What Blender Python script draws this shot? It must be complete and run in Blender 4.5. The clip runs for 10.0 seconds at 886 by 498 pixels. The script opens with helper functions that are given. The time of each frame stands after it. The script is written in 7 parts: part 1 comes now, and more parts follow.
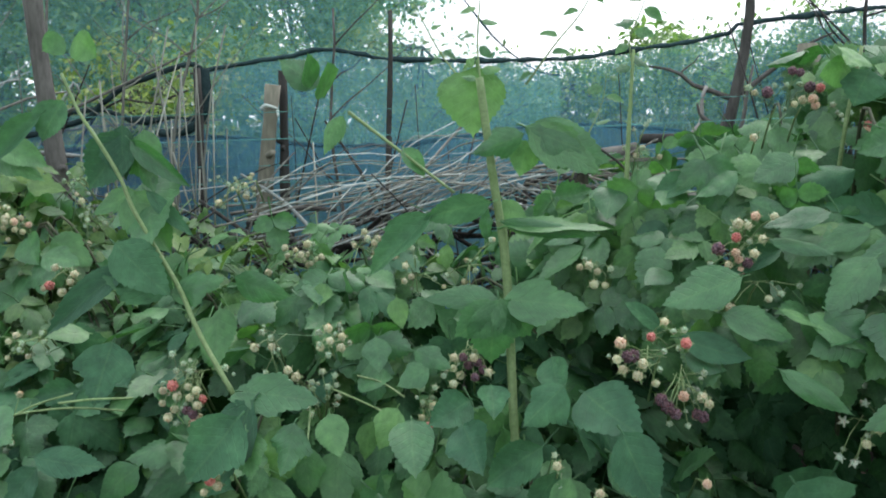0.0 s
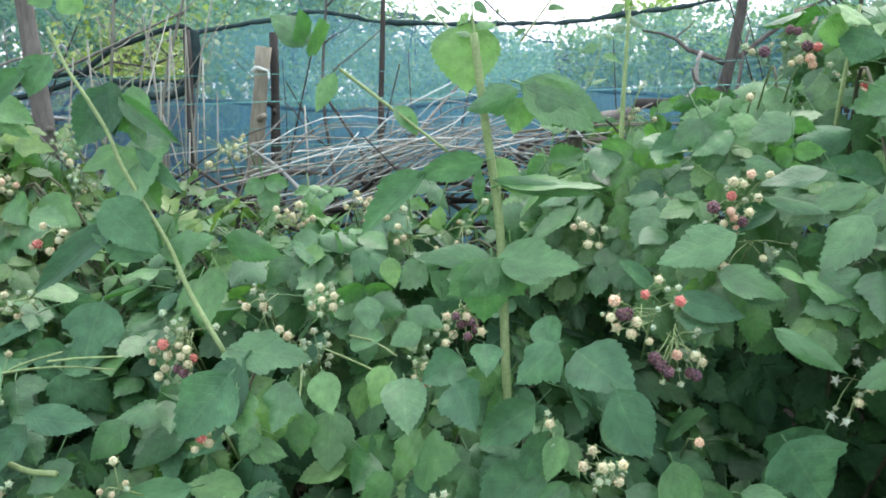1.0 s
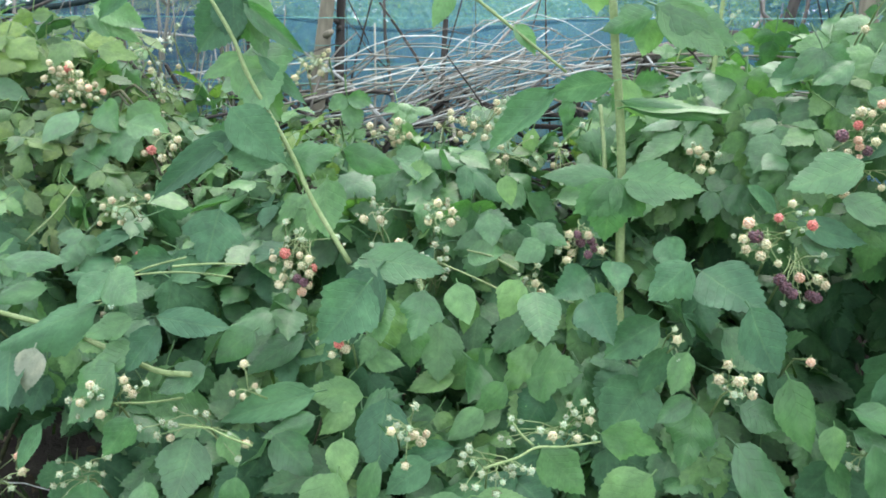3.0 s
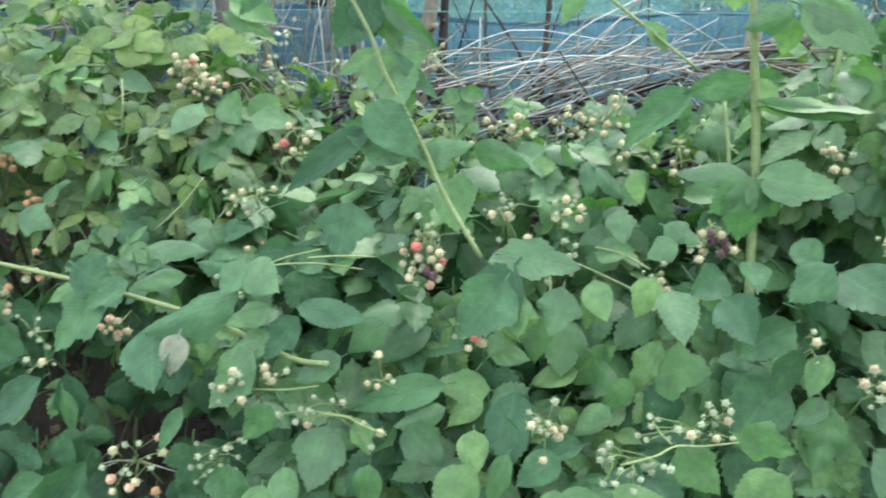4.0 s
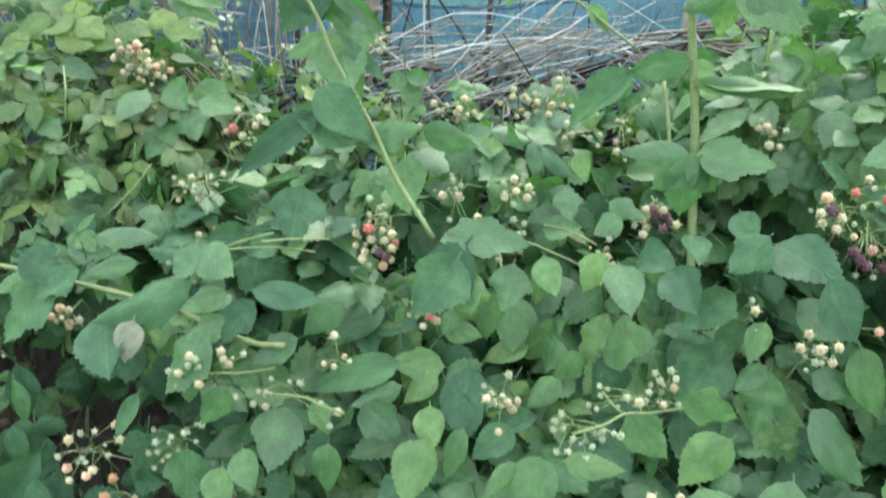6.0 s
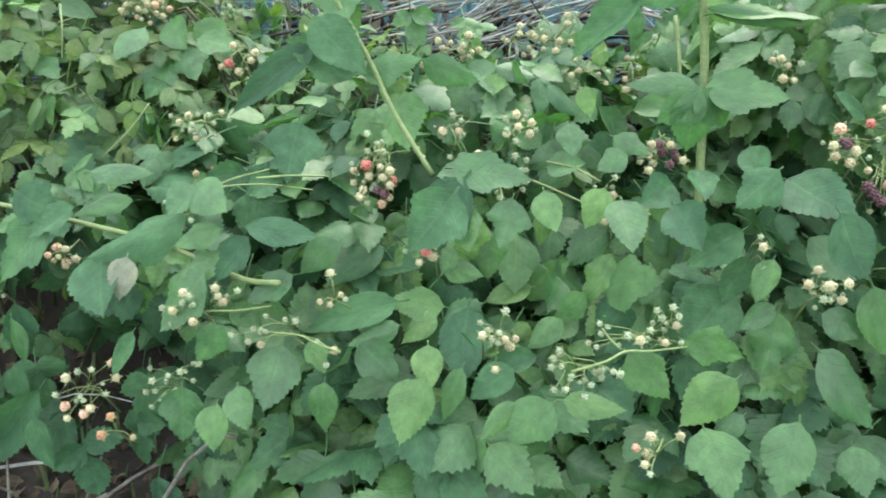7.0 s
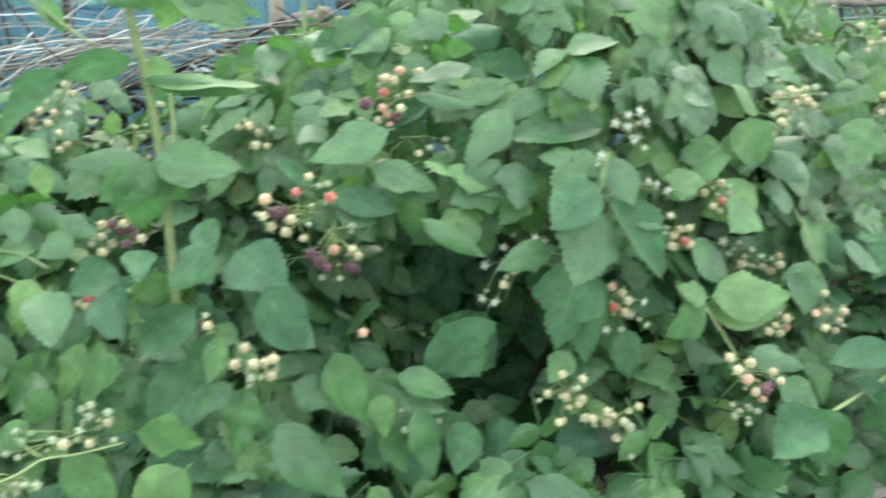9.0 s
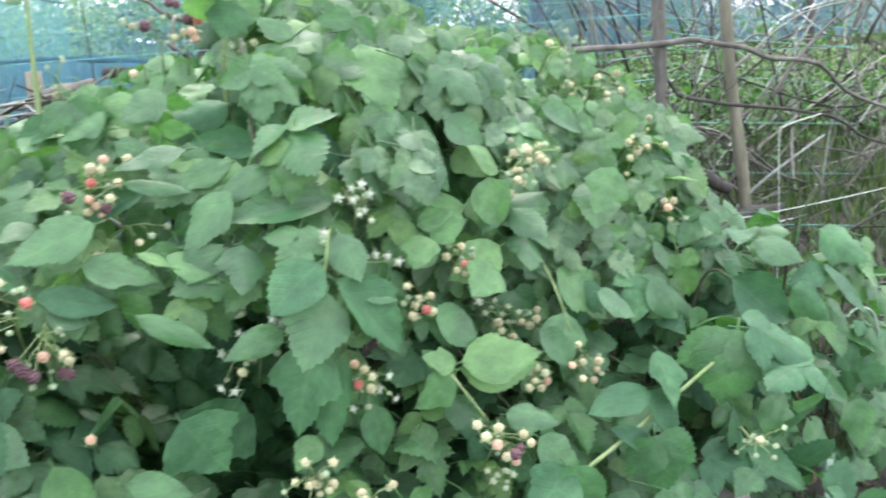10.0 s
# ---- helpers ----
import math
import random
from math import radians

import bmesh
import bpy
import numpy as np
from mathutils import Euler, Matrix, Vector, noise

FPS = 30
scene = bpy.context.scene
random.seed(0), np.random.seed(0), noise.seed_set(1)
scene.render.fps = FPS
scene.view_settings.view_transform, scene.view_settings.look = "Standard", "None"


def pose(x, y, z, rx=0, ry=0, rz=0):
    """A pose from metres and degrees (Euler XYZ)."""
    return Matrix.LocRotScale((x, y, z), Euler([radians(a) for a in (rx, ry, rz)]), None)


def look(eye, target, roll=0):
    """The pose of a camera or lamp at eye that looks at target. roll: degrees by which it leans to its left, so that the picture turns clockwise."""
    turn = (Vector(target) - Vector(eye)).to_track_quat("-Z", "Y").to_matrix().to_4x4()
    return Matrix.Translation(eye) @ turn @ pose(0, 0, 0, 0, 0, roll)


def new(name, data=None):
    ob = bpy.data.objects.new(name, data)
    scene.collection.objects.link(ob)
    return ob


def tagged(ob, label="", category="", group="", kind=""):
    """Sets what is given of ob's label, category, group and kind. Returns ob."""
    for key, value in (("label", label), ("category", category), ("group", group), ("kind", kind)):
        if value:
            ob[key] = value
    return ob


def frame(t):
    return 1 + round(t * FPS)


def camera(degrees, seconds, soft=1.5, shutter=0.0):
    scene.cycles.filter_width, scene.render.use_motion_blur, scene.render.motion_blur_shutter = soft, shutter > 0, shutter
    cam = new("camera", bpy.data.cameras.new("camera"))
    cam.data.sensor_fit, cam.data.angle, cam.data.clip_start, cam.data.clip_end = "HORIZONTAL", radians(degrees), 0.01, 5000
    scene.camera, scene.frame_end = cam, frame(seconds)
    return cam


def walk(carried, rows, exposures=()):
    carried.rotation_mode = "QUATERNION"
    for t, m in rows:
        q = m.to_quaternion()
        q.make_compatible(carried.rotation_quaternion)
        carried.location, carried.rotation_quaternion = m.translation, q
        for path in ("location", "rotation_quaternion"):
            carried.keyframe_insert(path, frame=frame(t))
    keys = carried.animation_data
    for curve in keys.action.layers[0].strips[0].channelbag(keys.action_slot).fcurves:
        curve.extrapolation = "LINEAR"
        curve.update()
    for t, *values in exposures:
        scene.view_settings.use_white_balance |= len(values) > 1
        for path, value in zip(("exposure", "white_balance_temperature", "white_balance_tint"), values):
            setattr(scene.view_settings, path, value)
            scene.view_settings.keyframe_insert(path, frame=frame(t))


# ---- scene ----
cam = camera(53.7, 10.0, soft=1.8, shutter=0.5)
PATH = [
    (0, (0.084, -0.011, 1.029), (-0.047, 1.963, 0.737), -1.8),
    (0.5, (0.083, -0.009, 1.012), (-0.05, 1.959, 0.681), -1.8),
    (1, (0.081, -0.004, 1.006), (-0.032, 1.962, 0.655), -1.5),
    (1.5, (0.041, -0.012, 0.992), (-0.107, 1.944, 0.603), -0.8),
    (2, (-0.013, -0.023, 0.976), (-0.194, 1.925, 0.556), -0.5),
    (2.2, (-0.038, -0.024, 0.968), (-0.22, 1.92, 0.536), -0.4),
    (3.3, (-0.152, -0.041, 0.997), (-0.18, 1.892, 0.485), 1.0),
    (3.5, (-0.169, -0.041, 0.998), (-0.232, 1.892, 0.489), 1.0),
    (4, (-0.236, -0.056, 1.001), (-0.412, 1.865, 0.473), 0.9),
    (4.5, (-0.269, -0.071, 0.993), (-0.494, 1.838, 0.439), 1.1),
    (5, (-0.293, -0.095, 0.988), (-0.586, 1.796, 0.408), 0.8),
    (5.5, (-0.259, -0.083, 1.024), (-0.437, 1.837, 0.492), -0.2),
    (6, (-0.245, -0.081, 1.001), (-0.294, 1.838, 0.441), 0.6),
    (6.2, (-0.257, -0.082, 0.981), (-0.325, 1.824, 0.378), 1.4),
    (7.3, (-0.16, -0.048, 0.954), (-0.265, 1.843, 0.311), -0.2),
    (7.5, (-0.118, -0.041, 0.951), (-0.141, 1.862, 0.336), 0.4),
    (8, (-0.034, -0.032, 0.96), (0.097, 1.88, 0.387), 0.6),
    (8.5, (0.095, -0.024, 0.965), (0.388, 1.875, 0.411), -0.0),
    (9, (0.234, -0.02, 0.989), (0.617, 1.862, 0.43), -0.7),
    (9.5, (0.358, -0.024, 1.017), (0.887, 1.837, 0.509), -2.1),
    (10, (0.439, -0.023, 1.03), (1.092, 1.802, 0.536), -3.4),
]
EXPOSURES = [(0, 1.27, 6200, 11), (0.5, 1.68, 6250, 15), (1, 1.97, 6300, 17), (2, 2.14, 6350, 17), (3.5, 2.17, 6400, 18), (6, 2.16, 6500, 17), (7.5, 2.21, 6650, 14), (8.5, 2.24, 6650, 13), (9.5, 2.36, 6500, 18), (10, 2.42, 6400, 20)]
walk(cam, [(t, look(eye, target, roll)) for t, eye, target, roll in PATH], EXPOSURES)

# ---- light: a bright overcast sky, garden in open shade ----
SUN_UP, SUN_ROUND = radians(60), radians(25)
world = bpy.data.worlds.new("sky")
scene.world = world
world.use_nodes = True
wn = world.node_tree.nodes
sky = wn.new("ShaderNodeTexSky")
sky.sky_type, sky.sun_disc = "NISHITA", False
sky.sun_elevation, sky.sun_rotation = SUN_UP, SUN_ROUND
sky.air_density, sky.dust_density, sky.ozone_density = 1.0, 5.0, 1.0
cloud = wn.new("ShaderNodeTexNoise")
cloud.inputs["Scale"].default_value, cloud.inputs["Detail"].default_value = 2.0, 4
cover = wn.new("ShaderNodeMapRange")
cover.inputs[3].default_value, cover.inputs[4].default_value = 0.60, 0.95
veil = wn.new("ShaderNodeMix")
veil.data_type = "RGBA"
veil.inputs[7].default_value = (6.2, 6.4, 6.6, 1)
world.node_tree.links.new(wn.new("ShaderNodeTexCoord").outputs["Generated"], cloud.inputs["Vector"])
world.node_tree.links.new(cloud.outputs["Fac"], cover.inputs[0])
world.node_tree.links.new(cover.outputs[0], veil.inputs[0])
world.node_tree.links.new(sky.outputs[0], veil.inputs[6])
world.node_tree.links.new(veil.outputs[2], wn["Background"].inputs[0])
wn["Background"].inputs[1].default_value = 0.15
sun = new("sun", bpy.data.lights.new("sun", "SUN"))
sun.data.energy, sun.data.angle, sun.data.color = 0.7, radians(40), (1.0, 0.95, 0.88)
sun.matrix_world = look((0, 0, 0), (-math.sin(SUN_ROUND) * math.cos(SUN_UP), -math.cos(SUN_ROUND) * math.cos(SUN_UP), -math.sin(SUN_UP)))


# ---- materials ----
def material(name):
    m = bpy.data.materials.new(name)
    m.use_nodes = True
    n, l = m.node_tree.nodes, m.node_tree.links
    return m, n, l, n["Principled BSDF"]


def ramp(n, l, fac, stops):
    r = n.new("ShaderNodeValToRGB")
    while len(r.color_ramp.elements) < len(stops):
        r.color_ramp.elements.new(0.5)
    for e, (p, c) in zip(r.color_ramp.elements, stops):
        e.position, e.color = p, (*c, 1)
    l.new(fac, r.inputs[0])
    return r.outputs[0]


def noise_tex(n, l, scale, detail=4, rough=0.6, vec=None):
    t = n.new("ShaderNodeTexNoise")
    t.inputs["Scale"].default_value, t.inputs["Detail"].default_value, t.inputs["Roughness"].default_value = scale, detail, rough
    if vec is not None:
        l.new(vec, t.inputs["Vector"])
    return t.outputs["Fac"]


def mixcol(n, l, fac, a, b, mode="MIX"):
    m = n.new("ShaderNodeMix")
    m.data_type, m.blend_type = "RGBA", mode
    for i, v in ((0, fac), (6, a), (7, b)):
        if isinstance(v, bpy.types.NodeSocket):
            l.new(v, m.inputs[i])
        else:
            m.inputs[i].default_value = v if i == 0 else (*v, 1)
    return m.outputs[2]


def calc(n, l, op, a, b=0.0, c=0.0):
    m = n.new("ShaderNodeMath")
    m.operation = op
    for i, v in enumerate((a, b, c)):
        if isinstance(v, bpy.types.NodeSocket):
            l.new(v, m.inputs[i])
        else:
            m.inputs[i].default_value = v
    return m.outputs[0]


def bump(n, l, b, height, strength, distance):
    u = n.new("ShaderNodeBump")
    u.inputs["Strength"].default_value, u.inputs["Distance"].default_value = strength, distance
    l.new(height, u.inputs["Height"])
    l.new(u.outputs[0], b.inputs["Normal"])
    return u.outputs[0]


def leaf_material(name, stops, rough=0.5, passing=0.3, island=False, spec=0.55):
    """Matt toothed leaf: colour varies from leaf to leaf, side veins as fine relief, some light passes through."""
    m, n, l, b = material(name)
    if island:
        vary = n.new("ShaderNodeNewGeometry").outputs["Random Per Island"]
    else:
        vary = n.new("ShaderNodeObjectInfo").outputs["Random"]
    base = ramp(n, l, vary, stops)
    uv = n.new("ShaderNodeUVMap").outputs[0]
    sep = n.new("ShaderNodeSeparateXYZ")
    l.new(uv, sep.inputs[0])
    across = calc(n, l, "ABSOLUTE", calc(n, l, "SUBTRACT", sep.outputs[0], 0.5))
    slant = calc(n, l, "SUBTRACT", sep.outputs[1], calc(n, l, "MULTIPLY", across, 0.55))
    wave = calc(n, l, "ABSOLUTE", calc(n, l, "SINE", calc(n, l, "MULTIPLY", slant, 25.0)))
    side = calc(n, l, "POWER", calc(n, l, "SUBTRACT", 1.0, wave), 8.0)
    mid = calc(n, l, "LESS_THAN", across, 0.018)
    vein = calc(n, l, "MAXIMUM", mid, calc(n, l, "MULTIPLY", side, 0.7))
    own = n.new("ShaderNodeVectorMath")
    own.operation = "ADD"
    l.new(uv, own.inputs[0])
    l.new(calc(n, l, "MULTIPLY", vary, 61.0), own.inputs[1])
    own = own.outputs[0]
    cloud = noise_tex(n, l, 1.6, 2, 0.5, own)
    blot = noise_tex(n, l, 5, 5, 0.65, own)
    fine = noise_tex(n, l, 34, 3, 0.6, own)
    c = mixcol(n, l, calc(n, l, "MULTIPLY", vein, 0.09), base, (0.16, 0.28, 0.11))
    c = mixcol(n, l, 1.0, c, ramp(n, l, blot, ((0.3, (0.72, 0.74, 0.72)), (0.7, (1.22, 1.18, 1.15)))), "MULTIPLY")
    c = mixcol(n, l, 0.5, c, ramp(n, l, fine, ((0.3, (0.8, 0.8, 0.8)), (0.7, (1.15, 1.15, 1.1)))), "MULTIPLY")
    c = mixcol(n, l, 1.0, c, ramp(n, l, cloud, ((0.28, (0.74, 0.80, 0.78)), (0.5, (1, 1, 1)), (0.72, (1.36, 1.26, 1.20)))), "MULTIPLY")
    l.new(c, b.inputs["Base Color"])
    b.inputs["Roughness"].default_value = rough
    b.inputs["Specular IOR Level"].default_value = spec
    h = calc(n, l, "ADD", calc(n, l, "MULTIPLY", vein, -0.6), calc(n, l, "MULTIPLY", blot, 0.9))
    nrm = bump(n, l, b, h, 0.75, 0.0014)
    t = n.new("ShaderNodeBsdfTranslucent")
    l.new(mixcol(n, l, 1.0, c, (1.25, 1.45, 0.60), "MULTIPLY"), t.inputs[0])
    l.new(nrm, t.inputs["Normal"])
    mix = n.new("ShaderNodeMixShader")
    mix.inputs[0].default_value = passing
    l.new(b.outputs[0], mix.inputs[1])
    l.new(t.outputs[0], mix.inputs[2])
    l.new(mix.outputs[0], n["Material Output"].inputs[0])
    return m


def plain(name, a, b_, scale, rough=0.7, depth=0.002, random_tint=0.25, spec=0.3, stretch=(1, 1, 1)):
    """A rough natural surface of two mixed tones with relief, tinted a little from thing to thing."""
    m, n, l, b = material(name)
    mp = n.new("ShaderNodeMapping")
    mp.inputs["Scale"].default_value = stretch
    l.new(n.new("ShaderNodeTexCoord").outputs["Object"], mp.inputs[0])
    big = noise_tex(n, l, scale, 6, 0.65, mp.outputs[0])
    fine = noise_tex(n, l, scale * 7, 3, 0.6, mp.outputs[0])
    c = mixcol(n, l, ramp(n, l, big, ((0.35, (0, 0, 0)), (0.65, (1, 1, 1)))), a, b_)
    c = mixcol(n, l, 0.6, c, ramp(n, l, fine, ((0.3, (0.65, 0.65, 0.65)), (0.7, (1.25, 1.25, 1.25)))), "MULTIPLY")
    r = n.new("ShaderNodeObjectInfo").outputs["Random"]
    c = mixcol(n, l, 1.0, c, ramp(n, l, r, ((0, (1 - random_tint,) * 3), (1, (1 + random_tint,) * 3))), "MULTIPLY")
    l.new(c, b.inputs["Base Color"])
    b.inputs["Roughness"].default_value = rough
    b.inputs["Specular IOR Level"].default_value = spec
    bump(n, l, b, calc(n, l, "ADD", big, calc(n, l, "MULTIPLY", fine, 0.4)), 0.6, depth)
    return m


def net_material(name, thread, cell, cover):
    """Shade net: fine woven threads with open holes between them."""
    m, n, l, b = material(name)
    uv = n.new("ShaderNodeUVMap").outputs[0]
    sep = n.new("ShaderNodeSeparateXYZ")
    l.new(uv, sep.inputs[0])
    holes = []
    for i, k in ((0, 1.0), (1, 1.6)):
        f = calc(n, l, "FRACT", calc(n, l, "MULTIPLY", sep.outputs[i], k / cell))
        holes.append(calc(n, l, "LESS_THAN", f, cover))
    solid = calc(n, l, "MAXIMUM", holes[0], holes[1])
    patch = noise_tex(n, l, 3.0, 4, 0.6, n.new("ShaderNodeTexCoord").outputs["Object"])
    c = mixcol(n, l, patch, thread, tuple(v * 1.5 for v in thread))
    l.new(c, b.inputs["Base Color"])
    b.inputs["Roughness"].default_value = 0.45
    tr = n.new("ShaderNodeBsdfTranslucent")
    l.new(c, tr.inputs[0])
    both = n.new("ShaderNodeMixShader")
    both.inputs[0].default_value = 0.4
    l.new(b.outputs[0], both.inputs[1])
    l.new(tr.outputs[0], both.inputs[2])
    clear = n.new("ShaderNodeBsdfTransparent")
    mix = n.new("ShaderNodeMixShader")
    l.new(solid, mix.inputs[0])
    l.new(clear.outputs[0], mix.inputs[1])
    l.new(both.outputs[0], mix.inputs[2])
    l.new(mix.outputs[0], n["Material Output"].inputs[0])
    return m


def berry_material(name, a, b_, rough=0.4):
    m, n, l, b = material(name)
    obj = n.new("ShaderNodeTexCoord").outputs["Object"]
    t = noise_tex(n, l, 170, 3, 0.6, obj)
    c = mixcol(n, l, ramp(n, l, t, ((0.35, (0, 0, 0)), (0.65, (1, 1, 1)))), a, b_)
    r = n.new("ShaderNodeObjectInfo").outputs["Random"]
    c = mixcol(n, l, 1.0, c, ramp(n, l, r, ((0, (0.75, 0.72, 0.7)), (1, (1.2, 1.2, 1.2)))), "MULTIPLY")
    l.new(c, b.inputs["Base Color"])
    b.inputs["Roughness"].default_value = rough
    b.inputs["Subsurface Weight"].default_value = 0.15
    b.inputs["Subsurface Scale"].default_value = 0.004
    return m


LEAF = leaf_material("leaf_mature", ((0.0, (0.032, 0.111, 0.045)), (0.4, (0.041, 0.132, 0.052)), (0.75, (0.049, 0.152, 0.056)), (1.0, (0.067, 0.179, 0.061))), rough=0.45)
FOLIAGE = leaf_material("foliage_mixed", ((0.0, (0.037, 0.123, 0.046)), (0.5, (0.059, 0.160, 0.054)), (1.0, (0.088, 0.203, 0.062))), island=True, passing=0.35)
FOLIAGE_OLIVE = leaf_material("foliage_yellowish", ((0.0, (0.037, 0.111, 0.041)), (0.5, (0.067, 0.152, 0.047)), (1.0, (0.118, 0.199, 0.062))), island=True, passing=0.35)
FOLIAGE_LIGHT = leaf_material("foliage_light", ((0.0, (0.051, 0.131, 0.067)), (0.5, (0.069, 0.160, 0.080)), (1.0, (0.099, 0.196, 0.094))), island=True, passing=0.38)
# Dark copy of the mixed foliage: shade inside the bushes put into the colour.
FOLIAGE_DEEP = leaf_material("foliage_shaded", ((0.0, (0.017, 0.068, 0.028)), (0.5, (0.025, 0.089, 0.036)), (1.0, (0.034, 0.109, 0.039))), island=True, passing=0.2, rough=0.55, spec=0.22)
# Dark tone of old leaves; in hollows it also stands in for shade.
LEAF_DARK = leaf_material("leaf_old_and_shaded", ((0.0, (0.027, 0.086, 0.047)), (0.6, (0.037, 0.112, 0.055)), (1.0, (0.049, 0.137, 0.063))), passing=0.20, rough=0.55, spec=0.22)
LEAF_YOUNG = leaf_material("leaf_young", ((0.0, (0.054, 0.163, 0.059)), (0.6, (0.072, 0.195, 0.067)), (1.0, (0.101, 0.230, 0.075))), passing=0.35)
LEAF_OLIVE = leaf_material("leaf_yellowish", ((0.0, (0.051, 0.132, 0.037)), (0.6, (0.080, 0.175, 0.044)), (1.0, (0.122, 0.219, 0.056))), passing=0.38)
LEAF_PALE = leaf_material("leaf_underside", ((0.0, (0.15, 0.19, 0.15)), (1.0, (0.20, 0.24, 0.19))), passing=0.2, rough=0.8)
LEAF_FAR = leaf_material("leaf_hedge", ((0.0, (0.072, 0.150, 0.058)), (0.5, (0.132, 0.246, 0.090)), (1.0, (0.228, 0.360, 0.126))), island=True, passing=0.4)
# Sunlight on the shrubs behind the net is put into this yellower leaf colour.
LEAF_GOLD = leaf_material("leaf_sunlit_yellow", ((0.0, (0.12, 0.20, 0.06)), (0.6, (0.21, 0.29, 0.11)), (1.0, (0.33, 0.39, 0.20))), island=True, passing=0.4)
LEAF_DEAD = leaf_material("leaf_dead", ((0.0, (0.075, 0.060, 0.046)), (0.5, (0.18, 0.152, 0.118)), (1.0, (0.31, 0.28, 0.23))), passing=0.05, rough=0.85, spec=0.15)
STEM = plain("green_stem", (0.120, 0.190, 0.070), (0.175, 0.250, 0.110), 30, 0.6, 0.0006, 0.15)
CANE = plain("old_cane", (0.022, 0.032, 0.015), (0.050, 0.058, 0.028), 30, 0.75, 0.001)
BARK = plain("bark", (0.044, 0.044, 0.039), (0.105, 0.103, 0.092), 22, 0.9, 0.006, stretch=(1, 1, 0.25))
BARK_DARK = plain("dark_bark", (0.018, 0.018, 0.016), (0.046, 0.045, 0.040), 22, 0.9, 0.005, stretch=(1, 1, 0.25))
POST_WOOD = plain("peeled_post_wood", (0.085, 0.084, 0.062), (0.160, 0.156, 0.118), 16, 0.85, 0.004, stretch=(1, 1, 0.2))
STRAW = plain("dry_stalk", (0.185, 0.212, 0.195), (0.365, 0.415, 0.385), 25, 0.75, 0.0008, 0.4, stretch=(1, 1, 0.2))
REED = plain("dry_weed_stalk", (0.105, 0.112, 0.090), (0.23, 0.247, 0.205), 25, 0.8, 0.0008, 0.4, stretch=(1, 1, 0.2))
TWIG = plain("grey_twig", (0.074, 0.075, 0.064), (0.19, 0.195, 0.170), 25, 0.85, 0.001, 0.4)
SOIL = plain("soil", (0.024, 0.023, 0.020), (0.058, 0.054, 0.047), 6, 0.95, 0.02, 0.0)


def turf_over_soil():
    """Garden soil in the bed; beyond it patchy short turf."""
    n, l = SOIL.node_tree.nodes, SOIL.node_tree.links
    b = n["Principled BSDF"]
    base = b.inputs["Base Color"].links[0].from_socket
    at = n.new("ShaderNodeNewGeometry").outputs["Position"]
    sep = n.new("ShaderNodeSeparateXYZ")
    l.new(at, sep.inputs[0])
    far = calc(n, l, "ABSOLUTE", calc(n, l, "SUBTRACT", sep.outputs[1], 1.5))
    ragged = calc(n, l, "ADD", far, calc(n, l, "MULTIPLY", noise_tex(n, l, 1.7, 5, 0.6, at), 1.6))
    mask = ramp(n, l, calc(n, l, "MULTIPLY", ragged, 0.3), ((0.48, (0, 0, 0)), (0.62, (1, 1, 1))))
    turf = ramp(n, l, noise_tex(n, l, 9, 6, 0.7, at), ((0.3, (0.030, 0.055, 0.018)), (0.55, (0.055, 0.095, 0.030)), (0.75, (0.095, 0.110, 0.050))))
    l.new(mixcol(n, l, mask, base, turf), b.inputs["Base Color"])


turf_over_soil()
GRASS = leaf_material("grass_blade", ((0.0, (0.022, 0.055, 0.020)), (0.6, (0.042, 0.095, 0.032)), (1.0, (0.10, 0.14, 0.06))), island=True, passing=0.35)
NET = net_material("teal_shade_net", (0.052, 0.178, 0.255), 0.003, 0.21)
NET_HIGH = net_material("pale_teal_net", (0.105, 0.300, 0.310), 0.003, 0.16)
NET_THICK = net_material("teal_net_double", (0.042, 0.105, 0.175), 0.003, 0.32)
HEM = plain("net_hem_roll", (0.010, 0.022, 0.025), (0.026, 0.052, 0.052), 40, 0.85, 0.004, spec=0.15)
STRING = plain("teal_string", (0.050, 0.210, 0.180), (0.100, 0.275, 0.240), 60, 0.5, 0.0005, 0.3)
WHITE_STRING = plain("pale_string", (0.30, 0.36, 0.32), (0.40, 0.45, 0.41), 60, 0.6, 0.0004, 0.1)
BERRY_BUD = berry_material("bud_pale_green", (0.20, 0.30, 0.17), (0.36, 0.46, 0.33), 0.7)
BERRY_WHITE = berry_material("faded_blossom", (0.31, 0.40, 0.32), (0.44, 0.52, 0.43), 0.7)
BERRY_PALE = berry_material("berry_unripe_cream", (0.27, 0.29, 0.155), (0.47, 0.465, 0.31), 0.6)
BERRY_PEACH = berry_material("berry_turning_pink", (0.42, 0.26, 0.17), (0.52, 0.41, 0.29), 0.5)
BERRY_ORANGE = berry_material("berry_orange", (0.35, 0.18, 0.090), (0.45, 0.31, 0.17), 0.5)
BERRY_RED = berry_material("berry_red", (0.32, 0.066, 0.058), (0.44, 0.18, 0.14), 0.55)
BERRY_PURPLE = berry_material("berry_purple", (0.050, 0.024, 0.032), (0.120, 0.066, 0.078), 0.7)
SEPAL = plain("sepal", (0.14, 0.21, 0.09), (0.24, 0.31, 0.16), 200, 0.8, 0.0003, 0.15)
SEPAL_PALE = plain("pale_sepal", (0.15, 0.22, 0.10), (0.27, 0.34, 0.19), 200, 0.8, 0.0003, 0.15)
PETAL = plain("petal", (0.21, 0.26, 0.18), (0.32, 0.37, 0.28), 100, 0.7, 0.0003, 0.05)
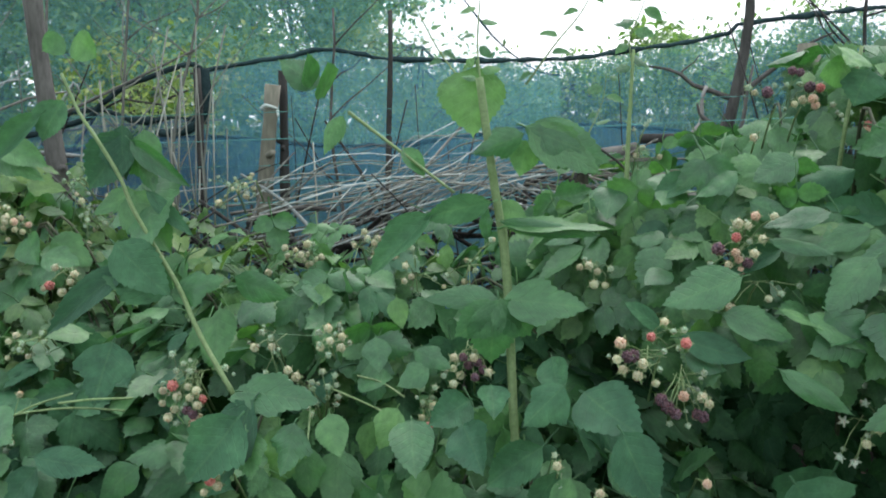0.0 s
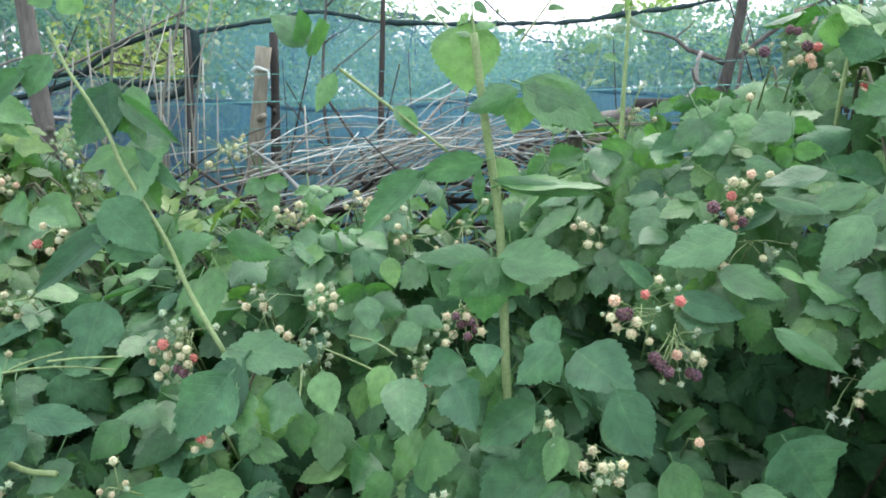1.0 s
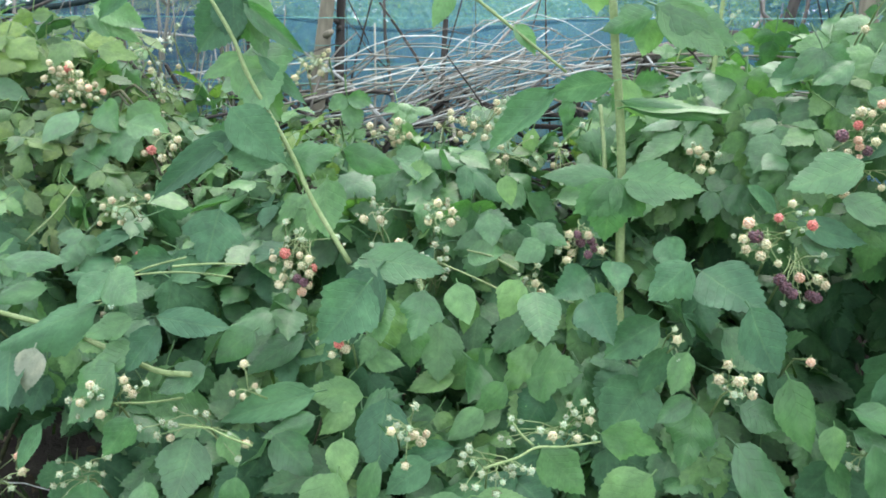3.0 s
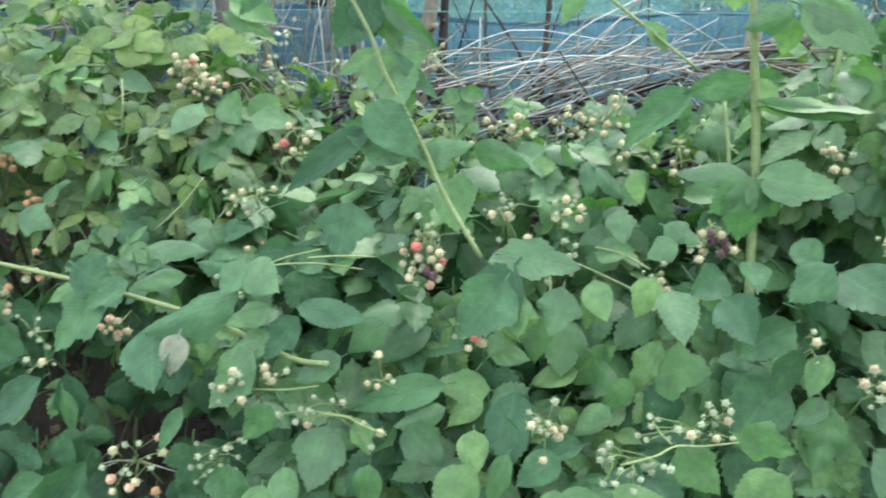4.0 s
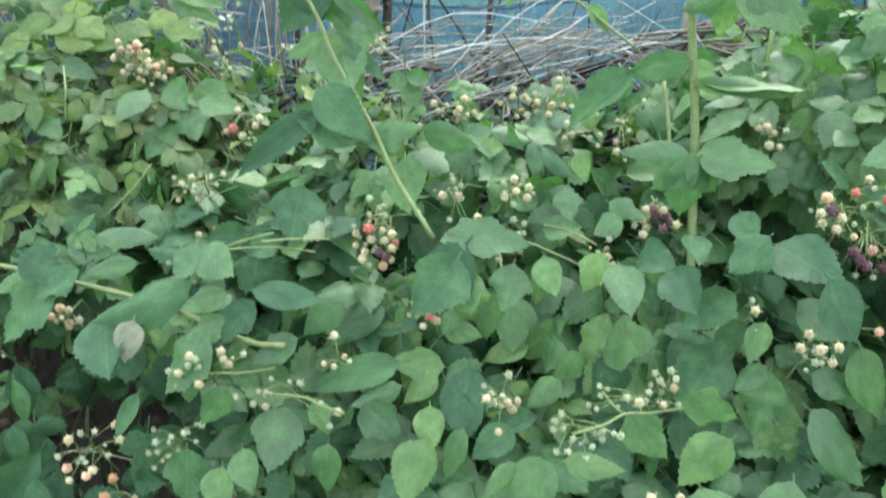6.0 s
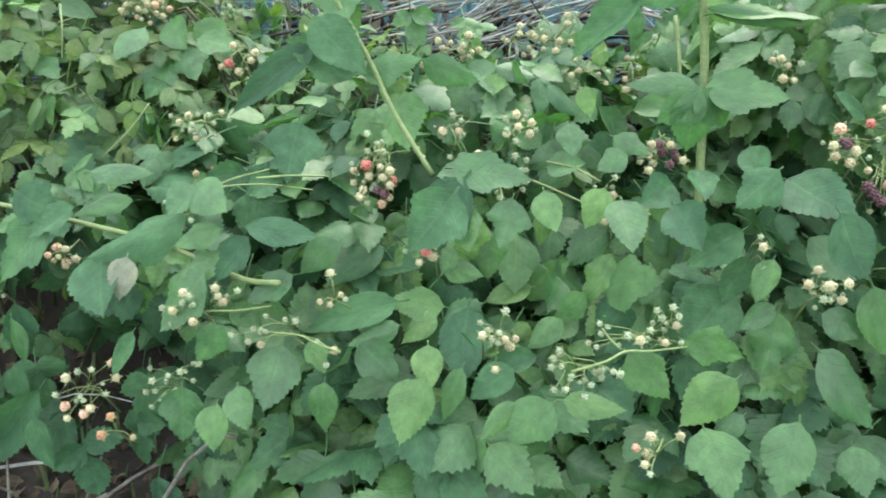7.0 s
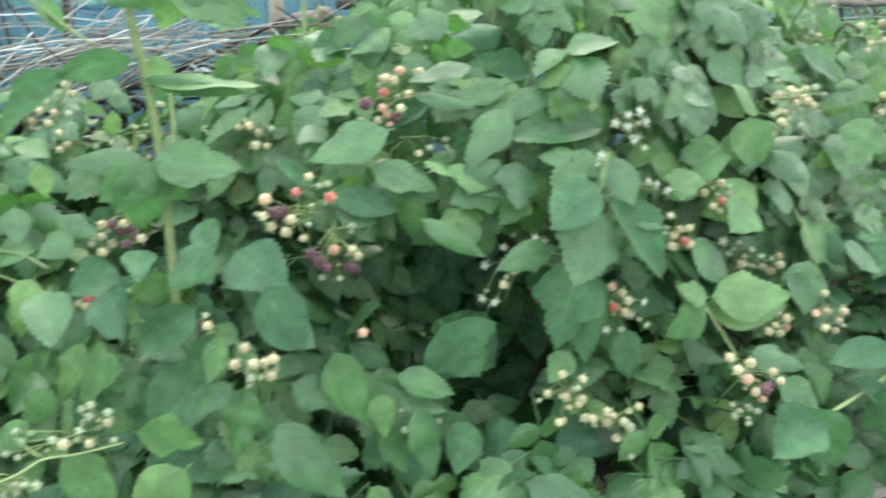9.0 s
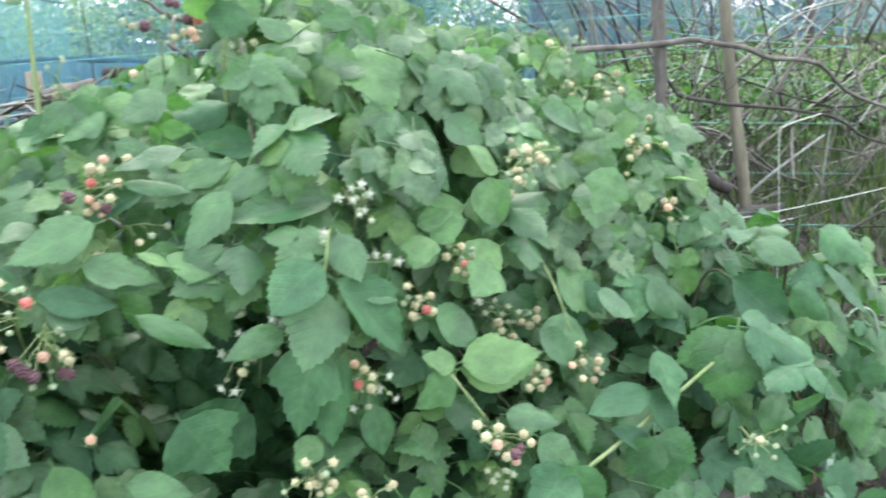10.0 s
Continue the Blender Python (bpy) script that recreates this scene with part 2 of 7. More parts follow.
PLASTIC = plain("pale_green_plastic", (0.225, 0.345, 0.270), (0.285, 0.405, 0.330), 40, 0.4, 0.0003, 0.05)
PLANK = plain("weathered_board", (0.252, 0.245, 0.224), (0.364, 0.350, 0.322), 14, 0.85, 0.002, stretch=(0.15, 1, 1))


# ---- mesh helpers ----
def mesh_of(name, verts, faces, mat, uvs=None, smooth=True):
    me = bpy.data.meshes.new(name)
    me.from_pydata([tuple(v) for v in verts], [], faces)
    if uvs is not None:
        layer = me.uv_layers.new(name="UVMap")
        idx = np.empty(len(me.loops), dtype=np.int32)
        me.loops.foreach_get("vertex_index", idx)
        layer.data.foreach_set("uv", np.array(uvs, dtype=np.float32)[idx].ravel())
    me.materials.append(mat)
    if smooth:
        me.polygons.foreach_set("use_smooth", [True] * len(me.polygons))
    me.update()
    return me


def place(name, me, parent=None, m=None, label=""):
    ob = new(name, me)
    if parent is not None:
        ob.parent = parent
        if m is not None:
            ob.matrix_basis = parent.matrix_basis.inverted() @ m
    elif m is not None:
        ob.matrix_basis = m
    return tagged(ob, label=label)


def thing(name, at, label, category, group="", kind=""):
    ob = new(name)
    ob.matrix_basis = Matrix.Translation(at)
    return tagged(ob, label, category, group, kind)


def tube(points, radii, sides=6, cap=True):
    """Verts and faces of a tapered tube along points."""
    pts = [Vector(p) for p in points]
    verts, faces = [], []
    up = Vector((0.13, 0.31, 0.94))
    for i, p in enumerate(pts):
        d = (pts[min(i + 1, len(pts) - 1)] - pts[max(i - 1, 0)]).normalized()
        a = d.cross(up)
        a = a.normalized() if a.length > 1e-3 else d.orthogonal().normalized()
        b = d.cross(a)
        for k in range(sides):
            w = 2 * math.pi * k / sides
            verts.append(p + (a * math.cos(w) + b * math.sin(w)) * radii[i])
    for i in range(len(pts) - 1):
        for k in range(sides):
            j = (k + 1) % sides
            faces.append((i * sides + k, i * sides + j, (i + 1) * sides + j, (i + 1) * sides + k))
    if cap:
        faces.append(tuple(range(sides))[::-1])
        faces.append(tuple((len(pts) - 1) * sides + k for k in range(sides)))
    return verts, faces


def bend(a, b, steps, rng, wobble=0.02, sag=0.0):
    """Points from a to b with a soft random wander and a sag."""
    a, b = Vector(a), Vector(b)
    out, ph = [], [rng.uniform(0, 6.3) for _ in range(6)]
    for i in range(steps + 1):
        t = i / steps
        w = math.sin(math.pi * t) * wobble
        off = Vector((math.sin(3 * t + ph[0]) + 0.5 * math.sin(8 * t + ph[1]), math.sin(3.4 * t + ph[2]) + 0.5 * math.sin(7 * t + ph[3]), math.sin(2.8 * t + ph[4]) + 0.5 * math.sin(9 * t + ph[5])))
        out.append(a.lerp(b, t) + off * w - Vector((0, 0, sag * 4 * t * (1 - t))))
    return out


def arc(points, steps):
    """A smooth line through a few points."""
    pts = [Vector(p) for p in points]
    pts = [pts[0] * 2 - pts[1]] + pts + [pts[-1] * 2 - pts[-2]]
    out = []
    for i in range(1, len(pts) - 2):
        p0, p1, p2, p3 = pts[i - 1:i + 3]
        for s in range(steps):
            t = s / steps
            out.append(0.5 * ((2 * p1) + (p2 - p0) * t + (2 * p0 - 5 * p1 + 4 * p2 - p3) * t * t + (3 * p1 - p0 - 3 * p2 + p3) * t ** 3))
    out.append(pts[-2])
    return out


def rod(name, points, r0, r1, mat, parent=None, label="", sides=6):
    n = len(points)
    v, f = tube(points, [r0 + (r1 - r0) * i / (n - 1) for i in range(n)], sides)
    if parent is not None:
        base = parent.matrix_basis.translation
        if parent.parent:
            base = parent.matrix_world.translation
        v = [p - base for p in v]
    return place(name, mesh_of(name, v, f, mat), parent, None, label)


def aim(at, tip, normal, size=1.0):
    """Pose with local +Y along tip and +Z near normal."""
    y = Vector(tip).normalized()
    z = Vector(normal)
    z = (z - y * z.dot(y)).normalized()
    x = y.cross(z)
    m = Matrix((x, y, z)).transposed().to_4x4()
    return Matrix.Translation(at) @ m @ Matrix.Scale(size, 4)


# ---- the ground: level by the path, a low bank up to the net fence ----
def soft(a, b, t):
    t = min(1, max(0, (t - a) / (b - a)))
    return t * t * (3 - 2 * t)


def ground_z(x, y):
    z = 0.02 + 0.42 * soft(1.15, 2.3, y) + 0.36 * soft(2.25, 3.5, y)
    near = 1 - soft(8, 14, math.hypot(x, y))
    return z + near * 0.05 * (noise.noise((x * 1.3, y * 1.3, 0)) + 0.4 * noise.noise((x * 6, y * 6, 3)))


def build_ground():
    rows = sorted({round(v, 3) for v in [i * 0.1 - 3 for i in range(100)]} | {-400.0, -60.0, -15.0, -6.0, 9.0, 14.0, 25.0, 60.0, 400.0})
    cols = sorted({round(v, 3) for v in [i * 0.1 - 4.5 for i in range(100)]} | {-400.0, -60.0, -15.0, -7.0, 8.0, 14.0, 25.0, 60.0, 400.0})
    verts = [(x, y, ground_z(x, y)) for y in rows for x in cols]
    w = len(cols)
    faces = [(j * w + i, j * w + i + 1, (j + 1) * w + i + 1, (j + 1) * w + i) for j in range(len(rows) - 1) for i in range(w - 1)]
    tagged(place("ground", mesh_of("ground", verts, faces, SOIL)), "dark garden soil with litter, rising in a low bank", "ground", kind="structure")


build_ground()


# ---- leaves ----
def outline(t, wide, blunt, tip):
    """Half width of a leaflet along its length: rounded base, convex sides and a short drawn-out tip."""
    if t <= 0 or t >= 1:
        return 0.04
    return math.sin(math.pi * t ** wide) ** blunt * (1 - tip * soft(0.76, 1, t))


def leaflet(length, width, rng, droop=0.25, fold=0.25, teeth=11, wave=0.06, lobe=0.0, sharp=1.0):
    """One sharply toothed ovate leaflet, base at the origin, tip along +Y: five verts across each row."""
    verts, uvs, faces = [], [], []
    rows = teeth * 2
    side, freq = rng.uniform(-0.07, 0.07), rng.uniform(14, 24)
    skew = rng.uniform(-0.10, 0.10)
    deep = [[rng.uniform(0.07, 0.17) * sharp for _ in range(rows + 1)] for _ in range(2)]
    pleat = rng.uniform(0.012, 0.03)
    wide, blunt, tip = rng.uniform(0.60, 0.72), rng.uniform(0.88, 1.12), rng.uniform(0.30, 0.75)
    curl = rng.uniform(-0.45, 0.2)
    for i in range(rows + 1):
        t = i / rows
        y = t * length
        drop = -droop * length * t * t
        for k, u in enumerate((-1, -0.5, 0, 0.5, 1)):
            s = 0 if u < 0 else 1
            half = outline(t, wide, blunt, tip) * width / 2 * (1 + (skew if u > 0 else -skew) * (1 - t))
            if lobe:
                half *= 1 + lobe * math.exp(-((t - 0.40) / 0.09) ** 2) - lobe * math.exp(-((t - 0.58) / 0.08) ** 2)
            if abs(u) == 1 and 0 < i < rows:
                half *= 1 + deep[s][i] * (0.55 if i % 2 else -0.75)
            if i == rows:
                half = 0.0004
            x = u * half + side * length * math.sin(t * 3)
            ripple = wave * half * math.sin(t * 9 + u * 2 + skew * 40) * abs(u)
            z = drop + fold * abs(u) * half + curl * u * u * half + ripple + pleat * width * math.sin((t - 0.5 * abs(u)) * freq + side * 30) * (0.5 if abs(u) == 0.5 else 0.2)
            ty = y + (0.75 * length / rows * abs(u) if i % 2 and i < rows - 1 else 0) - 0.05 * length * abs(u) * (1 - t) ** 3
            verts.append(Vector((x, ty, z)))
            uvs.append((0.5 + u * half / max(width, 1e-4), t))
    for i in range(rows):
        for k in range(4):
            a = i * 5 + k
            faces.append((a, a + 1, a + 6, a + 5))
    return verts, uvs, faces


def joined(pieces):
    verts, uvs, faces = [], [], []
    for v, u, f in pieces:
        o = len(verts)
        verts += v
        uvs += u
        faces += [tuple(i + o for i in q) for q in f]
    return verts, uvs, faces


def turned(piece, m):
    v, u, f = piece
    return [m @ p for p in v], u, f


def compound_leaf(name, mat, rng, size=0.07, ratio=0.82, leaflets=3, petiole=0.05, teeth=11, lobe=0.0, sharp=1.0, droop=(-0.05, 0.28)):
    """A bramble leaf: one end leaflet and side pairs on a thin stalk that runs back along -Y."""
    pieces = [leaflet(size, size * ratio, rng, rng.uniform(*droop), rng.uniform(-0.15, 0.4), teeth, 0.06, lobe, sharp)]
    if leaflets >= 3:
        for s in (-1, 1):
            k = rng.uniform(0.76, 0.92)
            m = pose(0, -0.004 - size * 0.20, -size * 0.02, rng.uniform(-14, 6), s * rng.uniform(-5, 20), -s * rng.uniform(55, 88))
            pieces.append(turned(leaflet(size * k, size * k * ratio * 0.92, rng, rng.uniform(-0.05, 0.30), rng.uniform(-0.15, 0.4), 7, 0.06, lobe * 0.6, sharp), m))
    stalk = [(0, 0, 0), (0, -petiole * 0.5, -petiole * 0.08), (0, -petiole, -petiole * 0.35)]
    v, f = tube(stalk, [max(0.001, size * 0.013), max(0.0012, size * 0.015), max(0.0015, size * 0.02)], 4, False)
    pieces.append((v, [(0.5, 0.5)] * len(v), f))
    v, u, f = joined(pieces)
    return mesh_of(name, v, f, mat, u)


def trefoil(name, mat, rng):
    """A broad single leaf of three pointed lobes grown together, one unit long."""
    pieces = [turned(leaflet(1.0, 0.72, rng, rng.uniform(0.15, 0.35), 0.12, 12, 0.06, 0.0, 0.6), pose(0, 0, 0.012))]
    for s in (-1, 1):
        pieces.append(turned(leaflet(0.74, 0.62, rng, rng.uniform(0.15, 0.35), 0.12, 10, 0.06, 0.0, 0.6), pose(0, 0.03, 0.004 + 0.004 * s, 0, s * 6, -s * rng.uniform(42, 54))))
    v, f = tube([(0, 0.02, 0), (0, -0.1, -0.01), (0, -0.2, -0.05)], [0.012, 0.014, 0.018], 4, False)
    pieces.append((v, [(0.5, 0.5)] * len(v), f))
    v, u, f = joined(pieces)
    return mesh_of(name, v, f, mat, u)


rng = random.Random(11)


def leaf_set(mat, sizes, n, ratio=(0.66, 0.86), single=0.12, lobes=0.15, sharp=1.0):
    out = []
    for i in range(n):
        s = rng.uniform(*sizes)
        out.append(compound_leaf("leaf", mat, rng, s, rng.uniform(*ratio), 1 if rng.random() < single else 3, rng.uniform(0.04, 0.07), 9 if sharp < 1.2 else 7, rng.choice((0.0, 0.0, lobes)), sharp))
    return out


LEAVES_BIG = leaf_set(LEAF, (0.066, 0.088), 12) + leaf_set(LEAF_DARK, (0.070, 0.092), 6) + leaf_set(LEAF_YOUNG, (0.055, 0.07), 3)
LEAVES_MID = leaf_set(LEAF, (0.052, 0.070), 10) + leaf_set(LEAF_DARK, (0.055, 0.075), 3) + leaf_set(LEAF_YOUNG, (0.045, 0.06), 5)
LEAVES_SMALL = leaf_set(LEAF, (0.045, 0.060), 5, (0.55, 0.72), 0.12, 0.3, 1.5) + leaf_set(LEAF_OLIVE, (0.048, 0.068), 9, (0.52, 0.72), 0.12, 0.4, 1.6) + leaf_set(LEAF_YOUNG, (0.045, 0.062), 4, (0.52, 0.68), 0.12, 0.3, 1.5)
SINGLE = {}
for key, mat in (("mature", LEAF), ("old", LEAF_DARK), ("young", LEAF_YOUNG), ("yellowish", LEAF_OLIVE), ("pale", LEAF_PALE)):
    SINGLE[key] = [compound_leaf("leaf", mat, rng, 1.0, q, 1, 0.15, 12, e, 0.42, (-0.06, 0.14)) for q, e in ((0.76, 0.0), (0.80, 0.0), (0.82, 0.0), (0.84, 0.1), (0.84, 0.16), (0.86, 0.22))]

SINGLE["pale"] = SINGLE["pale"][:3]
SINGLE["lobed"] = [trefoil("leaf", LEAF, rng) for _ in range(3)]


# ---- berries ----
def berry_mesh(name, mat, rng, r=0.0075, lumps=26, long=1.1, cup=None, cup_size=0.0108):
    """A berry of many round drupelets on a cup of five folded sepals."""
    bm = bmesh.new()
    g = math.pi * (3 - math.sqrt(5))
    for i in range(lumps):
        z = 1 - 2 * (i + 0.5) / lumps
        q = math.sqrt(1 - z * z)
        p = Vector((math.cos(g * i) * q, math.sin(g * i) * q, z * long)) * r * 0.74
        bmesh.ops.create_icosphere(bm, subdivisions=1, radius=r * rng.uniform(0.30, 0.38), matrix=Matrix.Translation(p))
    bmesh.ops.create_icosphere(bm, subdivisions=1, radius=r * 0.72)
    drop = Vector((0, 0, -r * 0.75))
    mid = bm.verts.new(drop)
    for k in range(5):
        w = 2 * math.pi * k / 5
        d, s = Vector((math.cos(w), math.sin(w), 0)) * cup_size, Vector((-math.sin(w), math.cos(w), 0)) * cup_size
        up = Vector((0, 0, cup_size * 0.35))
        v1, v2, v3, v4 = (bm.verts.new(drop + q) for q in (d * 0.5 + s * 0.26 + up * 0.6, d * 0.5 + up * 0.4, d * 0.5 - s * 0.26 + up * 0.6, d + up))
        for f in ((mid, v2, v1), (mid, v3, v2), (v1, v2, v4), (v2, v3, v4)):
            bm.faces.new(f).material_index = 1
    me = bpy.data.meshes.new(name)
    bm.to_mesh(me)
    bm.free()
    me.materials.append(mat)
    me.materials.append(cup)
    me.polygons.foreach_set("use_smooth", [True] * len(me.polygons))
    return me


BERRIES = {
    "b": [berry_mesh("bud", BERRY_BUD, rng, 0.0044, 14, 1.1, SEPAL_PALE, 0.0076) for _ in range(3)],
    "w": [berry_mesh("bud", BERRY_WHITE, rng, 0.0040, 12, 0.8, PETAL, 0.0095) for _ in range(2)],
    "y": [berry_mesh("berry", BERRY_PALE, rng, 0.0063, 26, 1.1, SEPAL, 0.0112) for _ in range(3)],
    "p": [berry_mesh("berry", BERRY_PEACH, rng, 0.0068, 26, 1.1, SEPAL, 0.0112) for _ in range(2)],
    "o": [berry_mesh("berry", BERRY_ORANGE, rng, 0.0070, 26, 1.1, SEPAL, 0.0112) for _ in range(2)],
    "r": [berry_mesh("berry", BERRY_RED, rng, 0.0072, 26, 1.1, SEPAL, 0.0112) for _ in range(2)],
    "v": [berry_mesh("berry", BERRY_PURPLE, rng, 0.0080, 26, 1.1, SEPAL, 0.0115) for _ in range(2)],
}
LOOKS = {"w": "whitish faded blossom bud", "b": "pale green unripe berry bud", "y": "cream unripe berry", "p": "peach-pink turning berry", "o": "orange turning berry", "r": "bright red berry", "v": "dusky purple ripe berry"}


def berry_cluster(bush, at, kinds, spread=0.035, seed=0):
    """A truss of berries on short stalks: the stalks are the cluster's own mesh, each berry a part of it."""
    r = random.Random(seed)
    at = Vector(at)
    root = at + Vector((r.uniform(-0.02, 0.02), 0.05, -0.02 + r.uniform(-0.02, 0.03)))
    base = bush.matrix_basis.translation
    verts, faces = [], []

    def add(points, r0, r1):
        n = len(points)
        v, f = tube(points, [r0 + (r1 - r0) * i / (n - 1) for i in range(n)], 5)
        o = len(verts)
        verts.extend([p - at for p in v])
        faces.extend([tuple(i + o for i in q) for q in f])
    add([root + Vector((0, 0.05, -0.05)), root, at.lerp(root, 0.4), at], 0.0018, 0.0012)
    spots = []
    kinds = kinds + "".join(r.choice(kinds) if r.random() < 0.75 else "y" for _ in range(len(kinds) * 2 // 3))
    for i, k in enumerate(kinds):
        for _ in range(30):
            p = at + Vector((r.gauss(0, 0.42), r.gauss(-0.15, 0.32), r.gauss(0, 0.42))) * spread
            if all((p - q).length > 0.0105 for q, _ in spots):
                break
        spots.append((p, k))
        way = (p - at).normalized()
        add([at, at.lerp(p, 0.5) + Vector((0, 0, 0.004)), p - way * 0.003], 0.0009, 0.0007)
    ob = new("fruit_truss", mesh_of("stalk", verts, faces, STEM))
    ob.parent = bush
    ob.matrix_basis = Matrix.Translation(at - base)
    for p, k in spots:
        out = (p - at).normalized()
        face = (out * 0.6 + Vector((r.uniform(-0.6, 0.6), -0.55, r.uniform(-0.3, 0.6)))).normalized()
        q = face.to_track_quat("Z", "Y").to_matrix().to_4x4()
        s = r.uniform(0.66, 1.12)
        be = new("bud" if k == "b" else "berry", r.choice(BERRIES[k]))
        be.parent = ob
        be.matrix_basis = Matrix.Translation(p - at) @ q @ Matrix.Scale(s, 4)
        be["label"] = LOOKS[k]
    return ob


# ---- bramble bushes ----
def bush(center, radii, count, leaves, label, seed, canes=7, lean=0.35, size=(0.85, 1.15), inner=0.35, skip=None, hang=0.0):
    """A mound of arching canes covered by leaves that face out and up."""
    r = random.Random(seed)
    c, rad = Vector(center), Vector(radii)
    foot = Vector((c.x, c.y, ground_z(c.x, c.y)))
    ob = thing("raspberry_bush", foot, label, "bush", "raspberry bushes")
    for k in range(canes):
        a = r.uniform(0, 6.283)
        b = foot + Vector((math.cos(a) * 0.10, math.sin(a) * 0.08, 0))
        b.z = ground_z(b.x, b.y) - 0.02
        e = a + r.uniform(-0.4, 0.4)
        top = c + Vector((math.cos(e) * rad.x * 0.5, math.sin(e) * rad.y * 0.5, rad.z * r.uniform(0.72, 0.9)))
        end = c + Vector((math.cos(e) * rad.x * 0.86, math.sin(e) * rad.y * 0.86, rad.z * r.uniform(0.25, 0.5)))
        if skip and (skip(top) or skip(end)):
            continue
        rod("cane", arc([b, b.lerp(top, 0.55) + Vector((0, 0, 0.06)), top, end], 6), 0.0048, 0.0020, CANE, ob)
    made = 0
    while made < count:
        z = r.uniform(-0.1, 1)
        a = r.uniform(0, 6.283)
        if math.sin(a) > 0.35 and r.random() < 0.6:
            continue
        q = math.sqrt(1 - z * z)
        u = Vector((math.cos(a) * q, math.sin(a) * q, z))
        deep = 1 - r.random() ** 2 * inner if r.random() < 0.7 else 1 + r.uniform(-0.03, 0.05)
        deep += 0.10 * noise.noise((u.x * 3 + seed, u.y * 3, u.z * 3))
        p = c + Vector((u.x * rad.x, u.y * rad.y, u.z * rad.z)) * deep
        if p.z < ground_z(p.x, p.y) + 0.05 or (skip and skip(p)):
            continue
        nrm = Vector((u.x / rad.x, u.y / rad.y, u.z / rad.z)).normalized()
        face = nrm * 0.7 + Vector((0, -0.15, 0.55)) + Vector((r.gauss(0, lean), r.gauss(0, lean), r.gauss(0, lean)))
        tip = Vector((nrm.x * 0.6, nrm.y * 0.6, -0.55)) + Vector((r.gauss(0, 0.8), r.gauss(0, 0.35), r.gauss(0, 0.45)))
        face = face.lerp(Vector((r.gauss(0, 0.5), -1, 0.05)), hang)
        tip = tip.lerp(Vector((r.gauss(0, 0.3), -0.1, -1)), hang)
        place("leaf", r.choice(leaves), ob, aim(p, tip, face, r.uniform(*size)))
        made += 1
    return ob


def cavity(p):
    """Outside the bush's left shoulder, or in the shaded hollow under its fruiting branches."""
    if p.x < 0.62 and p.z > 0.86 + 0.42 * (p.x - 0.22) + 0.03 * noise.noise((p.x * 9, p.y * 9, 2)):
        return True
    if p.y < 1.50 and 0.24 < p.x < 0.66 and 0.40 < p.z < 0.69 - 0.35 * abs(p.x - 0.43):
        return True
    return p.y < 1.42 and (Vector(((p.x - 0.44) * 0.8, 0, (p.z - 0.565) * 1.25))).length < 0.115


def leaf_parts(me):
    return [v.co.copy() for v in me.vertices], [tuple(d.uv) for d in me.uv_layers[0].data], [tuple(p.vertices) for p in me.polygons]


def dense(b, center, radii, n, leaves, mat, seed, deep=(0.70, 1.0), skip=None, back=0.3, size=(0.8, 1.1), hang=0.0):
    """The many further small leaves of a bush that nobody could count, in one mesh."""
    r = random.Random(seed)
    c, rad, base = Vector(center), Vector(radii), b.matrix_basis.translation
    shapes = [leaf_parts(me) for me in leaves]
    verts, faces, loops = [], [], []
    made = 0
    while made < n:
        z, a = r.uniform(-0.05, 1), r.uniform(0, 6.283)
        if math.sin(a) > back:
            continue
        q = math.sqrt(1 - z * z)
        u = Vector((math.cos(a) * q, math.sin(a) * q, z))
        d = r.uniform(*deep) + 0.08 * noise.noise((u.x * 3 + seed, u.y * 3, u.z * 3))
        p = c + Vector((u.x * rad.x, u.y * rad.y, u.z * rad.z)) * d
        if p.z < ground_z(p.x, p.y) + 0.05 or (skip and skip(p)):
            continue
        if covers(np.array(p)):
            made += 0.3
            continue
        nrm = Vector((u.x / rad.x, u.y / rad.y, u.z / rad.z)).normalized()
        face = nrm * 0.7 + Vector((r.gauss(0, 0.4), -0.15 + r.gauss(0, 0.4), 0.6 + r.gauss(0, 0.3)))
        tip = Vector((nrm.x * 0.6 + r.gauss(0, 0.6), nrm.y * 0.6 + r.gauss(0, 0.3), -0.6 + r.gauss(0, 0.35)))
        face = face.lerp(Vector((r.gauss(0, 0.5), -1, 0.05)), hang)
        tip = tip.lerp(Vector((r.gauss(0, 0.3), -0.1, -1)), hang)
        m = aim(p - base, tip, face, r.uniform(*size))
        v, t, f = r.choice(shapes)
        o = len(verts)
        verts += [m @ w for w in v]
        faces += [tuple(i + o for i in g) for g in f]
        loops += t
        made += 1
    me = bpy.data.meshes.new("foliage")
    me.from_pydata(verts, [], faces)
    layer = me.uv_layers.new(name="UVMap")
    layer.data.foreach_set("uv", [w for t in loops for w in t])
    me.polygons.foreach_set("use_smooth", [True] * len(me.polygons))
    me.materials.append(mat)
    ob = place("foliage", me, b)
    tagged(ob, kind="stuff")


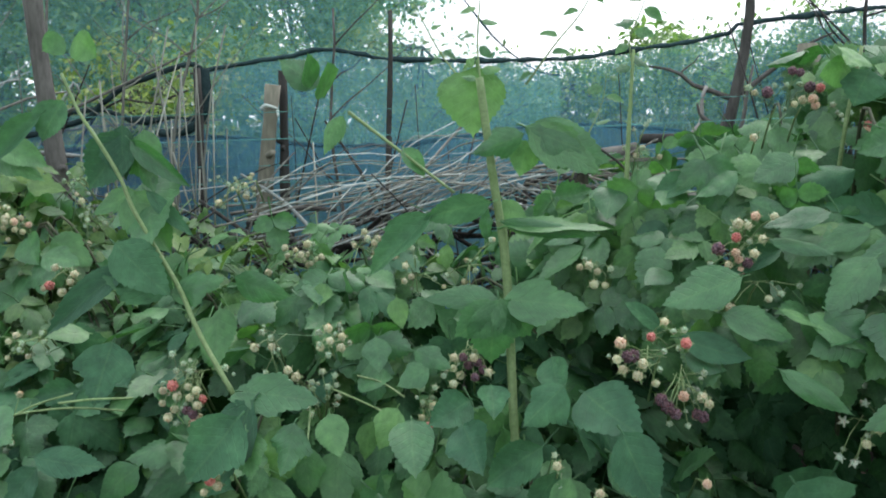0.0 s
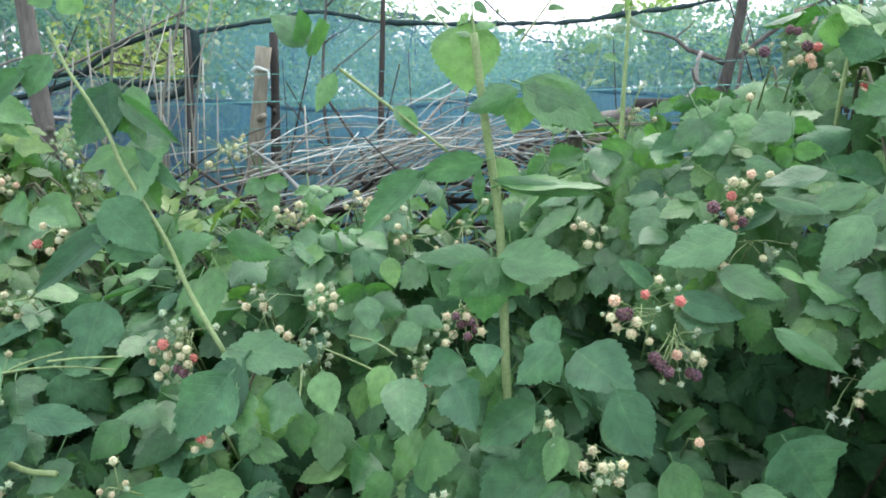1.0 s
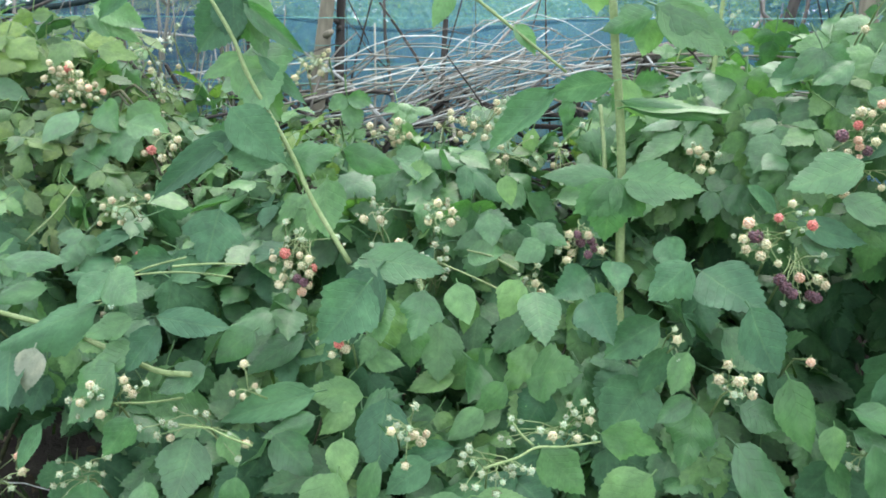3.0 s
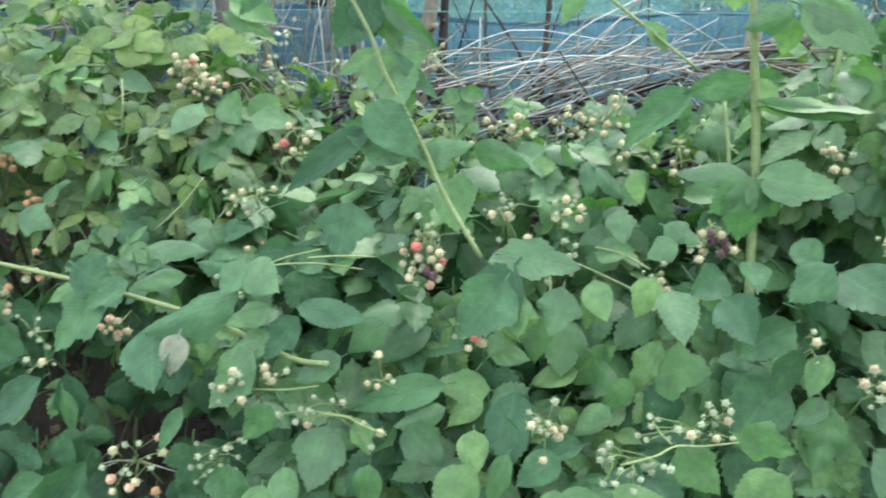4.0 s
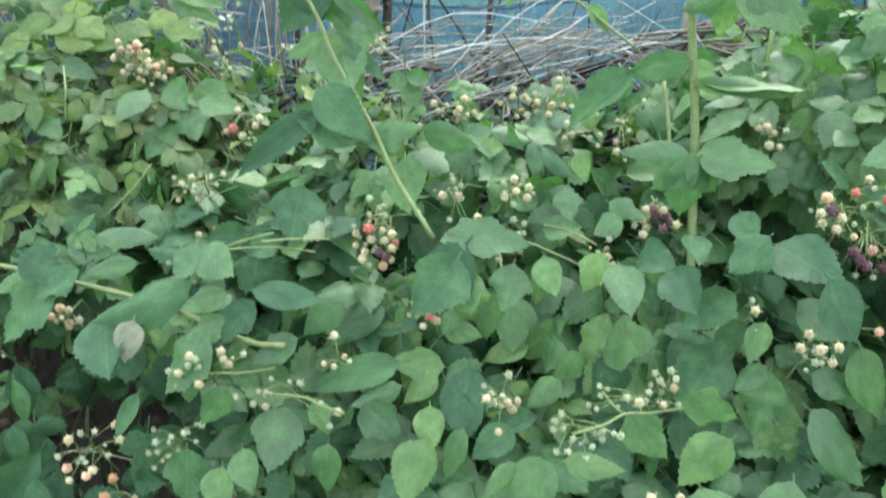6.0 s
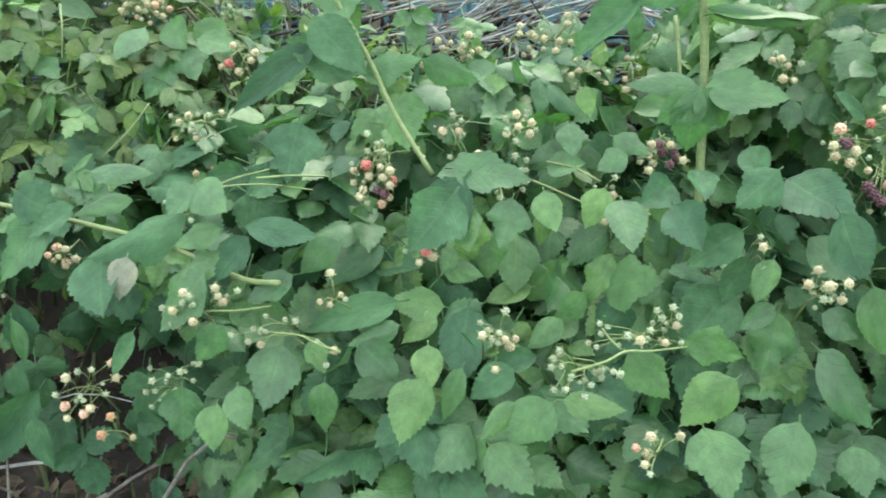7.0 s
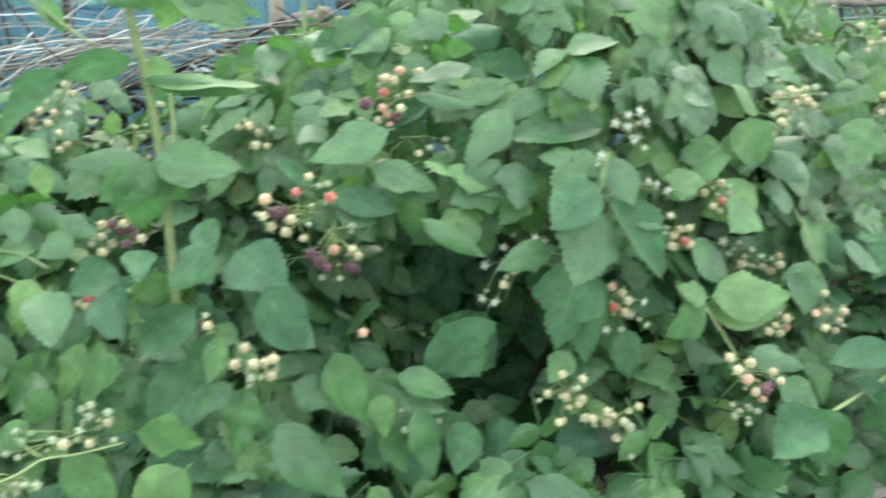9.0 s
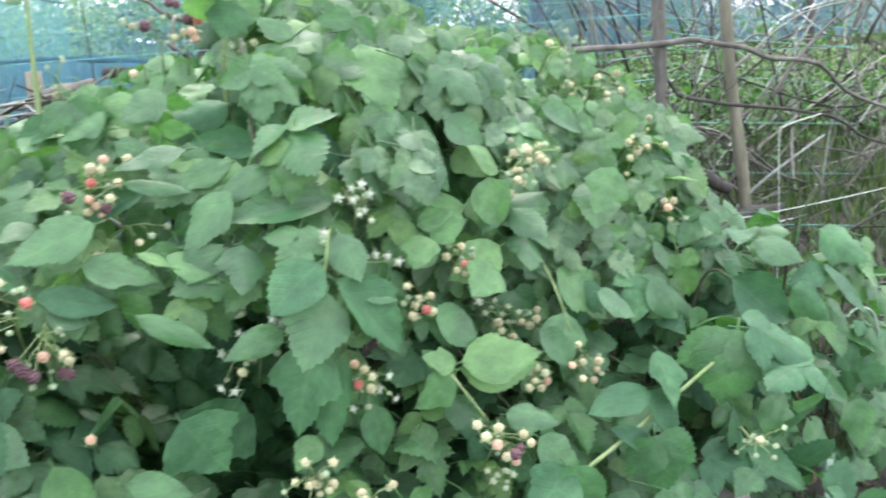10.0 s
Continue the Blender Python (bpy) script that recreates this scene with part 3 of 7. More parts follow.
M1 = ((-0.16, 1.64, 0.10), (0.68, 0.63, 0.67))
M2 = ((0.58, 1.52, 0.22), (0.78, 0.54, 0.46))
M3 = ((0.66, 1.62, 0.70), (0.54, 0.57, 0.40))
bush_mid = bush(*M1, 300, LEAVES_BIG, "green raspberry bush with broad toothed leaves and unripe trusses", 1, 8, skip=lambda p: p.y > 1.65 or p.x > -0.12)
bush(*M1, 280, LEAVES_BIG, "green raspberry bush with rounded leaves round a tall shoot", 12, 8, skip=lambda p: p.y > 1.65 or p.x < -0.20)
bush_mid_back = bush((-0.20, 1.64, 0.33), (0.78, 0.34, 0.50), 300, LEAVES_SMALL + LEAVES_MID[:6], "low raspberry growth with small leaves before the brushwood", 2, 7, skip=lambda p: p.y > 1.85)
bush_right_low = bush(*M2, 260, LEAVES_BIG, "dense dark raspberry bush with broad leaves", 3, 8, skip=lambda p: cavity(p) or p.x > 0.64 or p.y > 1.8)
bush_right_foot = bush(*M2, 260, LEAVES_BIG[:14] + LEAVES_BIG[18:] * 2 + LEAVES_MID[:8], "dense raspberry bush with broad dull leaves", 13, 8, skip=lambda p: cavity(p) or p.x < 0.56 or p.y > 1.8)
bush_right_top = bush(*M3, 300, LEAVES_BIG[:12] + LEAVES_BIG[18:] * 2 + LEAVES_MID[:8], "tall raspberry bush with ripening red and purple trusses", 4, 8, skip=lambda p: cavity(p) or p.x > 0.68, hang=0.3)
bush_right_crest = bush(*M3, 300, LEAVES_BIG[:12] + LEAVES_BIG[18:] + LEAVES_MID[:10] + LEAVES_MID[13:] * 2, "tall raspberry bush with fresh green leaves", 14, 8, skip=lambda p: cavity(p) or p.x < 0.62, hang=0.35)
bush_between = bush((0.16, 1.50, 0.12), (0.40, 0.55, 0.48), 180, LEAVES_BIG, "broad-leaved raspberry bush between two taller ones", 5, 6)
bush_far_right = bush((1.28, 1.42, 0.18), (0.46, 0.48, 0.50), 215, LEAVES_MID[:13] + LEAVES_BIG[12:18] * 2, "raspberry bush with dull green leaves at the bed's end", 6, 2)
bush_side = bush((1.15, 1.60, 0.56), (0.42, 0.38, 0.42), 290, LEAVES_MID[:10] + LEAVES_MID[13:] * 2, "raspberry bush with light green leaves by the wire fence", 7, 6, hang=0.35)
bush_left_front = bush((-0.78, 1.50, 0.15), (0.40, 0.45, 0.52), 190, LEAVES_MID + LEAVES_BIG[12:18], "thin raspberry bush with drooping dark leaves", 8, 6, inner=0.6, skip=lambda p: p.z < 0.40 + 0.25 * max(0, -0.72 - p.x), hang=0.2)
bush_left_mid = bush((-1.02, 1.72, 0.34), (0.58, 0.42, 0.60), 230, LEAVES_SMALL + LEAVES_MID, "raspberry bush with yellowish small leaves and orange berries", 15, 8)
bush_left_back = bush((-1.25, 1.80, 0.38), (0.72, 0.50, 0.645), 300, LEAVES_SMALL + LEAVES_SMALL[5:14] + LEAVES_MID[:6], "yellowish green raspberry bush with small pointed leaves", 9, 9)
bush_back_gap = bush((-0.66, 1.82, 0.36), (0.46, 0.24, 0.50), 190, LEAVES_SMALL, "thin raspberry growth with small leaves and pale buds", 17, 6)
bush((1.68, 1.44, 0.16), (0.32, 0.28, 0.46), 130, LEAVES_MID[:13], "low raspberry bush with dark leaves before the wires", 18, 4)
bush((-1.32, 2.02, 0.46), (0.62, 0.22, 0.56), 170, LEAVES_SMALL[5:], "yellowish raspberry growth against the net", 19, 5)
# Only the dark leaf set: the hollow's shade is partly in the leaf colour.
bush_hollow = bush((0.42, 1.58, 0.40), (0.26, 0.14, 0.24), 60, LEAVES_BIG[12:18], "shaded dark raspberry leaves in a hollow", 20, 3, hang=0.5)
# Dark set again, its colour helping out the shade near the soil.
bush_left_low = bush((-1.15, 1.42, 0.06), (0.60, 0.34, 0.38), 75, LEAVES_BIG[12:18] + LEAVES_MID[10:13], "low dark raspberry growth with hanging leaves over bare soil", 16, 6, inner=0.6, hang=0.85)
bush((1.80, 1.46, 0.14), (0.30, 0.22, 0.34), 90, LEAVES_MID, "small raspberry shoot clump beside a wire marker", 17, 4)
bush((-1.85, 2.0, 0.25), (0.60, 0.62, 0.66), 270, LEAVES_SMALL, "yellowish green raspberry bush beside the net fence", 10, 6)

# ---- trusses of berries ----
def truss(b, x, y, z, kinds, spread=0.035):
    berry_cluster(b, (x, y, z), kinds, spread, int(abs(x * 917 + y * 331 + z * 577) * 10))


truss(bush_back_gap, -0.760, 1.700, 0.930, "wbbb", 0.040)
truss(bush_back_gap, -0.723, 1.750, 0.950, "wwb", 0.030)
truss(bush_back_gap, -0.734, 1.680, 0.864, "ybb", 0.035)
truss(bush_back_gap, -0.617, 1.700, 0.891, "wbw", 0.040)
truss(bush_back_gap, -0.427, 1.700, 0.912, "bybwyb", 0.045)
truss(bush_back_gap, -0.391, 1.600, 0.812, "bb", 0.030)
truss(bush_back_gap, -0.680, 1.350, 0.689, "bybb", 0.040)
truss(bush_back_gap, -0.808, 1.750, 0.924, "wbb", 0.040)
truss(bush_back_gap, -0.464, 1.750, 0.907, "ybybyb", 0.045)
truss(bush_back_gap, -0.727, 1.700, 0.866, "wbyb", 0.050)
truss(bush_back_gap, -0.581, 1.700, 0.871, "ybb", 0.040)
truss(bush_left_back, -0.853, 1.562, 0.869, "yypybyypyby", 0.055)
truss(bush_left_back, -0.876, 1.582, 0.882, "yybybyr", 0.045)
truss(bush_side, 0.996, 1.140, 0.836, "bybbybybbybyb", 0.045)
truss(bush_side, 1.283, 1.300, 0.807, "yybybyy", 0.050)
truss(bush_side, 1.132, 1.280, 0.985, "bybbb", 0.040)
truss(bush_side, 1.205, 1.280, 0.914, "yybyb", 0.035)
truss(bush_side, 0.976, 1.140, 0.809, "yyyb", 0.030)
truss(bush_side, 1.310, 1.240, 0.708, "vpyb", 0.025)
truss(bush_side, 1.280, 1.500, 0.900, "bbybyb", 0.06)
truss(bush_far_right, 1.273, 0.960, 0.391, "bbybbb", 0.05)
truss(bush_right_low, 0.615, 1.020, 0.466, "yyybyybyy", 0.045)
truss(bush_right_low, 0.680, 1.010, 0.420, "yybyybyyb", 0.045)
truss(bush_right_low, 0.417, 1.060, 0.427, "bbbbbb", 0.03)
truss(bush_mid, -0.194, 0.955, 0.501, "bbbybbyb", 0.045)
truss(bush_left_front, -0.665, 1.340, 0.620, "r", 0.02)
truss(bush_left_front, -0.700, 1.330, 0.690, "bybybb", 0.045)
truss(bush_left_front, -0.860, 1.180, 0.515, "ypypy", 0.035)
truss(bush_left_low, -1.119, 1.140, 0.324, "bbybb", 0.035)
truss(bush_left_low, -1.012, 1.200, 0.489, "bbbb", 0.035)
truss(bush_left_low, -1.007, 1.180, 0.436, "bybb", 0.035)
truss(bush_left_low, -1.002, 1.060, 0.238, "bbbbbb", 0.035)
truss(bush_left_low, -0.747, 1.040, 0.293, "oo", 0.035)
truss(bush_left_back, -1.180, 1.420, 0.720, "oyoyoo", 0.04)
truss(bush_left_back, -1.100, 1.400, 0.660, "oooo", 0.03)
truss(bush_left_back, -1.080, 1.330, 0.560, "ooyo", 0.035)
truss(bush_left_back, -1.130, 1.310, 0.500, "ooyo", 0.035)
truss(bush_mid_back, -0.248, 1.500, 0.800, "yybyyb", 0.04)
truss(bush_mid_back, -0.100, 1.520, 0.810, "yybybyyb", 0.07)
truss(bush_mid_back, 0.030, 1.480, 0.780, "bybybyb", 0.07)
truss(bush_mid_back, 0.195, 1.700, 0.765, "r", 0.02)
truss(bush_right_top, 0.345, 1.660, 0.968, "bbybbyb", 0.06)

truss(bush_mid_back, -0.300, 1.520, 0.790, "yybyy", 0.045)
truss(bush_mid_back, -0.175, 1.560, 0.805, "yyybyby", 0.06)
truss(bush_mid_back, -0.060, 1.450, 0.770, "ybybyb", 0.06)
truss(bush_left_mid, -0.720, 1.640, 0.870, "bbbbb", 0.05)
truss(bush_left_front, -0.690, 1.260, 0.560, "bybyb", 0.05)
truss(bush_between, 0.000, 0.880, 0.380, "yypb", 0.035)
truss(bush_mid, -0.420, 1.060, 0.500, "yby", 0.03)
truss(bush_right_low, 0.345, 1.110, 0.545, "p", 0.015)


def fruit(b, root, kinds, spots):
    """A truss whose berries hang where they are given: one letter for each, from bud to ripe."""
    r = random.Random(len(spots) * 7 + int(abs(root[0]) * 1000))
    root, base = Vector(root), b.matrix_basis.translation
    verts, faces = [], []

    def add(points, r0, r1):
        v, f = tube(points, [r0 + (r1 - r0) * i / (len(points) - 1) for i in range(len(points))], 5)
        o = len(verts)
        verts.extend([p - root for p in v])
        faces.extend([tuple(i + o for i in q) for q in f])
    add([root + Vector((0, 0.09, -0.09)), root + Vector((0, 0.03, -0.02)), root], 0.0018, 0.0013)
    for p in spots:
        p = Vector(p)
        out = (p - root).normalized()
        fork = root + Vector((r.gauss(0, 0.008), 0.012, r.gauss(0, 0.008)))
        add([fork, fork.lerp(p, 0.55) + Vector((r.gauss(0, 0.003), 0.003, 0.004)), p - out * 0.003], 0.0008, 0.0006)
    ob = new("fruit_truss", mesh_of("stalk", verts, faces, STEM))
    ob.parent = b
    ob.matrix_basis = Matrix.Translation(root - base)
    for k, p in zip(kinds, spots):
        p = Vector(p)
        face = ((p - root).normalized() * 0.6 + Vector((r.uniform(-0.6, 0.6), -0.55, r.uniform(-0.4, 0.4)))).normalized()
        be = new("bud" if k in "bw" else "berry", r.choice(BERRIES[k]))
        be.parent = ob
        be.matrix_basis = Matrix.Translation(p - root) @ face.to_track_quat("Z", "Y").to_matrix().to_4x4() @ Matrix.Scale(r.uniform(0.78, 1.12), 4)
        be["label"] = LOOKS[k]
        if len(spots) > 5 and r.random() < 0.6:
            q = p.lerp(root, 0.25) + Vector((r.gauss(0, 0.008), 0.006, r.gauss(0, 0.008)))
            bud = new("bud", r.choice(BERRIES["b"]))
            bud.parent = ob
            bud.matrix_basis = Matrix.Translation(q - root) @ face.to_track_quat("Y", "Z").to_matrix().to_4x4() @ Matrix.Scale(r.uniform(0.6, 0.95), 4)
            bud["label"] = LOOKS["b"]


fruit(bush_right_top, (0.286, 1.095, 0.721), "rrybpvvyyyyy", [(0.268, 1.059, 0.755), (0.31, 1.055, 0.747), (0.285, 1.063, 0.773), (0.308, 1.057, 0.764), (0.23, 1.055, 0.749), (0.239, 1.063, 0.729), (0.248, 1.075, 0.727), (0.26, 1.072, 0.717), (0.235, 1.071, 0.71), (0.226, 1.058, 0.727), (0.253, 1.066, 0.703), (0.274, 1.06, 0.695)])
fruit(bush_right_top, (0.316, 1.11, 0.686), "vvvvvpyybbb", [(0.283, 1.072, 0.67), (0.291, 1.071, 0.66), (0.301, 1.073, 0.651), (0.332, 1.09, 0.644), (0.339, 1.088, 0.641), (0.314, 1.087, 0.669), (0.338, 1.087, 0.667), (0.343, 1.073, 0.663), (0.337, 1.075, 0.703), (0.319, 1.083, 0.631), (0.296, 1.086, 0.633)])
fruit(bush_right_top, (0.424, 1.18, 0.85), "rypyyyppvybvyp", [(0.396, 1.159, 0.863), (0.398, 1.159, 0.881), (0.415, 1.14, 0.893), (0.443, 1.153, 0.89), (0.41, 1.154, 0.879), (0.428, 1.15, 0.861), (0.391, 1.142, 0.845), (0.397, 1.149, 0.835), (0.368, 1.14, 0.851), (0.387, 1.16, 0.826), (0.363, 1.159, 0.828), (0.409, 1.151, 0.83), (0.416, 1.145, 0.843), (0.403, 1.16, 0.818)])
fruit(bush_right_top, (0.434, 1.19, 0.795), "yybb", [(0.391, 1.162, 0.767), (0.443, 1.169, 0.777), (0.459, 1.168, 0.784), (0.48, 1.16, 0.796)])
fruit(bush_right_top, (0.555, 1.4, 1.031), "vvvryypp", [(0.542, 1.368, 1.083), (0.532, 1.372, 1.086), (0.557, 1.368, 1.061), (0.57, 1.362, 1.059), (0.534, 1.365, 1.036), (0.55, 1.378, 1.042), (0.563, 1.359, 1.033), (0.559, 1.359, 1.043)])
fruit(bush_right_top, (0.517, 1.4, 1.033), "ybvbb", [(0.477, 1.373, 1.055), (0.465, 1.365, 1.063), (0.495, 1.371, 1.055), (0.505, 1.369, 1.065), (0.522, 1.366, 1.066)])
fruit(bush_right_top, (0.652, 1.45, 0.992), "rypbbypb", [(0.671, 1.432, 1.0), (0.657, 1.413, 1.021), (0.662, 1.418, 0.99), (0.622, 1.413, 1.017), (0.64, 1.423, 1.02), (0.631, 1.415, 0.976), (0.646, 1.417, 0.978), (0.613, 1.426, 1.034)])
fruit(bush_right_top, (0.487, 1.38, 0.996), "y", [(0.469, 1.346, 0.988)])
fruit(bush_mid, (-0.179, 1.26, 0.705), "ybyybbyyb", [(-0.171, 1.231, 0.731), (-0.156, 1.24, 0.734), (-0.149, 1.22, 0.721), (-0.151, 1.219, 0.705), (-0.171, 1.223, 0.693), (-0.187, 1.236, 0.724), (-0.185, 1.233, 0.702), (-0.168, 1.224, 0.714), (-0.185, 1.226, 0.709)])
fruit(bush_mid, (-0.182, 1.22, 0.59), "bbbbbbbbbbyy", [(-0.173, 1.182, 0.68), (-0.156, 1.189, 0.672), (-0.165, 1.179, 0.659), (-0.156, 1.195, 0.656), (-0.155, 1.2, 0.637), (-0.159, 1.201, 0.625), (-0.192, 1.196, 0.66), (-0.192, 1.201, 0.65), (-0.183, 1.178, 0.636), (-0.192, 1.185, 0.616), (-0.216, 1.201, 0.667), (-0.226, 1.197, 0.678)])
fruit(bush_mid, (0.04, 1.2, 0.701), "vvvvvyybyyyyb", [(0.029, 1.168, 0.702), (0.036, 1.181, 0.688), (0.049, 1.173, 0.693), (0.056, 1.178, 0.681), (0.045, 1.165, 0.674), (0.017, 1.163, 0.703), (0.015, 1.169, 0.686), (0.004, 1.161, 0.688), (0.064, 1.167, 0.68), (0.024, 1.181, 0.672), (0.044, 1.166, 0.702), (0.015, 1.158, 0.667), (0.002, 1.159, 0.679)])
fruit(bush_mid, (-0.041, 1.28, 0.594), "yypyyybbbr", [(-0.021, 1.242, 0.607), (-0.04, 1.257, 0.584), (-0.023, 1.247, 0.584), (-0.011, 1.245, 0.591), (-0.031, 1.24, 0.566), (-0.045, 1.262, 0.564), (-0.018, 1.248, 0.634), (-0.022, 1.243, 0.62), (-0.036, 1.239, 0.615), (-0.028, 1.239, 0.578)])
fruit(bush_mid, (-0.374, 1.21, 0.675), "rryyvvyyyyypyb", [(-0.388, 1.172, 0.665), (-0.351, 1.184, 0.64), (-0.364, 1.172, 0.647), (-0.353, 1.169, 0.636), (-0.373, 1.18, 0.625), (-0.362, 1.174, 0.621), (-0.396, 1.192, 0.623), (-0.398, 1.171, 0.618), (-0.409, 1.181, 0.636), (-0.409, 1.187, 0.653), (-0.385, 1.178, 0.647), (-0.369, 1.192, 0.601), (-0.356, 1.179, 0.615), (-0.388, 1.174, 0.608)])
fruit(bush_mid, (-0.378, 1.21, 0.665), "yybbbbb", [(-0.368, 1.178, 0.661), (-0.353, 1.169, 0.658), (-0.372, 1.178, 0.696), (-0.386, 1.174, 0.711), (-0.388, 1.189, 0.682), (-0.315, 1.188, 0.686), (-0.364, 1.18, 0.684)])
fruit(bush_mid, (-0.283, 1.06, 0.59), "yryyb", [(-0.279, 1.019, 0.597), (-0.29, 1.024, 0.585), (-0.281, 1.024, 0.578), (-0.299, 1.023, 0.57), (-0.318, 1.024, 0.585)])
fruit(bush_mid, (-0.26, 1.25, 0.713), "ybbbybbb", [(-0.256, 1.229, 0.705), (-0.264, 1.211, 0.732), (-0.252, 1.209, 0.725), (-0.254, 1.23, 0.697), (-0.28, 1.222, 0.706), (-0.269, 1.232, 0.665), (-0.247, 1.218, 0.665), (-0.236, 1.23, 0.652)])
fruit(bush_mid, (-0.095, 0.95, 0.453), "bbbbbbbbbbbb", [(-0.119, 0.924, 0.494), (-0.125, 0.927, 0.482), (-0.128, 0.926, 0.471), (-0.103, 0.92, 0.462), (-0.125, 0.91, 0.448), (-0.11, 0.913, 0.447), (-0.077, 0.929, 0.446), (-0.084, 0.93, 0.429), (-0.067, 0.93, 0.466), (-0.053, 0.916, 0.472), (-0.043, 0.924, 0.465), (-0.065, 0.927, 0.458)])
fruit(bush_mid, (0.012, 0.99, 0.476), "bbbbbybbbbybyb", [(-0.067, 0.963, 0.515), (-0.064, 0.968, 0.499), (-0.08, 0.961, 0.489), (-0.069, 0.964, 0.482), (-0.03, 0.964, 0.499), (-0.016, 0.954, 0.497), (0.005, 0.97, 0.532), (0.012, 0.971, 0.521), (0.02, 0.95, 0.545), (0.033, 0.971, 0.524), (0.031, 0.971, 0.511), (0.037, 0.964, 0.491), (0.014, 0.949, 0.497), (-0.001, 0.97, 0.505)])
fruit(bush_mid, (-0.48, 1.05, 0.449), "bbbbbybyb", [(-0.506, 1.011, 0.493), (-0.485, 1.031, 0.48), (-0.469, 1.024, 0.481), (-0.524, 1.009, 0.475), (-0.533, 1.012, 0.454), (-0.519, 1.023, 0.445), (-0.56, 1.022, 0.459), (-0.418, 1.026, 0.438), (-0.431, 1.03, 0.413)])
fruit(bush_left_front, (-0.608, 1.055, 0.478), "ybbbyybbyyyb", [(-0.619, 1.018, 0.521), (-0.61, 1.013, 0.519), (-0.628, 1.035, 0.499), (-0.648, 1.013, 0.5), (-0.642, 1.034, 0.488), (-0.608, 1.016, 0.48), (-0.646, 1.032, 0.468), (-0.635, 1.032, 0.464), (-0.577, 1.034, 0.511), (-0.577, 1.026, 0.526), (-0.57, 1.034, 0.503), (-0.544, 1.018, 0.526)])
fruit(bush_left_front, (-0.8, 1.08, 0.339), "pyybbppyybb", [(-0.748, 1.054, 0.395), (-0.74, 1.046, 0.376), (-0.822, 1.059, 0.366), (-0.802, 1.057, 0.378), (-0.836, 1.049, 0.343), (-0.825, 1.051, 0.324), (-0.792, 1.039, 0.319), (-0.818, 1.039, 0.311), (-0.788, 1.052, 0.321), (-0.777, 1.05, 0.386), (-0.765, 1.059, 0.342)])
fruit(bush_left_front, (-0.673, 1.09, 0.344), "bbbbbbbbbbb", [(-0.696, 1.063, 0.384), (-0.69, 1.051, 0.37), (-0.704, 1.057, 0.348), (-0.694, 1.066, 0.345), (-0.674, 1.061, 0.341), (-0.646, 1.048, 0.387), (-0.636, 1.068, 0.363), (-0.642, 1.068, 0.341), (-0.695, 1.05, 0.328), (-0.623, 1.061, 0.395), (-0.668, 1.057, 0.376)])
fruit(bush_left_front, (-0.601, 1.305, 0.81), "yryyyy", [(-0.603, 1.282, 0.822), (-0.608, 1.27, 0.796), (-0.566, 1.269, 0.813), (-0.62, 1.275, 0.791), (-0.598, 1.286, 0.782), (-0.572, 1.265, 0.802)])
fruit(bush_left_mid, (-0.86, 1.602, 0.858), "yybyyypyybyy", [(-0.874, 1.563, 0.89), (-0.863, 1.575, 0.897), (-0.864, 1.581, 0.88), (-0.842, 1.572, 0.875), (-0.83, 1.57, 0.864), (-0.819, 1.581, 0.87), (-0.804, 1.579, 0.857), (-0.844, 1.562, 0.854), (-0.875, 1.581, 0.864), (-0.887, 1.565, 0.875), (-0.825, 1.567, 0.85), (-0.818, 1.58, 0.844)])
fruit(bush_between, (0.206, 0.99, 0.548), "yyyyybby", [(0.182, 0.958, 0.575), (0.194, 0.967, 0.591), (0.204, 0.952, 0.576), (0.216, 0.969, 0.57), (0.227, 0.952, 0.58), (0.2, 0.952, 0.559), (0.211, 0.96, 0.555), (0.223, 0.956, 0.557)])
fruit(bush_between, (0.152, 1.07, 0.574), "ybb", [(0.149, 1.041, 0.595), (0.147, 1.05, 0.606), (0.155, 1.045, 0.565)])
fruit(bush_between, (0.228, 1.3, 0.809), "yyyyby", [(0.199, 1.258, 0.81), (0.213, 1.265, 0.811), (0.226, 1.271, 0.801), (0.221, 1.27, 0.782), (0.246, 1.275, 0.804), (0.237, 1.27, 0.78)])
fruit(bush_right_crest, (0.885, 1.14, 0.704), "ryyyyybb", [(0.872, 1.1, 0.699), (0.87, 1.104, 0.725), (0.852, 1.118, 0.709), (0.863, 1.107, 0.69), (0.878, 1.116, 0.68), (0.89, 1.122, 0.693), (0.889, 1.113, 0.707), (0.855, 1.114, 0.725)])
fruit(bush_right_crest, (0.801, 1.09, 0.661), "ryyyyyyb", [(0.798, 1.063, 0.654), (0.771, 1.056, 0.694), (0.808, 1.07, 0.671), (0.787, 1.059, 0.673), (0.785, 1.07, 0.662), (0.776, 1.055, 0.651), (0.809, 1.069, 0.648), (0.768, 1.067, 0.667)])
fruit(bush_right_crest, (0.729, 1.1, 0.811), "wwwwwwwb", [(0.692, 1.073, 0.822), (0.709, 1.069, 0.833), (0.721, 1.061, 0.838), (0.712, 1.077, 0.816), (0.733, 1.067, 0.823), (0.725, 1.074, 0.801), (0.715, 1.061, 0.799), (0.73, 1.06, 0.789)])
fruit(bush_right_crest, (0.675, 1.07, 0.731), "wwwwww", [(0.676, 1.031, 0.716), (0.706, 1.047, 0.716), (0.725, 1.032, 0.75), (0.746, 1.05, 0.741), (0.756, 1.037, 0.735), (0.662, 1.042, 0.785)])
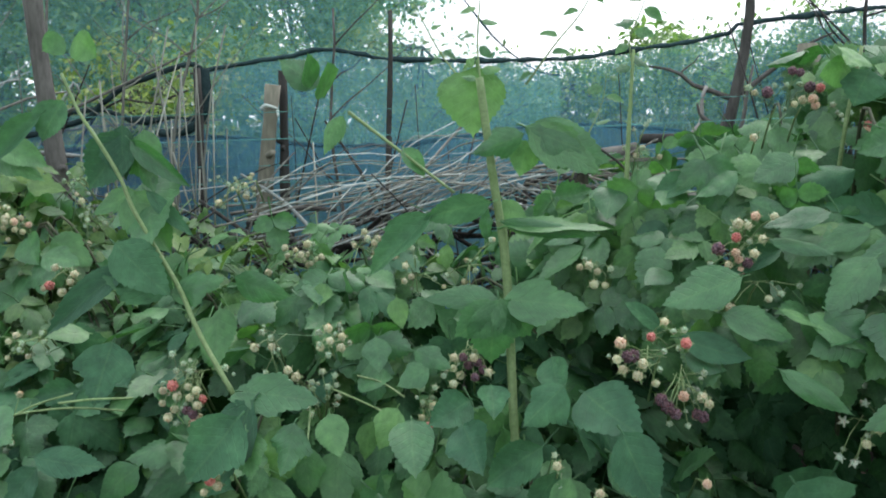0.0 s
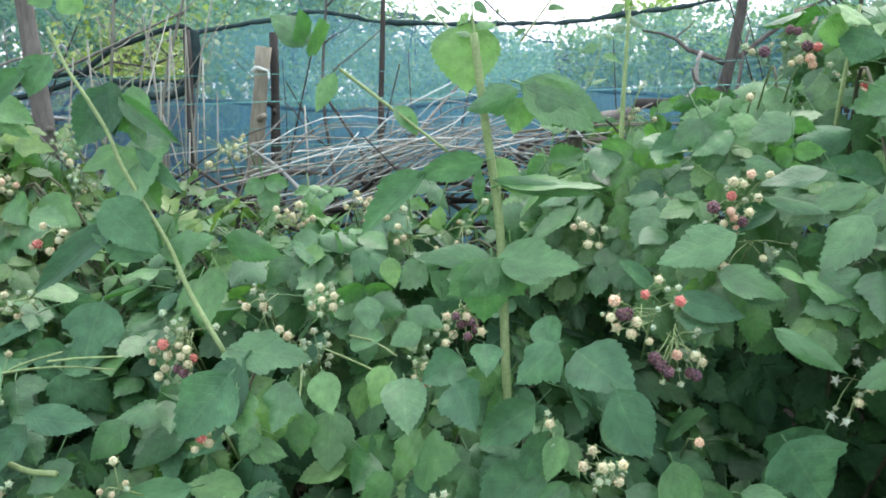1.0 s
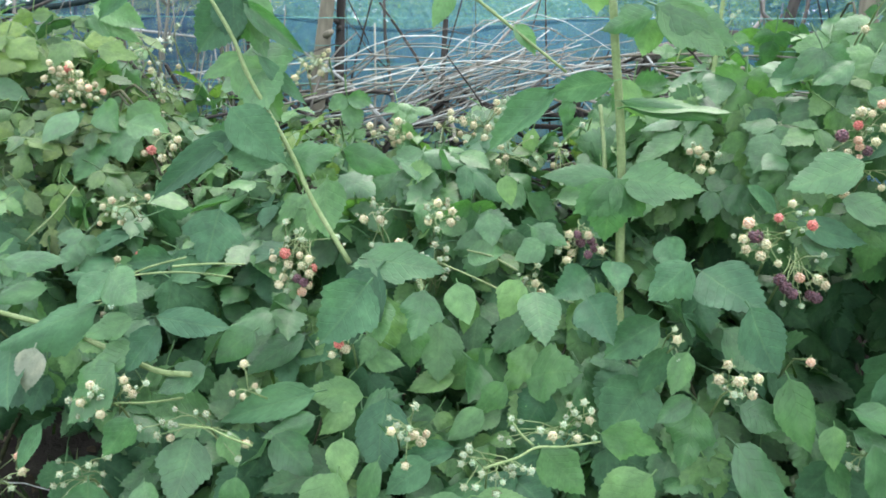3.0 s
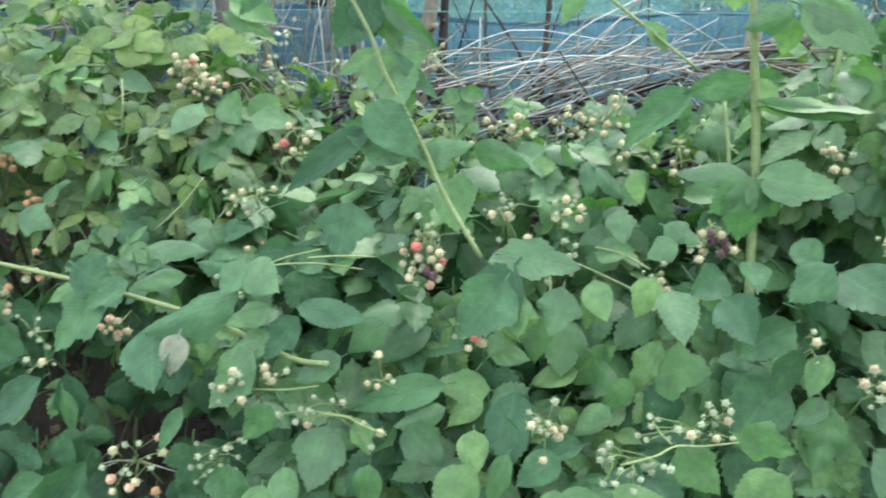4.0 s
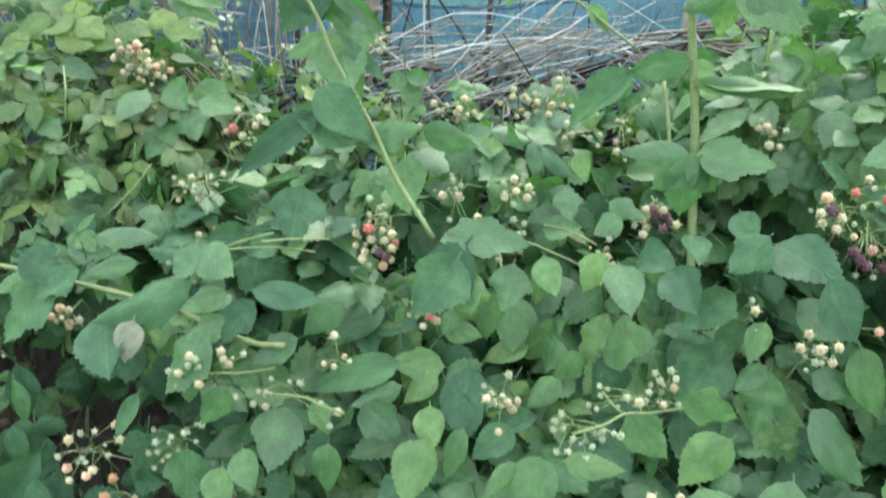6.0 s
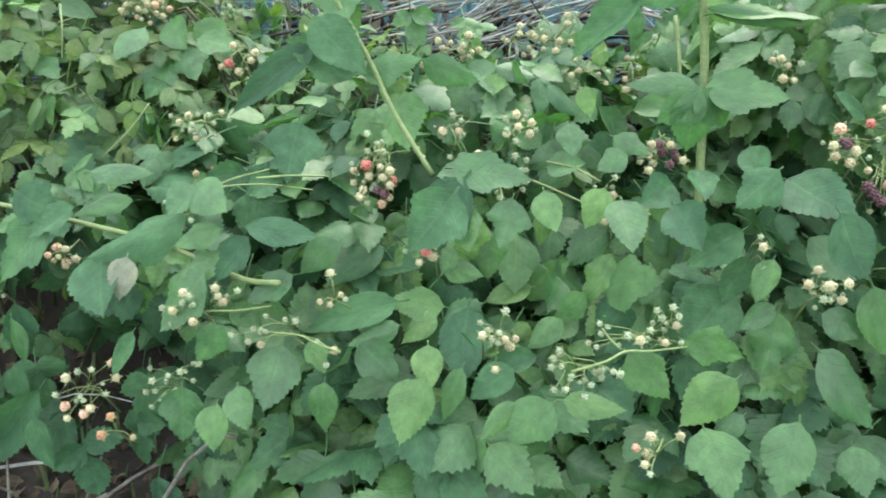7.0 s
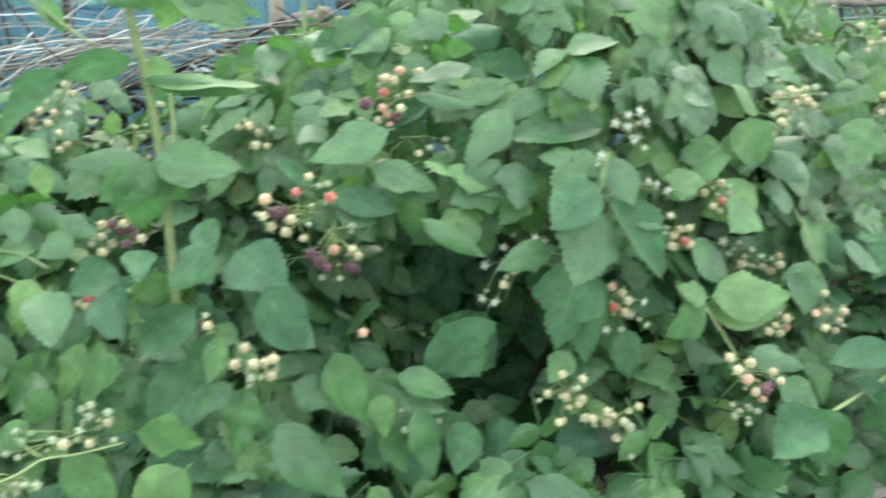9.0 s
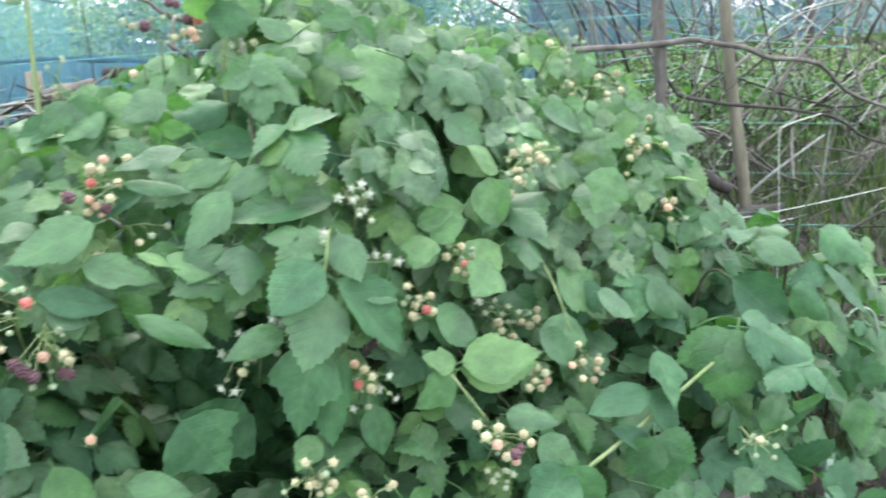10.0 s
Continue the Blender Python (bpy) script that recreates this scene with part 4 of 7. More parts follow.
fruit(bush_right_crest, (0.712, 1.08, 0.563), "rpyybwwwwbyy", [(0.69, 1.046, 0.572), (0.689, 1.053, 0.599), (0.708, 1.04, 0.582), (0.708, 1.048, 0.562), (0.676, 1.06, 0.579), (0.733, 1.042, 0.578), (0.721, 1.054, 0.556), (0.741, 1.046, 0.541), (0.68, 1.045, 0.54), (0.7, 1.039, 0.541), (0.698, 1.038, 0.595), (0.68, 1.061, 0.555)])
fruit(bush_far_right, (0.973, 1.19, 0.57), "wbbbyyyyybyyyb", [(0.918, 1.168, 0.618), (0.945, 1.167, 0.614), (0.928, 1.167, 0.597), (0.958, 1.171, 0.589), (0.943, 1.152, 0.583), (0.952, 1.162, 0.565), (0.945, 1.16, 0.551), (0.971, 1.162, 0.551), (0.991, 1.171, 0.57), (0.985, 1.166, 0.589), (1.018, 1.171, 0.586), (1.008, 1.151, 0.578), (1.001, 1.164, 0.564), (0.966, 1.164, 0.602)])
fruit(bush_far_right, (1.07, 1.11, 0.517), "ypyyyyyb", [(1.045, 1.086, 0.55), (1.032, 1.083, 0.52), (1.053, 1.088, 0.519), (1.073, 1.075, 0.522), (1.078, 1.09, 0.502), (1.047, 1.078, 0.497), (1.068, 1.082, 0.489), (1.086, 1.09, 0.493)])
fruit(bush_far_right, (0.993, 1.13, 0.493), "yyyyybp", [(0.983, 1.105, 0.518), (0.992, 1.095, 0.511), (0.974, 1.094, 0.502), (0.965, 1.096, 0.492), (0.989, 1.103, 0.484), (0.974, 1.112, 0.508), (1.002, 1.11, 0.49)])
fruit(bush_right_foot, (0.874, 0.995, 0.47), "ypyyvvyyyp", [(0.837, 0.963, 0.499), (0.853, 0.963, 0.484), (0.896, 0.973, 0.485), (0.901, 0.96, 0.477), (0.886, 0.963, 0.471), (0.874, 0.953, 0.47), (0.863, 0.957, 0.467), (0.857, 0.966, 0.506), (0.828, 0.97, 0.515), (0.881, 0.968, 0.45)])
fruit(bush_right_foot, (0.876, 1.01, 0.411), "bbbbbb", [(0.842, 0.977, 0.441), (0.856, 0.991, 0.415), (0.87, 0.983, 0.432), (0.878, 0.972, 0.429), (0.865, 0.97, 0.413), (0.863, 0.991, 0.422)])
fruit(bush_right_crest, (0.581, 1.13, 0.613), "wwwwyywbwwww", [(0.524, 1.112, 0.625), (0.55, 1.11, 0.65), (0.517, 1.102, 0.58), (0.534, 1.095, 0.575), (0.546, 1.09, 0.602), (0.562, 1.094, 0.62), (0.614, 1.093, 0.647), (0.597, 1.11, 0.613), (0.631, 1.109, 0.614), (0.595, 1.107, 0.662), (0.604, 1.092, 0.66), (0.641, 1.094, 0.637)])

# ---- the net fence ----
def sheet(name, grid, mat, parent=None, label="", cell=1.0):
    """A thin cloth from rows of points, with UVs in metres."""
    h, w = len(grid), len(grid[0])
    verts = [Vector(p) for row in grid for p in row]
    uvs = [(grid[j][i][0], grid[j][i][2] + grid[j][i][1]) for j in range(h) for i in range(w)]
    faces = [(j * w + i, j * w + i + 1, (j + 1) * w + i + 1, (j + 1) * w + i) for j in range(h - 1) for i in range(w - 1)]
    return place(name, mesh_of(name, verts, faces, mat, uvs), parent, None, label)


PEGS = ((-0.70, 1.176), (-0.475, 1.203), (-0.372, 1.222), (-0.178, 1.188), (0.0, 1.178), (0.20, 1.174), (0.32, 1.178), (0.52, 1.199), (0.67, 1.222), (0.69, 1.242), (0.825, 1.258), (1.06, 1.274), (1.62, 1.28))


def hem_z(x):
    """The hem's height: it is tied up at its stakes and sags between them."""
    for (x0, z0), (x1, z1) in zip(PEGS, PEGS[1:]):
        if x <= x1:
            t = max(0, (x - x0) / (x1 - x0))
            return z0 + (z1 - z0) * (t * 0.4 + 0.6 * t * t * (3 - 2 * t))
    return PEGS[-1][1]


def net_panel(x0, x1, y, low, high, mat, label, steps=110, hem=0.0062):
    ob = thing("net_panel", (0, 0, 0), label, "net", "shade nets")
    cols = [x0 + (x1 - x0) * i / steps for i in range(steps + 1)]
    grid = []
    for j in range(11):
        t = j / 10
        grid.append([(x, y(x) + 0.035 * noise.noise((x * 2.5, t * 2, 4)) * (1 - abs(2 * t - 1)), low(x) * (1 - t) + high(x) * t) for x in cols])
    sheet("netting", grid, mat, ob)
    top = [Vector((x, y(x) - 0.004, high(x) + 0.006 * noise.noise((x * 9, 1, 1)) + 0.004 * noise.noise((x * 37, 4, 1)))) for x in cols]
    v, f = tube(top, [hem * (1 + 0.9 * noise.noise((x * 11, 5, 0)) + 0.7 * noise.noise((x * 45, 2, 0))) for x in cols], 7)
    place("hem", mesh_of("hem", v, f, HEM), ob, None, "dark rolled net hem")
    return ob


front_net = net_panel(-0.70, 1.62, lambda x: 2.30, lambda x: ground_z(x, 2.30) + 0.01, hem_z, NET, "teal shade net stretched along the bed with a dark hem")
rod("hem_flap", arc([(-0.685, 2.285, 1.180), (-0.680, 2.28, 1.13), (-0.682, 2.28, 1.08), (-0.712, 2.28, 1.036), (-0.76, 2.28, 1.018), (-0.82, 2.285, 1.018)], 6), 0.017, 0.011, HEM, front_net, "dark folded net edge hanging down", 7)
net_panel(-2.6, -0.69, lambda x: 2.31, lambda x: ground_z(x, 2.31) + 0.01, lambda x: 1.045 + 0.05 * soft(-0.85, -1.0, x) + 0.012 * math.sin(x * 14) if x > -1.0 else 1.085 - 0.10 * soft(-1.0, -1.5, x), NET_THICK, "slack teal net fallen below its old rope", hem=0.008)
rod("old_hem", arc([(-0.69, 2.29, 1.180), (-0.717, 2.29, 1.194), (-0.77, 2.29, 1.184), (-0.842, 2.29, 1.161), (-0.90, 2.29, 1.143), (-0.968, 2.29, 1.098), (-1.05, 2.29, 1.05), (-1.4, 2.29, 1.00), (-2.6, 2.29, 0.95)], 6), 0.0075, 0.008, HEM, front_net, "dark frayed hem torn off the net", 7)
net_panel(-2.6, 1.62, lambda x: 2.36, lambda x: ground_z(x, 2.36) + 0.01, lambda x: 0.985 + 0.02 * math.sin(x * 6), NET_THICK, "second teal net hung behind the first")
net_panel(-3.6, 0.32, lambda x: 3.3 + 0.1 * x, lambda x: 0.78, lambda x: 2.6 - 1.42 * soft(-0.9, 0.32, x), NET_HIGH, "tall teal net hanging behind the fence", hem=0.003)
net_panel(1.6, 5.5, lambda x: 2.36 + 0.85 * soft(1.6, 2.4, x), lambda x: 0.50 + 0.38 * soft(1.6, 2.2, x), lambda x: 1.27 + 0.2 * soft(1.6, 2.4, x), NET_THICK, "teal net along the far side of the wire fence")


def post(x, y, top, r0, r1, mat, label, leanx=0.0, seed=0, name="fence_post"):
    r = random.Random(seed)
    z = ground_z(x, y) - 0.05
    ob = thing(name, (x, y, z), label, "post", "fence posts")
    pts = bend((x, y, z), (x + leanx, y, top), 9, r, 0.008)
    n = len(pts)
    v, f = tube(pts, [(r0 + (r1 - r0) * i / (n - 1)) * (1 + 0.10 * math.sin(i * 2.1 + seed)) for i in range(n)], 9)
    place("shaft", mesh_of("shaft", [p - Vector((x, y, z)) for p in v], f, mat), ob)
    for k in range(2):
        t = r.uniform(0.55, 0.9)
        p = Vector((x + leanx * t, y, z + (top - z) * t))
        a = r.uniform(3.4, 6.0)
        rod("knot", [p, p + Vector((math.cos(a), math.sin(a), 0.3)) * r0 * 1.6], r0 * 0.5, r0 * 0.3, mat, ob)
    return ob


stake = post(-0.562, 2.10, 1.125, 0.022, 0.018, POST_WOOD, "short peeled wooden stake with a tied top", 0.108, 1)
rod("tie", arc([(-0.480, 2.078, 1.068), (-0.468, 2.074, 1.076), (-0.454, 2.076, 1.072), (-0.444, 2.088, 1.066), (-0.440, 2.078, 1.05)], 5), 0.005, 0.003, WHITE_STRING, stake, "white rag tied round the top")
post(-0.478, 2.14, 1.16, 0.016, 0.010, BARK_DARK, "dark thin stake beside the peeled one", 0.04, 2)
post(-0.880, 1.90, 1.48, 0.022, 0.020, BARK, "rough grey-brown wooden fence post", -0.045, 3)
post(-0.685, 2.24, 1.18, 0.011, 0.010, BARK_DARK, "dark stake holding up the net's corner", 0.0, 4)
post(0.281, 2.08, 0.985, 0.021, 0.018, POST_WOOD, "stub of a wooden stake in the brushwood", 0.0, 5)
post(-0.225, 2.20, 1.30, 0.009, 0.006, BARK_DARK, "thin upright stake against the net", 0.05, 6)
post(1.710, 1.80, 1.30, 0.017, 0.015, BARK, "rough grey-brown fence post with wires", -0.055, 7)
post(2.075, 1.95, 1.30, 0.018, 0.015, POST_WOOD, "grey-brown fence post with wires", -0.135, 8)


# ---- brushwood, stakes and twigs before the net ----
def stick(parent, a, b, r0, mat, r, name="stick", wobble=0.012, steps=5):
    a, b = Vector(a), Vector(b)
    mid = a.lerp(b, r.uniform(0.35, 0.65)) + Vector((r.gauss(0, 1), r.gauss(0, 1), r.gauss(0.4, 1))) * wobble * 1.3
    rod(name, arc([a, mid, b], max(2, steps // 2)), r0, r0 * 0.55, mat, parent, "", 5)


def brush_pile():
    r = random.Random(21)
    at = Vector((-0.15, 2.0, ground_z(-0.15, 2.0)))
    ob = thing("brushwood_pile", at, "heap of dry pale stalks and dark twigs before the net", "brushwood")
    for k in range(60):
        hub = Vector((0.10 + r.gauss(0, 0.10), 1.98 + r.gauss(0, 0.05), 0.925 + r.gauss(0, 0.035)))
        x = r.uniform(-0.55, -0.10)
        a = Vector((x, 1.92 + r.gauss(0, 0.08), 0.70 + 0.12 * (x + 0.55) + 0.17 * r.random()))
        stick(ob, a, hub + (hub - a) * r.uniform(-0.2, 0.15), r.uniform(0.0011, 0.0027), r.choice((STRAW, STRAW, STRAW, REED, REED, TWIG, BARK)), r, "stick", 0.03, 7)
    for k in range(45):
        a = Vector((r.uniform(0.05, 0.35), 1.97 + r.gauss(0, 0.05), r.uniform(0.82, 0.93)))
        b = a + Vector((r.uniform(0.1, 0.5), r.gauss(0, 0.08), r.uniform(-0.16, 0.04)))
        stick(ob, a, b, r.uniform(0.0015, 0.0038), r.choice((STRAW, TWIG, POST_WOOD)), r)
    for k in range(150):
        a = Vector((r.uniform(-0.85, 0.5), 2.10 + r.gauss(0, 0.05), r.uniform(0.50, 0.82)))
        b = a + Vector((r.gauss(0, 0.25), r.gauss(0, 0.05), r.gauss(0, 0.10)))
        stick(ob, a, b, r.uniform(0.004, 0.011), BARK_DARK, r)
    for k in range(120):
        a = Vector((r.uniform(-0.8, 0.55), 1.95 + r.gauss(0, 0.13), r.uniform(0.42, 0.86)))
        w = r.uniform(0, 6.28)
        b = a + Vector((math.cos(w) * r.uniform(0.1, 0.35), math.sin(w) * 0.1, r.gauss(0, 0.09)))
        stick(ob, a, b, r.uniform(0.002, 0.006), r.choice((TWIG, BARK_DARK, BARK_DARK, STRAW)), r)


brush_pile()


def left_brush():
    r = random.Random(22)
    at = Vector((-1.6, 2.25, ground_z(-1.6, 2.25)))
    ob = thing("brushwood_pile", at, "heap of dry grey and pale branches beside the net", "brushwood")
    for k in range(130):
        a = Vector((r.uniform(-2.3, -1.0), 2.2 + r.gauss(0, 0.12), r.uniform(0.55, 1.08)))
        b = a + Vector((r.gauss(0, 0.35), r.gauss(0, 0.06), r.gauss(0, 0.10)))
        stick(ob, a, b, r.uniform(0.002, 0.007), r.choice((STRAW, TWIG, STRAW, BARK)), r)


left_brush()


def stalk_bundle(x, y, n, low, high, spread, mat, label, name="dry_stalk", seed=0, lean=0.05):
    r = random.Random(seed)
    ob = thing("dry_stalks", (x, y, ground_z(x, y)), label, "dry stalks", "dry stalks")
    for k in range(n):
        px, py = x + r.gauss(0, spread), y + r.gauss(0, 0.03)
        a = Vector((px, py, ground_z(px, py) - 0.02))
        stick(ob, a, (px + r.gauss(0, lean), py + r.gauss(0, 0.03), r.uniform(low, high)), r.uniform(0.0020, 0.0042), mat, r, name, 0.03)


stalk_bundle(-0.69, 2.06, 15, 0.92, 1.40, 0.04, REED, "bundle of dry pale reed stalks standing by the net", seed=1, lean=0.09)
stalk_bundle(-0.86, 2.08, 8, 0.85, 1.15, 0.10, REED, "thin dry reed stalks beside a post", seed=2, lean=0.09)
stalk_bundle(-1.35, 2.15, 12, 0.95, 1.40, 0.10, TWIG, "grey dry weed stalks along the net", seed=3, lean=0.10)
stalk_bundle(-0.52, 2.02, 6, 0.80, 1.00, 0.10, REED, "short dry stalks round a stake", seed=4, lean=0.08)
stalk_bundle(-0.15, 2.24, 11, 0.95, 1.22, 0.22, BARK_DARK, "dark thin sticks standing against the net", "thin_stick", 5, 0.11)
stalk_bundle(0.95, 2.2, 10, 1.0, 1.3, 0.10, BARK_DARK, "dark sticks leaning on the net", "thin_stick", 6, 0.12)


def bare_branch(base, tip, r0, mat, label, seed, twigs=8, name="bare_shrub", spread=0.25):
    r = random.Random(seed)
    base, tip = Vector(base), Vector(tip)
    ob = thing(name, base, label, "shrub", "bare shrubs")
    main = bend(base, tip, 10, r, 0.035)
    rod("stem", main, r0, r0 * 0.5, mat, ob, "", 7)
    for k in range(twigs):
        p = main[r.randint(3, 9)]
        a = r.uniform(0, 6.28)
        q = p + Vector((math.cos(a) * spread, math.sin(a) * 0.08, r.uniform(0.08, 0.3)))
        pts = bend(p, q, 5, r, 0.012)
        rod("twig", pts, r0 * 0.42, r0 * 0.14, mat, ob, "", 5)
        if r.random() < 0.7:
            rod("twig", bend(pts[3], pts[3] + Vector((r.gauss(0, 0.08), r.gauss(0, 0.03), r.uniform(0.04, 0.14))), 4, r, 0.006), r0 * 0.16, r0 * 0.07, mat, ob, "", 4)
    return ob


bare_branch((0.545, 2.24, ground_z(0.545, 2.24) - 0.03), (0.72, 2.26, 1.46), 0.020, BARK, "small leafless brown tree at the net", 31, 10, "bare_tree")
bare_branch((0.82, 2.2, 0.42), (0.98, 2.22, 1.34), 0.008, BARK_DARK, "dark leafless shrub leaning on the net", 32, 9)
bare_branch((-0.95, 2.2, 0.45), (-0.83, 2.22, 1.45), 0.006, REED, "grey leafless shrub before the net", 33, 14)
bare_branch((-0.76, 2.2, 0.45), (-0.66, 2.22, 1.50), 0.006, REED, "dry brown weed stem tall beside the net", 37, 10)
bare_branch((-1.22, 2.2, 0.45), (-1.30, 2.22, 1.48), 0.006, TWIG, "thin grey leafless shrub by the post", 38, 16)
bare_branch((-1.45, 2.2, 0.45), (-1.50, 2.2, 1.50), 0.009, TWIG, "grey leafless shrub by the fence post", 34, 12)
bare_branch((-0.30, 2.26, 0.45), (-0.33, 2.27, 1.32), 0.006, BARK, "thin leafless sapling at the net", 35, 5)
bare_branch((-2.0, 2.3, 0.45), (-2.1, 2.3, 1.5), 0.011, TWIG, "grey leafless shrub at the bed's edge", 36, 12)
post(0.825, 2.16, 1.18, 0.026, 0.026, POST_WOOD, "broken-topped pale wooden post by the net", 0.0, 9)
post(-2.6, 3.05, 2.6, 0.03, 0.025, BARK, "tall post carrying the high net", 0.0, 10)
post(1.62, 2.33, 1.3, 0.02, 0.018, BARK, "post at the net's end", 0.0, 12)
post(3.4, 3.2, 1.5, 0.02, 0.018, BARK, "post of the far net", 0.0, 13)
post(5.4, 3.2, 1.5, 0.02, 0.018, BARK, "post at the far net's end", 0.0, 14)


def log_thing(name, a, b, r0, r1, mat, label, seed, sides=10):
    r = random.Random(seed)
    ob = thing(name, a, label, "log")
    pts = bend(a, b, 8, r, 0.012)
    n = len(pts)
    v, f = tube(pts, [(r0 + (r1 - r0) * i / (n - 1)) * (1 + 0.08 * math.sin(i * 1.9 + seed)) for i in range(n)], sides)
    place("log_body", mesh_of("log_body", [p - Vector(a) for p in v], f, mat), ob)
    return ob


log_thing("rail", (0.42, 2.10, 0.970), (1.55, 2.16, 0.985), 0.012, 0.016, BARK_DARK, "dark weathered pole lying along the net on stubs", 41)
log_thing("broken_log", (0.275, 2.02, 0.925), (0.40, 2.04, 0.948), 0.020, 0.016, BARK, "short broken brown log on the brushwood", 42)
log_thing("lath", (0.545, 2.20, 0.95), (0.60, 2.22, 1.09), 0.005, 0.005, PLANK, "short pale lath leaning at the net", 43)


def strand(name, points, rad, mat, label, cat="string", group="fence strings", steps=8):
    ob = thing(name, points[0], label, cat, group)
    pts = arc(points, steps) if len(points) > 2 else bend(points[0], points[1], 12, random.Random(3), 0.0, 0.012)
    rod("strand", pts, rad, rad, mat, ob, "", 5)
    return ob


rs = random.Random(51)
for i, z in enumerate((0.80, 0.86, 0.895, 0.94, 1.00, 1.05)):
    strand("string", [(-1.7, 2.08 + rs.uniform(-0.05, 0.08), z + rs.uniform(-0.02, 0.02)), (1.76, 1.96, z + rs.uniform(-0.03, 0.03))], 0.0010, STRING, "taut teal string along the bed")
strand("wire", [(1.735, 1.95, 0.993), (1.932, 1.97, 0.961), (2.326, 1.85, 0.907)], 0.0009, STRING, "teal wire of the field fence", "wire", "fence wires")
strand("wire", [(1.75, 1.95, 0.945), (1.949, 1.97, 0.923), (2.325, 1.85, 0.913)], 0.0009, STRING, "teal wire of the field fence", "wire", "fence wires")
strand("wire", [(1.74, 1.95, 0.876), (1.966, 1.97, 0.855), (2.331, 1.85, 0.808)], 0.0009, STRING, "teal wire of the field fence", "wire", "fence wires")
strand("wire", [(1.75, 1.93, 0.757), (1.984, 1.97, 0.729), (2.336, 1.85, 0.704)], 0.0009, STRING, "teal wire of the field fence", "wire", "fence wires")
strand("wire", [(1.739, 1.93, 0.654), (1.994, 1.97, 0.592), (2.344, 1.85, 0.563)], 0.0009, STRING, "teal wire of the field fence", "wire", "fence wires")
strand("wire", [(1.813, 1.93, 0.492), (2.004, 1.97, 0.444), (2.352, 1.85, 0.414)], 0.0009, STRING, "teal wire of the field fence", "wire", "fence wires")
strand("wire", [(1.666, 2.05, 1.024), (1.946, 1.99, 1.006), (2.323, 1.85, 0.958)], 0.0009, STRING, "teal wire of the field fence", "wire", "fence wires")

# ---- the right-hand end: branches, wire marker, hoop, label ----
def branch(name, points, r0, r1, mat, label):
    ob = thing(name, points[0], label, "branch")
    r = random.Random(int(points[0][0] * 100))
    line = [p + Vector((0, 0, r.gauss(0, 0.0015))) for p in arc(points, 4)]
    rod("branch_body", line, r0, r1, mat, ob, "", 8)
    for k in range(3, len(line) - 2, 5):
        rod("side_twig", bend(line[k], line[k] + Vector((r.uniform(0.05, 0.16), r.gauss(0, 0.03), r.gauss(0.02, 0.07))), 4, r, 0.008), r0 * 0.3, r0 * 0.12, mat, ob, "", 5)


branch("branch", [(1.30, 1.79, 0.958), (1.644, 1.775, 0.960), (1.754, 1.775, 0.961), (1.886, 1.775, 0.936), (2.007, 1.80, 0.902), (2.188, 1.84, 0.874), (2.40, 1.90, 0.765), (3.0, 2.02, 0.62)], 0.0078, 0.005, BARK, "long grey-brown branch tied to the fence posts")
branch("branch", [(1.70, 1.775, 0.838), (1.856, 1.775, 0.801), (2.049, 1.79, 0.770), (2.236, 1.82, 0.730), (2.374, 1.84, 0.66), (2.8, 1.95, 0.55)], 0.0052, 0.0035, BARK_DARK, "dark branch tied below the first one")
branch("branch", [(2.02, 1.82, 0.80), (2.12, 1.84, 0.90), (2.25, 1.88, 0.97), (2.5, 1.95, 1.10)], 0.006, 0.003, BARK, "grey-brown branch rising from the wires")
log_thing("fallen_log", (1.775, 1.90, 0.680), (1.941, 1.88, 0.563), 0.019, 0.016, BARK_DARK, "short thick branch leaning on the bank", 47)
log_thing("fallen_log", (1.80, 1.86, 0.445), (2.12, 1.88, 0.487), 0.020, 0.017, BARK_DARK, "brown log lying along the fence's foot", 48)
strand("guide_string", [(1.44, 1.595, 0.5585), (2.55, 1.784, 0.542)], 0.0013, WHITE_STRING, "pale taut guide string over the bed", "string", "guide strings")
strand("guide_string", [(1.62, 1.34, 0.308), (2.60, 1.495, 0.252)], 0.0014, WHITE_STRING, "pale taut guide string near the ground", "string", "guide strings")
strand("wire_marker", [(1.955, 1.70, ground_z(1.955, 1.7) - 0.03), (1.953, 1.70, 0.502), (1.945, 1.70, 0.715), (1.965, 1.70, 0.745), (2.07, 1.70, 0.765)], 0.0015, WHITE_STRING, "pale bent wire marker stuck in the bed", "marker", "markers")
strand("wire_hoop", [(1.72, 1.25, ground_z(1.72, 1.25) - 0.03), (1.723, 1.25, 0.385), (1.738, 1.25, 0.428), (1.770, 1.25, 0.440), (1.808, 1.25, 0.415), (1.820, 1.25, 0.345), (1.82, 1.25, 0.20)], 0.0020, PLASTIC, "pale green wire hoop stuck in the soil", "hoop", "markers")


def plant_label():
    x, y = 1.582, 1.12
    z = ground_z(x, y)
    ob = thing("plant_label", (x, y, z), "pale green plastic stake label standing in the soil", "plant label")
    bm = bmesh.new()
    bmesh.ops.create_cube(bm, size=1, matrix=Matrix.Translation((0, 0, 0.10)) @ Matrix.Diagonal((0.018, 0.003, 0.24, 1)))
    bmesh.ops.bevel(bm, geom=bm.edges[:], offset=0.001, segments=1, affect="EDGES")
    me = bpy.data.meshes.new("blade")
    bm.to_mesh(me)
    bm.free()
    me.materials.append(PLASTIC)
    place("blade", me, ob)


plant_label()


